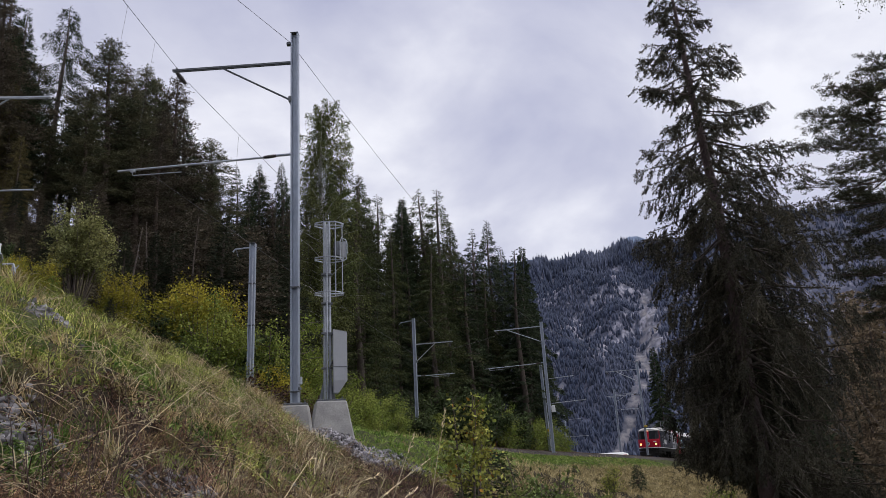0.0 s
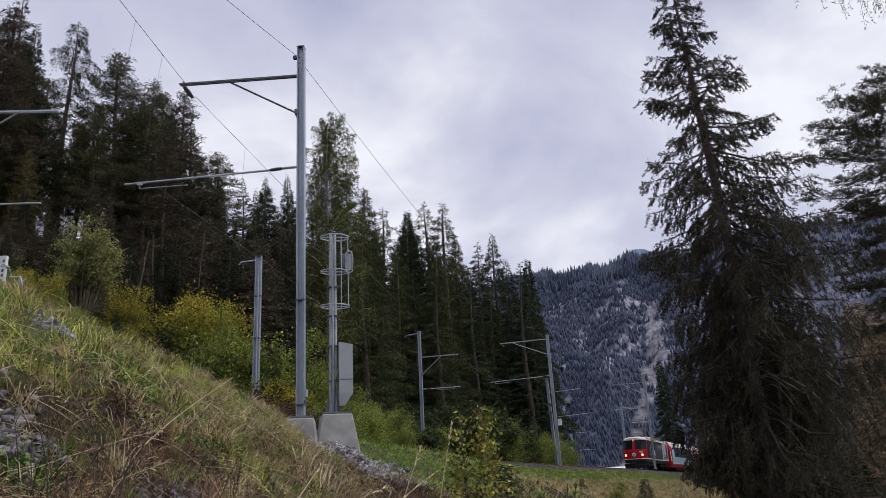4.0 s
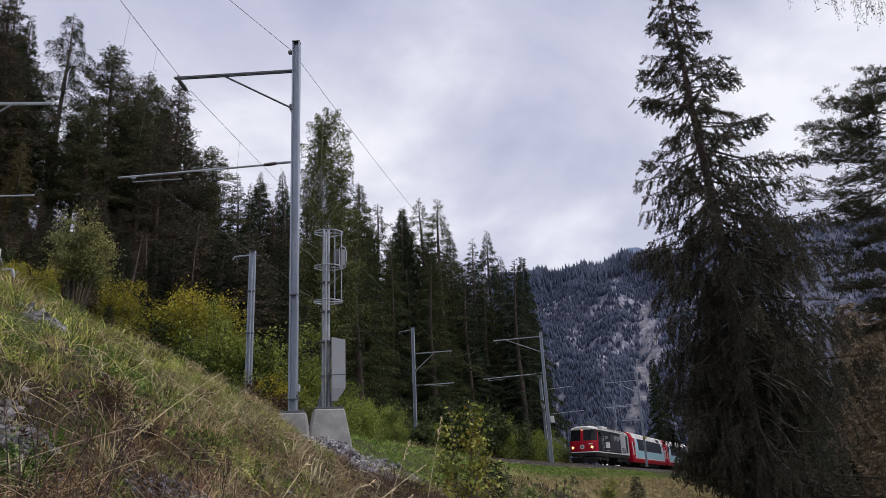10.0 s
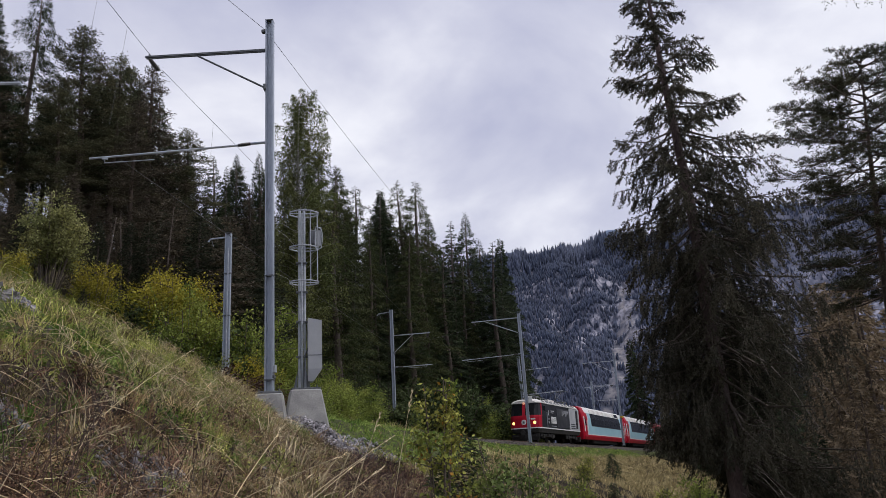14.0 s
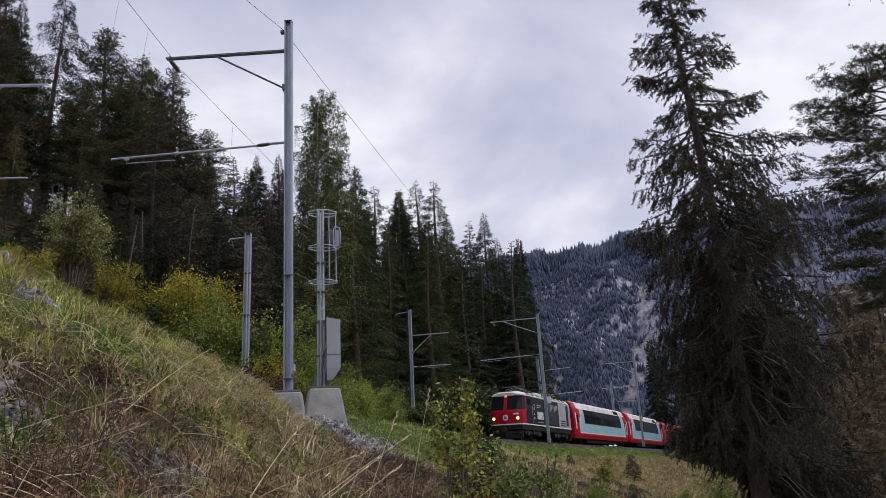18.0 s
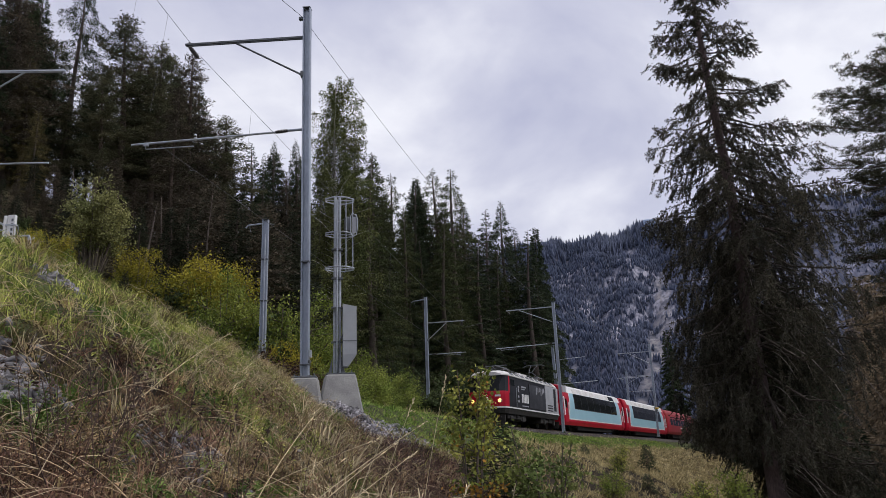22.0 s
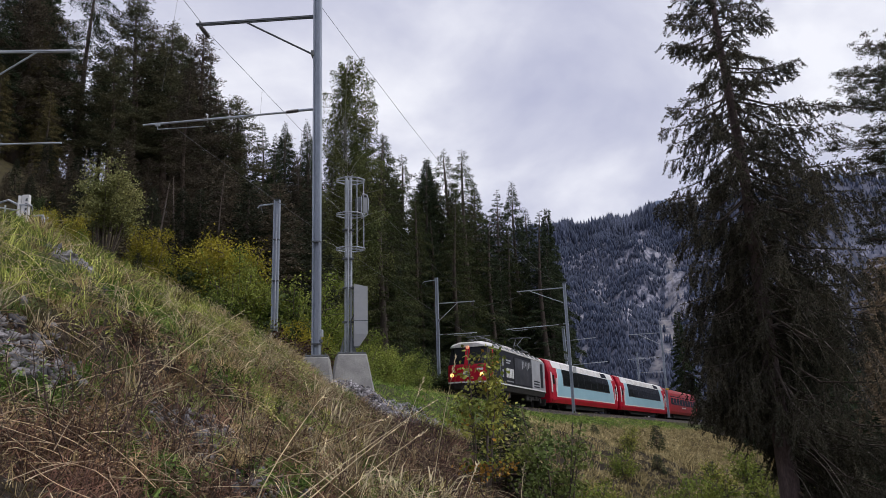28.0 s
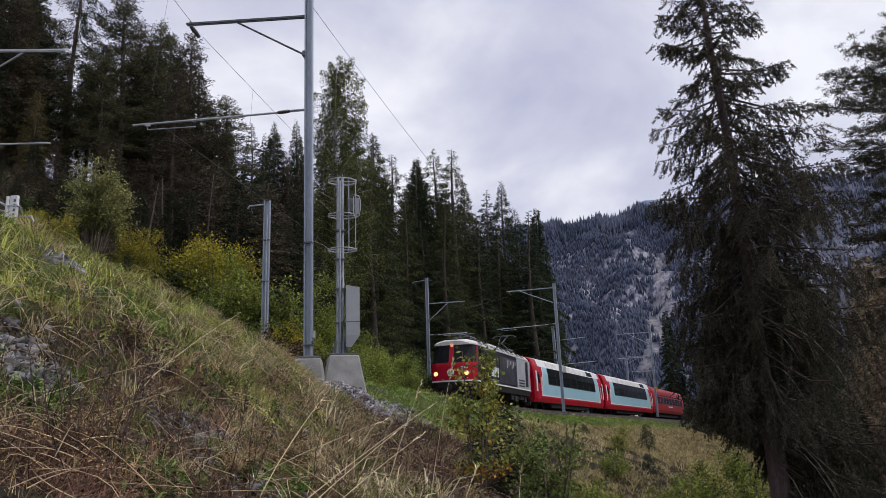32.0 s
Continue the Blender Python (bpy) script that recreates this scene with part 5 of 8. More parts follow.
    # rounded pale willow
    w = broadleaf("willow", 46, 4.2, 1.25, 22, 16000, 0.085, 0.022, SHRUB_PALE, TWIG, "rounded pale green young willow tree", category="tree", group="broadleaf trees", low=0.48, tall=True, spread_=0.62)
    w.matrix_basis = placed(w, -13.78, 26.6, 12.0 - gz(-13.78, 26.6), 4.2, wide=1.12)
    # sapling in the middle of the meadow and its neighbours
    s = broadleaf("sapling", 47, 2.2, 0.70, 8, 2000, 0.062, 0.020, SAPLING, TWIG, "young leafy sapling with yellow-green and rusty leaves", category="sapling", group="saplings", low=0.12, tall=True, r0=0.018, spread_=0.35, tip_mat=SAPLING_RUST)
    s.matrix_basis = placed(s, 0.14, 9.6, 2.55 - gz(0.14, 9.6), 2.2)
    s2 = broadleaf("sapling", 48, 1.6, 0.72, 9, 2600, 0.052, 0.018, SHRUB_MID, TWIG, "low green leafy sapling", category="sapling", group="saplings", low=0.1, r0=0.014, spread_=0.55)
    s2.matrix_basis = placed(s2, 1.12, 10.0, 1.9 - gz(1.12, 10.0), 1.6)
    yews = Stand([(conifer("young_spruce", 49, 2.0, 0.85, 0.05, 80, 110, 0.09, 0.012, YOUNG_SPRUCE, BARK, "small bushy young spruce on the embankment", shape=0.9, hang=0.3, group="young spruces", r0=0.03), 2)])
    for x, y, top, wd in ((7.9, 33, 1.0, 0.9), (5.3, 34, 0.75, 1.2), (0.50, 10.3, 1.75, 1.25), (6.4, 27, -0.1, 1.2), (8.8, 29, -0.3, 1.0)):
        yews.put(x, y, max(top - gz(x, y) + 0.1, 0.7), wide=wd)
    low = Stand([(broadleaf("low_bush", 50, 1.6, 1.1, 12, 1900, 0.09, 0.028, SHRUB_GREEN, TWIG, "low scrubby bush in the dry grass", group="bushes of the meadow"), 1.6),
                 (broadleaf("low_bush", 51, 1.6, 1.1, 12, 1500, 0.09, 0.026, SAPLING, TWIG, "low yellowing bush in the dry grass", group="bushes of the meadow"), 1.6)])
    for x, y, h in ((6.3, 22, 1.7), (7.6, 24, 1.9), (5.2, 20.5, 1.2), (8.6, 22, 2.2), (4.6, 24, 1.1), (6.0, 30, 1.2), (9.8, 27, 1.8), (2.2, 13, 1.0), (1.6, 11.2, 1.0), (3.0, 15, 0.9), (10.8, 31, 1.8)):
        low.put(x, y, h)


build_shrubs()


# ---- overhead line ----
def i_beam(h, w=0.20, d=0.20, tf=0.030, tw=0.012, top=None):
    """An upright rolled section, w across its flanges; top narrows it upwards."""
    k = top or 1.0
    prof = [(-w / 2, -d / 2), (w / 2, -d / 2), (w / 2, -d / 2 + tf), (tw / 2, -d / 2 + tf), (tw / 2, d / 2 - tf), (w / 2, d / 2 - tf), (w / 2, d / 2), (-w / 2, d / 2), (-w / 2, d / 2 - tf), (-tw / 2, d / 2 - tf), (-tw / 2, -d / 2 + tf), (-w / 2, -d / 2 + tf)]
    return Shape().loft([[(y, x, 0) for x, y in prof], [(y * k, x * k, h) for x, y in prof]])


def insulator(p0, p1, n=7, r=0.055):
    a, b = Vector(p0), Vector(p1)
    pts, rad = [], []
    for i in range(n * 2 + 1):
        pts.append(a + (b - a) * (i / (n * 2)))
        rad.append((r if i % 2 else r * 0.74) * (0.55 + 0.45 * math.sin(math.pi * (i + 1) / (n * 2 + 2)) ** 0.5))
    return Shape().tube(pts, rad, 10)


def mast(x, y, z, h, turn, label, w=0.2, lean=0.0):
    m = thing("catenary_mast", pose(x, y, z, 0, lean, turn), label, "catenary mast", "catenary masts")
    part("post", i_beam(h, w, w * 1.05), STEEL, m)
    part("cap", Shape().box(-w * 0.56, w * 0.56, -w * 0.58, w * 0.58, h, h + 0.02, 0.004), DARK_STEEL, m)
    part("base_plate", Shape().box(-w, w, -w, w, -0.02, 0.025, 0.005), DARK_STEEL, m)
    return m


def upper_arm(m, h, reach, side, brace_at, brace_drop, w=0.2, hung=True, metal=None):
    s, metal = side, metal or TUBE
    for dy in (-0.035, 0.035):
        part("arm", Shape().box(min(s * w / 2, s * reach), max(s * w / 2, s * reach), dy - 0.014, dy + 0.014, h - 0.026, h + 0.026, 0.004), metal, m)
    part("brace", Shape().tube([(s * brace_at, 0, h - 0.04), (s * w / 2, 0, h - brace_drop)], 0.024, 8), metal, m)
    part("clamp", Shape().box(min(s * (w / 2 - 0.02), s * (w / 2 + 0.05)), max(s * (w / 2 - 0.02), s * (w / 2 + 0.05)), -0.12, 0.12, h - brace_drop - 0.07, h - brace_drop + 0.07, 0.008), DARK_STEEL, m)
    if hung:
        part("insulator", insulator((s * (reach - 0.10), 0, h - 0.05), (s * (reach - 0.25), 0.19, h - 0.26), 6, 0.066), INSUL, m, "dark ribbed insulator")
    part("eye", Shape().tube([(s * (reach - 0.09), 0, h + 0.08), (s * (reach - 0.09), 0, h - 0.06)], 0.025, 8), DARK_STEEL, m)


def lower_arm(m, h, reach, side, rise=0.0, w=0.2, stub=0.32, steady=True):
    s = side
    part("arm_stub", Shape().tube([(s * w / 2, 0, h), (s * (w / 2 + stub), 0, h - 0.01)], 0.032, 8), STEEL, m)
    part("insulator", insulator((s * (w / 2 + stub), 0, h - 0.01), (s * (w / 2 + stub + 0.3), 0, h - 0.02 + rise * 0.1), 8, 0.05), INSUL, m, "dark ribbed insulator")
    part("registration_arm", Shape().tube([(s * (w / 2 + stub + 0.28), 0, h - 0.02 + rise * 0.1), (s * reach, 0, h + rise)], 0.026, 8), TUBE, m, "pale metal registration tube")
    if steady:
        part("steady_arm", Shape().tube([(s * (reach - 0.35), 0, h + rise - 0.02), (s * (reach - 0.36), 0, h + rise - 0.13), (s * (reach - 1.5), 0.05, h + rise - 0.10)], 0.012, 6), TUBE, m)
        part("clip", Shape().box(min(s * (reach - 0.42), s * (reach - 0.30)), max(s * (reach - 0.42), s * (reach - 0.30)), -0.025, 0.025, h + rise - 0.05, h + rise + 0.035, 0.008), TUBE, m)


def hook(m, h, side, reach=0.75, w=0.2):
    s = side
    part("hook_arm", Shape().tube([(s * w / 2, 0, h - 0.14), (s * reach * 0.9, 0, h - 0.20), (s * reach, 0, h - 0.30)], 0.032, 8), STEEL, m)
    part("hanger", Shape().tube([(s * reach * 0.85, 0, h - 0.2), (s * reach * 0.75, 0.05, h - 0.48)], 0.018, 6), DARK_STEEL, m)
    part("pin", Shape().tube([(-s * w * 0.5, 0, h - 0.12), (-s * w * 1.6, 0, h - 0.2)], 0.016, 6), DARK_STEEL, m)


def block(x, y, z, h, w0, w1, turn, label):
    """A tapering concrete foundation."""
    t = thing("foundation", pose(x, y, z, 0, 0, turn), label, "foundation", "concrete foundations")
    sec = []
    for zz, w in ((-0.6, w0 * 1.25), (0, w0), (h - 0.03, w1), (h, w1 - 0.03)):
        c = 0.03
        sec.append([(-w, -w + c, zz), (-w + c, -w, zz), (w - c, -w, zz), (w, -w + c, zz), (w, w - c, zz), (w - c, w, zz), (-w + c, w, zz), (-w, w - c, zz)])
    part("block", Shape().loft(sec), CONCRETE, t)
    part("bolt_plate", Shape().box(-w1 * 0.93, w1 * 0.93, -w1 * 0.93, w1 * 0.93, h + 0.002, h + 0.035, 0.006), DARK_STEEL, t, "dark steel bolt plate")
    for sx in (-1, 1):
        for sy in (-1, 1):
            part("bolt", Shape().tube([(sx * w1 * 0.72, sy * w1 * 0.72, h + 0.03), (sx * w1 * 0.72, sy * w1 * 0.72, h + 0.09)], 0.018, 6), DARK_STEEL, t)
    return t


def build_line():
    # nearest mast on its concrete block
    block(-3.33, 16.0, 2.02, 0.80, 0.40, 0.29, 8, "pale tapering concrete foundation under the tall mast")
    m1 = mast(-3.33, 16.0, 2.85, 9.0, -1.5, "tall galvanised steel catenary mast on a concrete block", w=0.17, lean=-0.4)
    # darker steel than the other arms: its backlit silhouette is put into the colour
    upper_arm(m1, 8.22, 3.02, -1, 1.75, 1.02, w=0.17, metal=DARK_STEEL)
    lower_arm(m1, 5.80, 4.22, -1, -0.14, w=0.17, stub=0.36)
    part("feeder_bracket", Shape().box(-0.2, -0.1, -0.05, 0.05, 8.70, 8.78, 0.01), DARK_STEEL, m1)
    part("cable_clip", Shape().box(0.08, 0.12, -0.09, 0.09, 0.3, 0.36, 0.008), DARK_STEEL, m1)
    part("cable_box", Shape().box(0.088, 0.148, -0.05, 0.05, 0.42, 0.58, 0.01), TUBE, m1, "small pale grey box")
    part("band", Shape().box(-0.1, 0.1, -0.1, 0.1, 2.55, 2.58), DARK_STEEL, m1)
    part("band", Shape().box(-0.1, 0.1, -0.1, 0.1, 0.25, 0.28), DARK_STEEL, m1)
    # short anchor mast behind the knoll
    m2 = mast(-7.28, 27.0, float(track_z(27.0)) - 0.5, 9.85 - float(track_z(27.0)) + 0.5, 4, "galvanised catenary mast with a small hook at its top", w=0.22)
    hook(m2, 9.85 - float(track_z(27.0)) + 0.5, -1)
    for k in (2.6, 4.4, 6.0):
        part("band", Shape().box(-0.13, 0.13, -0.13, 0.13, k, k + 0.04), DARK_STEEL, m2)
    part("conduit", Shape().tube([(0.03, -0.14, 0.2), (0.03, -0.14, 7.0)], 0.022, 6), TUBE, m2)
    # mast on the wood side of the line
    z3 = float(track_z(47.0)) - 0.5
    h3 = 10.36 - z3
    m3 = mast(-2.15, 47.0, z3, h3, -12, "galvanised catenary mast with two arms over the line", w=0.18)
    hook(m3, h3, -1, 0.95)
    upper_arm(m3, 8.67 - z3, 2.5, 1, 1.35, 1.1)
    lower_arm(m3, 6.66 - z3, 2.55, 1, 0.0, stub=0.25)
    # pair of masts on the valley side
    z4 = 1.55
    m4 = mast(6.83, 52.0, z4, 10.58 - z4, -14, "galvanised catenary mast leaning over the embankment", w=0.19, lean=-0.7)
    upper_arm(m4, 10.28 - z4, 3.45, -1, 2.5, 1.1)
    part("sign_box", Shape().box(0.14, 0.40, -0.08, 0.08, 2.7, 3.15, 0.02), WHITE, m4, "small white box")
    lower_arm(m4, 7.70 - z4, 4.35, -1, -0.10, stub=0.2)
    # mast across the line, its arms over the rails
    zb = float(track_z(69.0)) - 0.5
    m4b = mast(8.80, 69.0, zb, 9.49 - zb, -22, "galvanised catenary mast on the wood side with two arms", w=0.22, lean=-1.9)
    lower_arm(m4b, 8.15 - zb, 2.95, 1, 0.0, stub=0.25, steady=False)
    lower_arm(m4b, 5.90 - zb, 3.85, 1, 0.0, stub=0.25, steady=False)
    part("marker", Shape().box(-0.02, 0.14, -0.16, -0.125, 2.5, 2.72, 0.01), YELLOW, m4b, "small yellow marker")
    # far masts
    z5 = 0.85
    m5 = mast(19.8, 78.0, z5, 10.35 - z5, -20, "galvanised catenary mast with an arm and brace", w=0.20)
    upper_arm(m5, 9.53 - z5, 3.4, -1, 2.3, 1.25)
    lower_arm(m5, 7.0 - z5, 3.6, -1, -0.05, stub=0.3)
    part("marker", Shape().box(-0.05, 0.3, -0.18, -0.14, 2.75, 2.93, 0.02), YELLOW, m5, "yellow marker plate")
    mb = mast(23.2, 106.0, 0.6, 9.2, -22, "far catenary mast with arms", w=0.26)
    upper_arm(mb, 8.4, 3.0, 1, 1.9, 1.0)
    lower_arm(mb, 6.3, 3.8, 1, 0.0)
    mc = mast(17.6, 118.0, 0.5, 6.8, -22, "far catenary mast with arms", w=0.26)
    lower_arm(mc, 5.9, 2.6, 1, 0.0, steady=False)
    lower_arm(mc, 3.3, 3.6, 1, 0.0, steady=False)
    # mast of the second line, its arms reaching in
    z0 = gz(-13.6, 17.5)
    m0 = mast(-13.6, 17.5, z0, 12.0 - z0, 4, "galvanised catenary mast beside the upper line", w=0.21)
    upper_arm(m0, 11.42 - z0, 3.3, 1, 2.2, 1.5, hung=False)
    lower_arm(m0, 8.78 - z0, 3.1, 1, 0.0, stub=0.3, steady=False)
    # pair of pale posts with a railing on the crest
    zp = gz(-10.85, 17.0)
    mp = thing("fence_post", pose(-10.83, 17.0, zp), "pale galvanised post with holes, beside a thin tube", "fence post")
    part("post", Shape().box(-0.09, 0.09, -0.05, 0.05, 0, 7.14 - zp, 0.008), WHITE, mp, "pale flat post")
    for k in range(7):
        part("slot", Shape().box(0.01, 0.06, -0.054, -0.046, 6.25 + k * 0.12 - zp, 6.32 + k * 0.12 - zp), DARK_STEEL, mp)
    part("tube", Shape().tube([(-0.155, -0.02, 0), (-0.155, -0.02, 7.12 - zp)], 0.045, 10), WHITE, mp, "pale round tube")
    part("bracket", Shape().box(-0.2, 0.12, -0.06, 0.06, 6.86 - zp, 6.90 - zp), TUBE, mp)
    part("hook", Shape().tube([(0.09, -0.02, 6.86 - zp), (0.17, -0.02, 6.84 - zp), (0.19, -0.02, 6.72 - zp), (0.15, -0.02, 6.64 - zp)], 0.014, 6), DARK_STEEL, mp)
    t = thing("railing", pose(-10.9, 17.0, zp), "bent grey steel tube railing", "railing", "railings of the crest")
    part("top_rail", Shape().tube([(-0.08, 0, 6.88 - zp), (-0.39, 0, 7.03 - zp), (-0.69, 0, 6.95 - zp), (-1.5, 0, 6.95 - zp)], 0.028, 8), TUBE, t)
    part("lower_rail", Shape().tube([(-0.15, 0, 6.76 - zp), (-0.69, 0, 6.86 - zp), (-1.5, 0, 6.86 - zp)], 0.022, 8), TUBE, t)
    for x in (-0.45, -0.66, -1.4):
        part("upright", Shape().tube([(x, 0, 0), (x, 0, 6.9 - zp)], 0.02, 8), TUBE, t)
    t = thing("railing", pose(-10.4, 17.0, zp), "low bent grey steel frame", "railing", "railings of the crest")
    part("frame", Shape().tube([(-0.23, 0, 6.60 - zp), (0.03, 0, 6.60 - zp), (0.08, 0, 6.48 - zp), (0.05, 0, 0)], 0.026, 8), TUBE, t)
    part("upright", Shape().tube([(0.0, 0.03, 0), (0.0, 0.03, 6.58 - zp)], 0.02, 8), TUBE, t)
    part("strut", Shape().tube([(0.04, 0, 6.40 - zp), (0.17, 0, 6.55 - zp)], 0.014, 6), TUBE, t)


build_line()


def wire(name, a, b, sag, r, label, m=12):
    a, b = Vector(a), Vector(b)
    pts = []
    for i in range(m + 1):
        t = i / m
        p = a.lerp(b, t)
        p.z -= 4 * sag * t * (1 - t)
        pts.append(p)
    sh = Shape().tube(pts, r, 6)
    return solo(name, sh, WIRE, label, "wire", "overhead wires"), pts


def build_wires():
    tip, drop = Vector((-6.26, 16.08, 11.06)), Vector((-6.08, 16.29, 10.82))
    wire("feeder_wire", (-3.50, 15.98, 11.62), (6.4, 52.0, 10.5), 0.95, 0.006, "thin dark feeder wire between the masts")
    wire("feeder_wire", (-3.50, 15.98, 11.62), (-8.3, 7.6, 12.9), 0.05, 0.006, "thin dark feeder wire between the masts")
    wire("feeder_wire", (6.5, 52.0, 10.5), (19.7, 78.0, 10.3), 0.4, 0.009, "thin dark feeder wire between the masts")
    _, pts = wire("messenger_wire", drop, (0.25, 47.0, 8.4), 0.1, 0.006, "thin dark carrier wire over the railway")
    _, pts2 = wire("messenger_wire", tip, (-6.95, 0.0, 11.3), 0.05, 0.006, "thin dark carrier wire over the railway")
    wire("messenger_wire", (0.25, 47.0, 8.3), (3.4, 52.4, 9.8), 0.05, 0.006, "thin dark carrier wire over the railway")
    wire("contact_wire", (-7.0, 16.4, 8.55), (0.0, 47.0, 6.5), 0.1, 0.006, "thin dark contact wire over the railway")
    for p in pts[1:7]:
        solo("dropper", Shape().tube([p, (p.x - 0.1, p.y, p.z - 2.1)], 0.003, 4), WIRE, "thin dropper wire hanging from the carrier wire", "wire", "dropper wires")
    for p in pts2[1:3]:
        solo("dropper", Shape().tube([p, (p.x - 0.25, p.y, p.z - 2.4)], 0.003, 4), WIRE, "thin dropper wire hanging from the carrier wire", "wire", "dropper wires")


build_wires()


def build_tower():
    """Slender signal tower with a ladder cage and a cabinet."""
    block(-2.72, 16.9, 1.72, 1.22, 0.56, 0.34, 14, "broad tapering concrete foundation under the signal tower")
    t = thing("signal_tower", pose(-2.78, 16.85, 2.77, 0, 0, 12), "slim galvanised signal tower with a caged ladder and grey cabinet", "signal tower")
    h = 4.45
    for x in (-0.055, 0.07):
        part("leg", Shape().tube([(x, 0, 0), (x * 0.85, 0, h)], 0.034, 10), TUBE, t)
    part("ladder_rail", Shape().tube([(0.0, -0.09, 0.1), (0.0, -0.09, h - 0.1)], 0.02, 8), TUBE, t)
    for i in range(13):
        z = 0.5 + i * 0.3
        part("rung", Shape().tube([(-0.06, -0.08, z), (0.075, -0.08, z)], 0.011, 6), TUBE, t)
    for s in (-1, 1):
        part("foot_gusset", Shape().poly([(s * 0.1, -0.02, 0.17), (s * 0.20, -0.02, 0.17), (s * 0.1, -0.02, 0.6), (s * 0.1, 0.02, 0.17), (s * 0.20, 0.02, 0.17), (s * 0.1, 0.02, 0.6)], [(0, 1, 2), (3, 5, 4), (0, 3, 4, 1), (1, 4, 5, 2), (2, 5, 3, 0)]), DARK_STEEL, t)
    cage = part("cage", Shape().tube([(0.36, -0.16, 2.66), (0.36, -0.16, 4.36)], 0.010, 6), TUBE, t)
    for x, y in ((0.38, 0.10), (0.20, -0.24), (0.22, 0.26)):
        part("bar", Shape().tube([(x, y, 2.66), (x, y, 4.36)], 0.010, 6), TUBE, cage)
    ring = [(0.06 + 0.36 * math.cos(k * math.pi / 4 + 0.39), 0.30 * math.sin(k * math.pi / 4 + 0.39)) for k in range(9)]
    for z in (2.66, 3.50, 4.36):
        part("hoop", Shape().tube([(x, y, z) for x, y in ring], 0.015, 6), TUBE, cage)
        part("bracket", Shape().tube([(-0.27, 0.0, z), (0.38, 0.0, z)], 0.012, 6), TUBE, cage)
    part("signal_head", Shape().box(0.17, 0.33, -0.14, 0.08, 3.55, 3.92, 0.03), DARK_STEEL, t, "dark grey signal head seen from its back")
    part("signal_frame", Shape().tube([(0.36, -0.2, 3.40), (0.45, -0.2, 3.46), (0.47, -0.2, 3.60), (0.47, -0.2, 3.84), (0.44, -0.2, 3.94), (0.34, -0.2, 3.98), (0.31, -0.2, 3.90), (0.31, -0.2, 3.48), (0.36, -0.2, 3.40)], 0.014, 6), TUBE, t, "pale bent tube frame")
    part("signal_plate", Shape().box(0.34, 0.45, -0.19, -0.175, 3.50, 3.90, 0.02), CABINET, t)
    cab = part("cabinet", Shape().loft([[(0.13, -0.2, 0.35), (0.25, -0.2, 0.35), (0.25, 0.2, 0.35), (0.13, 0.2, 0.35)], [(0.13, -0.24, 0.62), (0.44, -0.24, 0.62), (0.44, 0.24, 0.62), (0.13, 0.24, 0.62)], [(0.13, -0.24, 1.78), (0.44, -0.24, 1.72), (0.44, 0.24, 1.72), (0.13, 0.24, 1.78)]]), CABINET, t, "light grey sheet-metal cabinet")
    part("seam", Shape().box(0.13, 0.445, -0.246, 0.246, 0.92, 0.935), DARK_STEEL, cab)
    part("conduit", Shape().tube([(0.02, -0.13, 0.0), (0.05, -0.13, 0.9), (0.14, -0.13, 1.1)], 0.02, 6), DARK_STEEL, t)
    for z in (0.9, 1.7, 2.4, 3.1):
        part("strap", Shape().box(-0.13, 0.13, -0.10, 0.06, z, z + 0.035), DARK_STEEL, t)


build_tower()


# ---- train ----
WHEELS = []


def wheelset(parent, y, r=0.42):
    ax = part("wheelset", Shape().tube([(-0.62, 0, 0), (0.62, 0, 0)], 0.07, 8), UNDER, parent, m=pose(0, y, r))
    wh = Shape()
    wh.tube([(-0.06, 0, 0), (-0.045, 0, 0), (0.045, 0, 0), (0.06, 0, 0)], [r - 0.06, r, r, r - 0.06], 20)
    me = wh.mesh("wheel")
    for s in (-0.53, 0.53):
        part("wheel", me, UNDER, ax, m=pose(s, 0, 0))
    WHEELS.append((ax, y, r))


def bogie(parent, y, base=1.8, wide=1.08):
    f = part("bogie", Shape().box(-wide, -wide + 0.12, y - base * 0.72, y + base * 0.72, 0.42, 0.66, 0.03).box(wide - 0.12, wide, y - base * 0.72, y + base * 0.72, 0.42, 0.66, 0.03).box(-wide, wide, y - 0.22, y + 0.22, 0.45, 0.72, 0.03), UNDER, parent)
    for s in (-1, 1):
        for q in (-0.5, 0.5):
            part("axle_box", Shape().box(s * wide - 0.1, s * wide + 0.1, y + q * base - 0.16, y + q * base + 0.16, 0.28, 0.58, 0.03), UNDER, f)
        part("spring", Shape().tube([(s * (wide + 0.02), y, 0.5), (s * (wide + 0.02), y, 0.85)], 0.11, 8), UNDER, f)
    for q in (-0.5, 0.5):
        wheelset(parent, y + q * base)


def side_slab(x, y0, y1, z0, z1, thick, c=0.0):
    """A panel on the side wall at x, standing outwards."""
    o = thick if x > 0 else -thick
    return Shape().box(min(x, x + o), max(x, x + o), y0, y1, z0, z1, c)


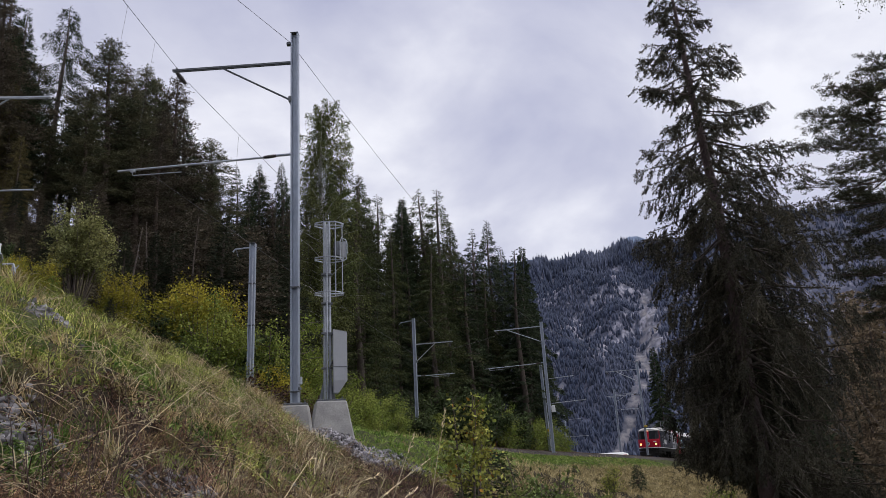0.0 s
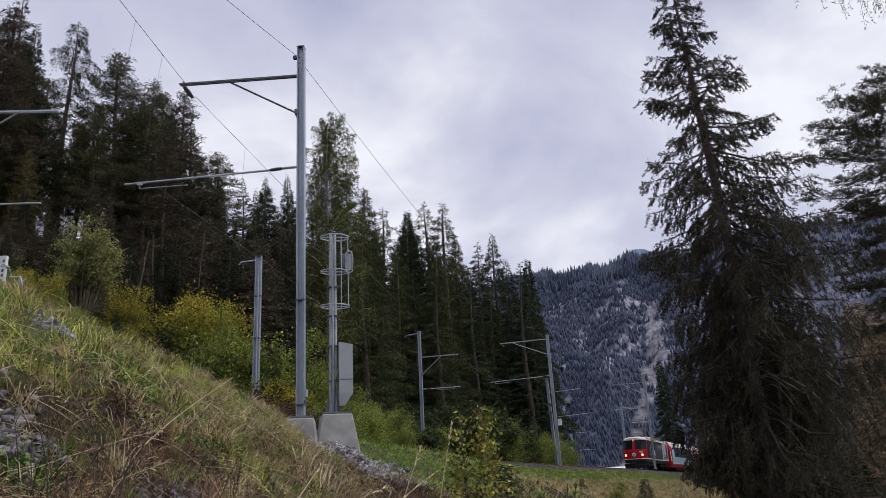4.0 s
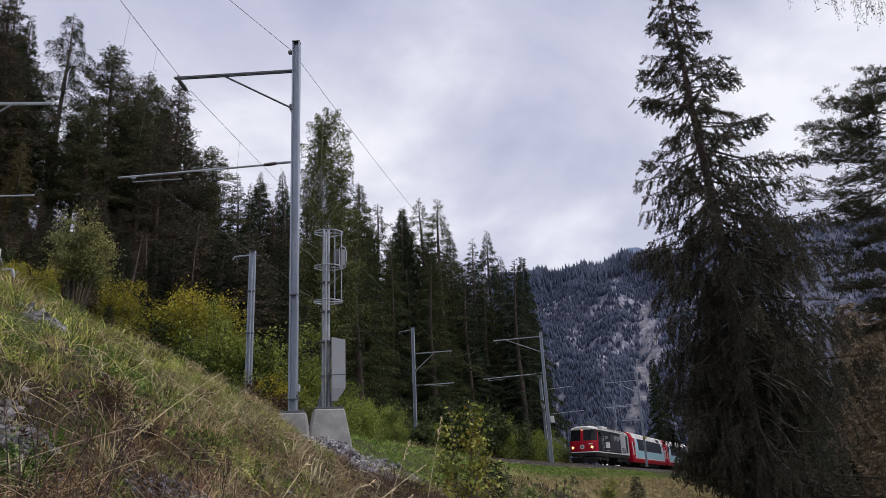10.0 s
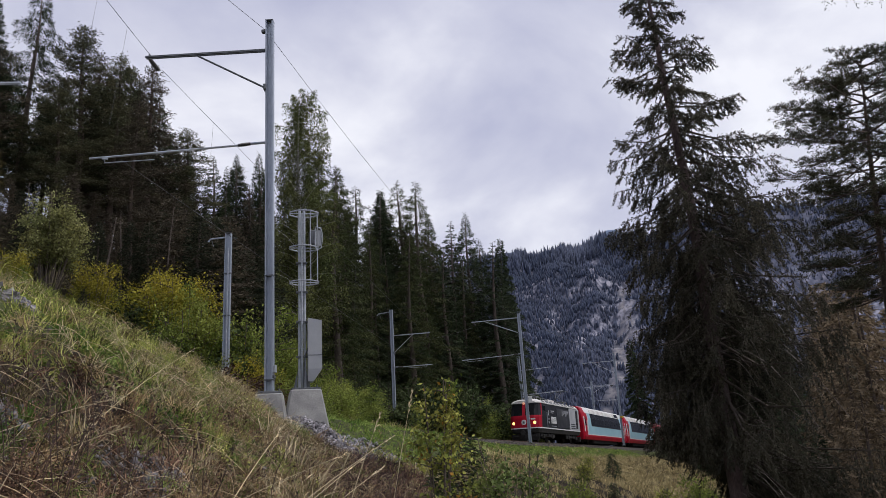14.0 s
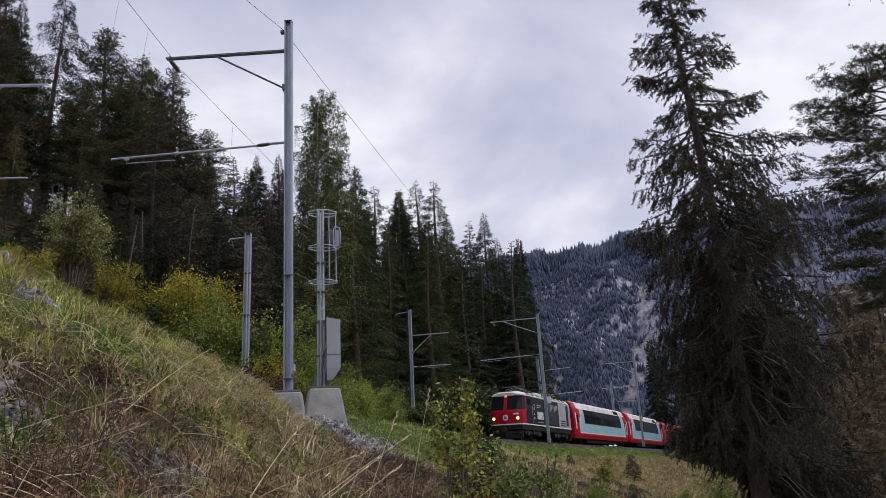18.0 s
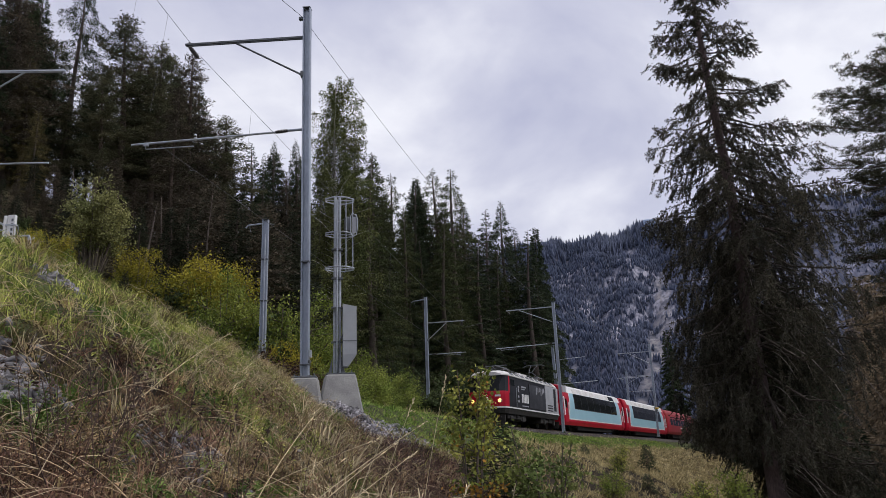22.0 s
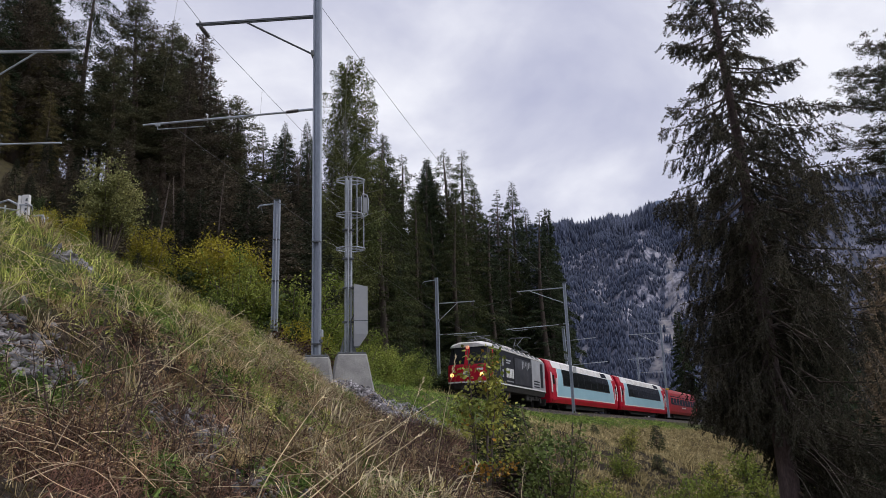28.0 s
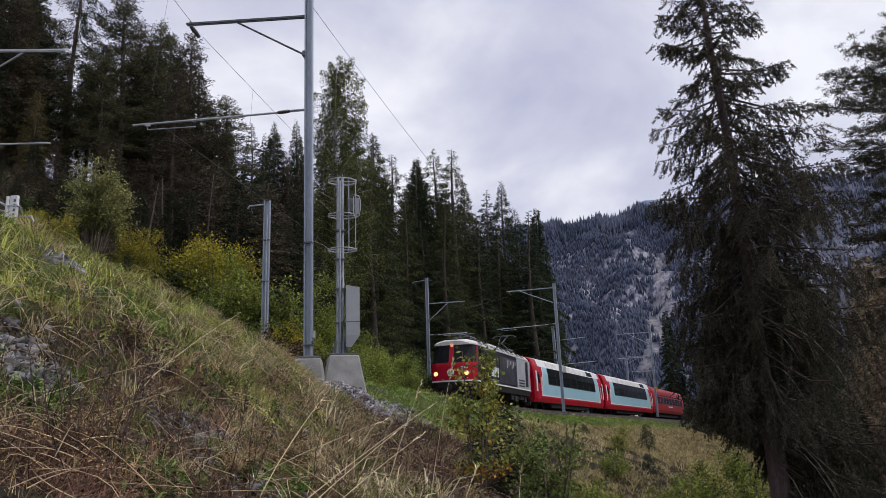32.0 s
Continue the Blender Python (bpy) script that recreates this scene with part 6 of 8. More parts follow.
def build_loco():
    """Origin at the middle of its length, on the rail; it looks along -y."""
    L, W = 12.5, 1.32
    t = thing("locomotive", Matrix.Identity(4), "red and black electric locomotive with lit headlamps, hauling coaches", "locomotive")
    f = -L / 2
    # plan outline: rounded, slightly pointed ends
    plan = [(-W, f + 0.75), (-W + 0.10, f + 0.28), (-W + 0.42, f + 0.08), (0, f), (W - 0.42, f + 0.08), (W - 0.10, f + 0.28), (W, f + 0.75)]
    plan = plan + [(-x, -y) for x, y in plan]

    def ring(z, k=0.0, back=0.0):
        out = []
        for x, y in plan:
            yy = y + (back if y < 0 else -back) * (1 if abs(y) > L / 2 - 1.0 else 0)
            out.append((x * (1 - k / W), yy, z))
        return out

    part("body", Shape().loft([ring(1.05), ring(1.07), ring(1.9, 0, 0.02), ring(2.02, 0.0, 0.04), ring(3.12, 0.10, 0.34)]), BLACK, t)
    part("frame", Shape().loft([ring(0.72, 0.12, 0.12), ring(1.045, 0.02, 0.0)]), UNDER, t)
    part("sill_stripe", Shape().loft([ring(1.05, -0.012, -0.012), ring(1.13, -0.012, -0.012)]), WHITE, t, "pale grey stripe along the sill")
    # front and rear red faces
    for e in (1, -1):
        m = Matrix.Identity(4) if e == 1 else pose(0, 0, 0, 0, 0, 180)
        pl = [(-W, f + 0.75), (-W + 0.10, f + 0.28), (-W + 0.42, f + 0.08), (0, f), (W - 0.42, f + 0.08), (W - 0.10, f + 0.28), (W, f + 0.75)]

        def strip(z, k, back, o=0.008):
            return [(x * (1 - k / W) * (1 + o / W), y + back - o, z) for x, y in pl]

        part("front_face", Shape().loft([strip(1.135, 0, 0), strip(1.9, 0, 0.02), strip(2.02, 0.0, 0.042), strip(2.10, 0.008, 0.066)], closed=False), RED, t, "red front panel", m)
        part("centre_pillar", Shape().loft([[(-0.13, f + 0.02, 1.98), (0.13, f + 0.02, 1.98), (0.13, f + 0.10, 1.98), (-0.13, f + 0.10, 1.98)], [(-0.13, f + 0.325, 3.12), (0.13, f + 0.325, 3.12), (0.13, f + 0.40, 3.12), (-0.13, f + 0.40, 3.12)]]), RED, t, "red pillar between the windscreens", m)
        for s in (-1, 1):
            q = []
            for z, back, k in ((2.13, 0.070, 0.0), (3.02, 0.312, 0.09)):
                q.append([(s * 0.13, f + back - 0.012 + 0.02, z), (s * (W - 0.46), f + 0.085 + back - 0.012, z), (s * (W - 0.14 - k), f + 0.275 + back - 0.012, z), (s * (W - 0.02 - k), f + 0.70 + back, z)])
            part("windscreen", Shape().loft(q, closed=False), GLASS, t, "dark cab windscreen", m)
            part("corner_post", Shape().loft([[(s * (W - 0.02), f + 0.70, 2.0), (s * (W + 0.012), f + 0.72, 2.0), (s * (W + 0.012), f + 0.86, 2.0)], [(s * (W - 0.11), f + 1.0, 3.12), (s * (W - 0.085), f + 1.02, 3.12), (s * (W - 0.085), f + 1.14, 3.12)]]), RED, t, "red cab corner post", m)
            lamp = part("lamp_ring", Shape().tube([(s * 0.90, f + 0.20, 1.5), (s * 0.90, f + 0.085, 1.5)], [0.15, 0.15], 16), TUBE, t, "pale lamp housing", m)
            part("headlamp", Shape().tube([(s * 0.90, f + 0.09, 1.5), (s * 0.90, f + 0.07, 1.5)], [0.115, 0.10], 16), LAMP if e == 1 else GLASS, lamp, "glowing headlamp" if e == 1 else "unlit lamp")
            part("buffer_step", Shape().box(s * 0.75 - 0.25, s * 0.75 + 0.25, f + 0.02, f + 0.3, 0.45, 0.52, 0.01), UNDER, t, m=m)
        part("top_lamp", Shape().tube([(0, f + 0.30, 3.08), (0, f + 0.24, 3.08)], [0.10, 0.085], 14), TOP_LAMP if e == 1 else GLASS, t, "small lit lamp above the windscreens" if e == 1 else "", m)
        part("crest", Shape().tube([(0, f + 0.02, 1.55), (0, f - 0.03, 1.55)], [0.22, 0.20], 8), WHITE, t, "round pale crest", m)
        part("crest_field", Shape().box(-0.09, 0.09, f - 0.036, f - 0.03, 1.46, 1.64), DARK_STEEL, t, "", m)
        part("number_bar", Shape().poly([(0.62, f + 0.035, 1.74), (0.98, f + 0.10, 1.74), (0.98, f + 0.10, 1.86), (0.62, f + 0.035, 1.86)], [(0, 1, 2, 3)]), WHITE, t, "plain pale number bar", m)
        part("coupler", Shape().tube([(0, f + 0.3, 0.72), (0, f - 0.35, 0.72)], 0.08, 10).tube([(0, f - 0.30, 0.72), (0, f - 0.38, 0.72)], 0.2, 12), UNDER, t, m=m)
        part("plough", Shape().loft([[(-1.15, f + 0.35, 0.12), (0, f + 0.05, 0.12), (1.15, f + 0.35, 0.12), (1.15, f + 0.45, 0.12), (0, f + 0.15, 0.12), (-1.15, f + 0.45, 0.12)], [(-1.2, f + 0.2, 0.62), (0, f - 0.05, 0.62), (1.2, f + 0.2, 0.62), (1.2, f + 0.3, 0.62), (0, f + 0.05, 0.62), (-1.2, f + 0.3, 0.62)]]), UNDER, t, "dark snow plough", m)
        part("cab_window", side_slab(W - 0.055, f + 1.25, f + 2.0, 2.12, 2.9, 0.012), GLASS, t, m=m)
        part("cab_window", side_slab(-W + 0.055, f + 1.25, f + 2.0, 2.12, 2.9, 0.012), GLASS, t, m=m)
    # roof
    secs = []
    for y, k in ((f + 0.30, 0.30), (f + 0.55, 0.10), (f + 1.0, 0.0), (-f - 1.0, 0.0), (-f - 0.55, 0.10), (-f - 0.30, 0.30)):
        w = W - 0.06 - k * 0.8
        secs.append([(-w, y, 3.10), (-w, y, 3.17), (-w * 0.86, y, 3.36 - k * 0.5), (-w * 0.5, y, 3.47 - k * 0.5), (w * 0.5, y, 3.47 - k * 0.5), (w * 0.86, y, 3.36 - k * 0.5), (w, y, 3.17), (w, y, 3.10)])
    part("roof", Shape().loft(secs), ROOF_WHITE, t, "dirty white roof")
    for s in (-1, 1):
        for i in range(9):
            y = f + 1.35 + i * 1.08
            g = Shape().poly([(s * 1.25, y, 3.195), (s * 1.25, y + 0.72, 3.195), (s * 1.115, y + 0.72, 3.352), (s * 1.115, y, 3.352), (s * 1.235, y, 3.20), (s * 1.235, y + 0.72, 3.20), (s * 1.10, y + 0.72, 3.34), (s * 1.10, y, 3.34)], [(0, 1, 2, 3), (4, 7, 6, 5), (0, 4, 5, 1), (1, 5, 6, 2), (2, 6, 7, 3), (3, 7, 4, 0)])
            part("roof_grille", g, DARK_STEEL, t, "dark roof grille")
            r0, r1 = y + 0.74, y + 0.86
            part("roof_rib", Shape().loft([[(s * 1.275, q, 3.17), (s * 1.11, q, 3.40), (s * 1.05, q, 3.40), (s * 1.2, q, 3.17)] for q in (r0, r1)]), ROOF_WHITE, t, "white roof rib")
        part("side_panel", side_slab(s * (W - 0.05), f + 8.6, f + 11.75, 1.08, 3.05, 0.055), LIGHT_GREY, t, "light grey rear side panel")
        part("side_print", side_slab(s * (W - 0.045), f + 4.9, f + 8.55, 1.25, 2.85, 0.05), SIDE_PRINT, t, "mottled dark printed panel")
        part("side_door", side_slab(s * (W + 0.006), f + 10.6, f + 11.2, 1.3, 2.95, 0.012, 0.004), BLACK, t)
        for k in range(3):
            part("side_louvre", side_slab(s * (W + 0.008), f + 9.0, f + 10.3, 1.25 + k * 0.18, 1.33 + k * 0.18, 0.012), BLACK, t)
        for i, (y, z, w, h) in enumerate(((2.5, 2.45, 0.22, 0.12), (2.5, 2.15, 0.22, 0.25), (2.5, 1.8, 0.22, 0.15), (2.5, 1.5, 0.22, 0.15), (3.2, 2.5, 0.9, 0.09), (3.2, 2.36, 0.7, 0.07), (3.3, 1.28, 1.3, 0.06))):
            part("lettering_bar", side_slab(s * W, f + y, f + y + w, z, z + h, 0.008), LIGHT_GREY, t, "pale bar of unreadable lettering")
        for i in range(6):
            part("white_fleck", side_slab(s * (W + 0.008), f + 6.4 + i * 0.34, f + 6.55 + i * 0.34, 2.25 + 0.12 * (i % 3), 2.75, 0.006), LIGHT_GREY, t)
        rail = Shape()
        rail.tube([(s * (W + 0.03), f + 2.1, 1.2), (s * (W + 0.03), f + 2.1, 2.4)], 0.02, 6)
        part("grab_rail", rail, TUBE, t)
    for s in (1, -1):
        for i in range(5):
            part("lettering_bar", side_slab(s * W, f + 3.25 + i * 0.29, f + 3.47 + i * 0.29, 1.52, 2.08, 0.010), WHITE, t, "tall pale bar of blurred lettering")
    for y in (f + 2.4, -f - 2.4):
        for s in (-1, 1):
            for q in (-0.55, 0.55):
                part("roof_insulator", insulator((s * 0.55, y + q, 3.46), (s * 0.55, y + q, 3.72), 4, 0.07), INSUL, t)
    # front pantograph folded, rear one raised to the wire
    part("pantograph", Shape().tube([(-0.5, f + 1.9, 3.74), (0.5, f + 1.9, 3.74), (0.5, f + 3.0, 3.74), (-0.5, f + 3.0, 3.74), (-0.5, f + 1.9, 3.74)], 0.025, 6).tube([(-0.4, f + 3.0, 3.8), (-0.1, f + 1.6, 3.88), (0.1, f + 1.6, 3.88), (0.4, f + 3.0, 3.8)], 0.025, 6).tube([(-0.75, f + 2.1, 3.92), (0.75, f + 2.1, 3.92)], 0.03, 6), DARK_STEEL, t, "folded pantograph")
    b = -f - 2.6
    p2 = part("pantograph", Shape().box(-0.6, 0.6, b - 0.6, b + 0.5, 3.72, 3.78, 0.01), DARK_STEEL, t, "raised pantograph")
    part("lower_arm", Shape().tube([(-0.35, b + 0.45, 3.78), (-0.12, b - 0.55, 4.15), (0.12, b - 0.55, 4.15), (0.35, b + 0.45, 3.78)], 0.03, 6), DARK_STEEL, p2)
    part("upper_arm", Shape().tube([(-0.1, b - 0.55, 4.15), (-0.25, b + 0.45, 4.75), (0.25, b + 0.45, 4.75), (0.1, b - 0.55, 4.15)], 0.022, 6), DARK_STEEL, p2)
    part("collector", Shape().tube([(-0.85, b + 0.45, 4.68), (-0.6, b + 0.45, 4.8), (0.6, b + 0.45, 4.8), (0.85, b + 0.45, 4.68)], 0.03, 6), DARK_STEEL, p2)
    part("roof_box", Shape().box(-0.5, 0.5, -0.9, 0.7, 3.46, 3.70, 0.03), ROOF_WHITE, t)
    part("roof_conductor", Shape().tube([(0.2, f + 3.0, 3.78), (0.2, -f - 3.2, 3.78)], 0.02, 6), DARK_STEEL, t)
    for y in (-2.2, 2.2):
        part("underfloor_box", Shape().box(-1.1, 1.1, y - 0.55, y + 0.55, 0.35, 0.74, 0.03), UNDER, t)
    bogie(t, f + 2.7, 2.3)
    bogie(t, -f - 2.7, 2.3)
    return t


def coach_section(y, w, z0, z1, k=1.0):
    """Cross-section of a coach: straight skirt, sides leaning in, rounded roof."""
    p = [(-w * 0.93, z0), (-w, z0 + 0.3), (-w, 1.75), (-w * 0.965, 2.45), (-w * 0.88, 2.95), (-w * 0.72, z1 - 0.22), (-w * 0.45, z1 - 0.06), (0, z1)]
    p = p + [(-x, z) for x, z in p[-2::-1]]
    return [(x * k, y, z) for x, z in p]


def coach_body(sh, L, w, z0, z1):
    h = L / 2
    return sh.loft([coach_section(-h, w, z0, z1, 0.90), coach_section(-h + 0.12, w, z0, z1, 0.97), coach_section(-h + 0.35, w, z0, z1, 1.0), coach_section(h - 0.35, w, z0, z1, 1.0), coach_section(h - 0.12, w, z0, z1, 0.97), coach_section(h, w, z0, z1, 0.90)])


def wall_x(z, w):
    return float(np.interp(z, [0.7, 1.75, 2.45, 2.95, 3.36, 3.52], [w, w, w * 0.965, w * 0.88, w * 0.72, w * 0.45]))


def wall_strip(s, w, y0, y1, zs, out, cut=0.0, cut1=None):
    """A skin on the coach's wall between y0 and y1, over the heights zs, standing out by out; ends slanted by cut."""
    cut1 = cut if cut1 is None else cut1
    secs = []
    za, zb = zs[0], zs[-1]
    for z in zs:
        q = (z - za) / (zb - za)
        a, b = y0 + cut * q, y1 - cut1 * q
        x = wall_x(z, w)
        secs.append([(s * (x + out), a, z), (s * (x + out), b, z), (s * (x - 0.03), b, z), (s * (x - 0.03), a, z)])
    return Shape().loft(secs)


def build_panorama(label):
    L, w = 17.6, 1.33
    t = thing("panorama_coach", Matrix.Identity(4), label, "train coach", "coaches of the train")
    part("body", coach_body(Shape(), L, w, 0.42, 3.66).mesh("body", False), RED, t)
    h = L / 2
    secs = []
    for y in (-h + 0.9, -h + 1.5, h - 1.5, h - 0.9):
        x1, x2 = w * 0.88 + 0.012, w * 0.72 + 0.012
        secs.append([(-x1, y, 2.96), (-x2, y, 3.455), (-w * 0.45, y, 3.615), (0, y, 3.675), (w * 0.45, y, 3.615), (x2, y, 3.455), (x1, y, 2.96), (0, y, 3.2)])
    part("roof", Shape().loft(secs), WHITE, t, "white roof")
    for s in (-1, 1):
        part("white_border", wall_strip(s, w, -h + 1.15, h - 1.15, (0.86, 1.3, 1.75, 2.45, 2.97), 0.006, 0.45), WHITE, t, "white border stripe")
        part("blue_panel", wall_strip(s, w, -h + 1.32, h - 1.32, (0.95, 1.4, 1.75, 2.45, 2.95), 0.011, 0.42), BLUE, t, "pale blue side panel")
        n, y0, y1 = 7, -h + 2.75, h - 2.75
        st = (y1 - y0) / n
        part("window_band", wall_strip(s, w, y0 - 0.12, y1 + 0.12, (1.72, 1.95, 2.45, 2.97, 3.05), 0.016, 0.04), RUBBER, t)
        for i in range(n):
            part("window", wall_strip(s, w, y0 + i * st + 0.03, y0 + (i + 1) * st - 0.03, (1.78, 2.1, 2.45, 2.95), 0.021), GLASS, t, "dark panorama window")
        for i in range(n):
            part("roof_window", Shape().poly([(s * (w * 0.86 + 0.03), y0 + i * st + 0.06, 3.02), (s * (w * 0.86 + 0.03), y0 + (i + 1) * st - 0.06, 3.02), (s * (w * 0.735 + 0.03), y0 + (i + 1) * st - 0.06, 3.40), (s * (w * 0.735 + 0.03), y0 + i * st + 0.06, 3.40), (s * w * 0.80, y0 + i * st + 0.06, 3.0), (s * w * 0.80, y0 + (i + 1) * st - 0.06, 3.0), (s * w * 0.66, y0 + (i + 1) * st - 0.06, 3.36), (s * w * 0.66, y0 + i * st + 0.06, 3.36)], [(0, 1, 2, 3), (7, 6, 5, 4), (0, 4, 5, 1), (1, 5, 6, 2), (2, 6, 7, 3), (3, 7, 4, 0)]), ROOF_WHITE if i < n - 1 else GLASS, t, "pale curved roof pane")
        for e in (-1, 1):
            yc = e * (h - 0.62)
            d = part("door", wall_strip(s, w, yc - 0.33, yc + 0.33, (0.62, 1.2, 1.75, 2.45, 2.72), 0.012), RED, t)
            part("door_window", wall_strip(s, w, yc - 0.2, yc + 0.2, (1.75, 2.1, 2.5), 0.018), GLASS, d)
            part("end_panel", wall_strip(s, w, yc + e * 0.36 - 0.1, yc + e * 0.36 + 0.1, (1.15, 1.75, 2.45, 2.6), 0.013), WHITE, t, "narrow white panel beside the door")
            part("handrail", Shape().tube([(s * (w + 0.04), yc - e * 0.43, 1.2), (s * (w + 0.03), yc - e * 0.43, 2.2)], 0.045, 6), WHITE, t, "pale door pillar")
    part("underframe", Shape().box(-1.2, 1.2, -h + 0.4, h - 0.4, 0.40, 0.48, 0.02).box(-1.05, 1.05, -h + 3.9, h - 3.9, 0.10, 0.45, 0.03).box(-0.5, 0.5, -h + 0.6, h - 0.6, 0.30, 0.45, 0.02), UNDER, t)
    for e in (-1, 1):
        part("gangway", Shape().loft([[(-0.55, e * (h - 0.05), 0.7), (0.55, e * (h - 0.05), 0.7), (0.55, e * (h - 0.05), 2.85), (-0.55, e * (h - 0.05), 2.85)], [(-0.5, e * (h + 0.33), 0.75), (0.5, e * (h + 0.33), 0.75), (0.5, e * (h + 0.33), 2.8), (-0.5, e * (h + 0.33), 2.8)]]), RUBBER, t)
        bogie(t, e * (h - 2.6), 1.8, 1.0)
    return t


def build_red_coach(label):
    L, w = 17.6, 1.33
    t = thing("red_coach", Matrix.Identity(4), label, "train coach", "coaches of the train")
    part("body", coach_body(Shape(), L, w, 0.55, 3.50).mesh("body"), DARK_RED, t)
    h = L / 2
    part("roof", Shape().loft([[(-w * 0.84, y, 3.05), (-w * 0.72, y, 3.30), (-w * 0.45, y, 3.46), (0, y, 3.52), (w * 0.45, y, 3.46), (w * 0.72, y, 3.30), (w * 0.84, y, 3.05), (0, y, 3.1)] for y in (-h + 0.2, h - 0.2)]), DARK_RED, t, "red roof")
    for s in (-1, 1):
        for i in range(9):
            y = -h + 1.9 + i * 1.62
            part("window", wall_strip(s, w, y, y + 1.36, (1.62, 2.1, 2.62), 0.014), GLASS, t)
        part("lettering_bar", wall_strip(s, w, -1.2, 1.2, (1.28, 1.42), 0.014), WHITE, t, "pale bar of unreadable lettering")
        for e in (-1, 1):
            yc = e * (h - 0.75)
            part("door", wall_strip(s, w, yc - 0.38, yc + 0.38, (0.75, 1.3, 1.75, 2.6), 0.014), RED, t)
    part("underframe", Shape().box(-1.05, 1.05, -h + 3.9, h - 3.9, 0.10, 0.58, 0.03), UNDER, t)
    for e in (-1, 1):
        bogie(t, e * (h - 2.6), 1.8, 1.0)
    return t


def build_train():
    loco = build_loco()
    c1 = build_panorama("red, white and pale blue panorama coach with large dark windows")
    c2 = copy_panorama(c1)
    c3 = build_red_coach("plain dark red coach at the train's rear")
    return loco, c1, c2, c3


def copy_panorama(c1):
    c2 = copy_thing(c1, Matrix.Identity(4))
    for ch in c2.children:
        if ch.name.startswith("wheelset"):
            WHEELS.append((ch, ch.location.y, 0.42))
    return c2


LOCO, COACH_1, COACH_2, COACH_3 = build_train()

# standing coach far off on the lower siding: only its white roof and red side show
def build_standing_coach():
    t = thing("standing_coach", pose(20.0, 102.0, -2.12, 0, 0, -62), "white-roofed red coach standing on the lower siding", "train coach")
    part("body", coach_body(Shape(), 6.5, 1.3, 0.4, 3.2), RED, t)
    part("roof", Shape().loft([[(-1.34, y, 2.6), (-1.0, y, 3.1), (0, y, 3.27), (1.0, y, 3.1), (1.34, y, 2.6), (0, y, 2.7)] for y in (-3.3, 3.3)]), WHITE, t, "white roof")


build_standing_coach()


# ---- stones ----
def stones(name, label, centre, n, rng, smin, smax, fx, fy, mask=None, cat="rubble", spread_at=None, material=None):
    """A spread of broken stones, joined."""
    cube = np.array([(x, y, z) for z in (-1, 1) for y in (-1, 1) for x in (-1, 1)], float)
    quads = np.array([(0, 2, 3, 1), (4, 5, 7, 6), (0, 1, 5, 4), (2, 6, 7, 3), (0, 4, 6, 2), (1, 3, 7, 5)])
    x = centre[0] + rng.normal(0, 1, n) * fx
    y = centre[1] + rng.normal(0, 1, n) * fy
    if mask is not None:
        k = mask(x, y)
        x, y = x[k], y[k]
        n = len(x)
    z = ground_z(x, y)
    if spread_at is not None:
        x, y, z = spread_at
    size = rng.uniform(0, 1, n) ** 2.5 * (smax - smin) + smin
    V = cube[None] * rng.uniform(0.45, 1.0, (n, 8, 3))
    V *= (size[:, None] * rng.uniform(0.6, 1.2, (n, 3)) * [1, 0.8, 0.38])[:, None]
    a = rng.uniform(0, 6.28, n)
    c, s = np.cos(a)[:, None], np.sin(a)[:, None]
    b = rng.uniform(-1.3, 1.3, n)
    X, Y, Z = V[..., 0], V[..., 1], V[..., 2]
    Z, X = Z * np.cos(b)[:, None] + X * np.sin(b)[:, None], X * np.cos(b)[:, None] - Z * np.sin(b)[:, None]
    V = np.stack([X * c - Y * s + x[:, None], X * s + Y * c + y[:, None], Z + (z + size * 0.08)[:, None]], -1)
    f = (np.arange(n)[:, None, None] * 8 + quads[None]).reshape(-1, 4)
    solo(name, np_mesh(name, V.reshape(-1, 3), f), material or STONE, label, cat, kind="stuff")


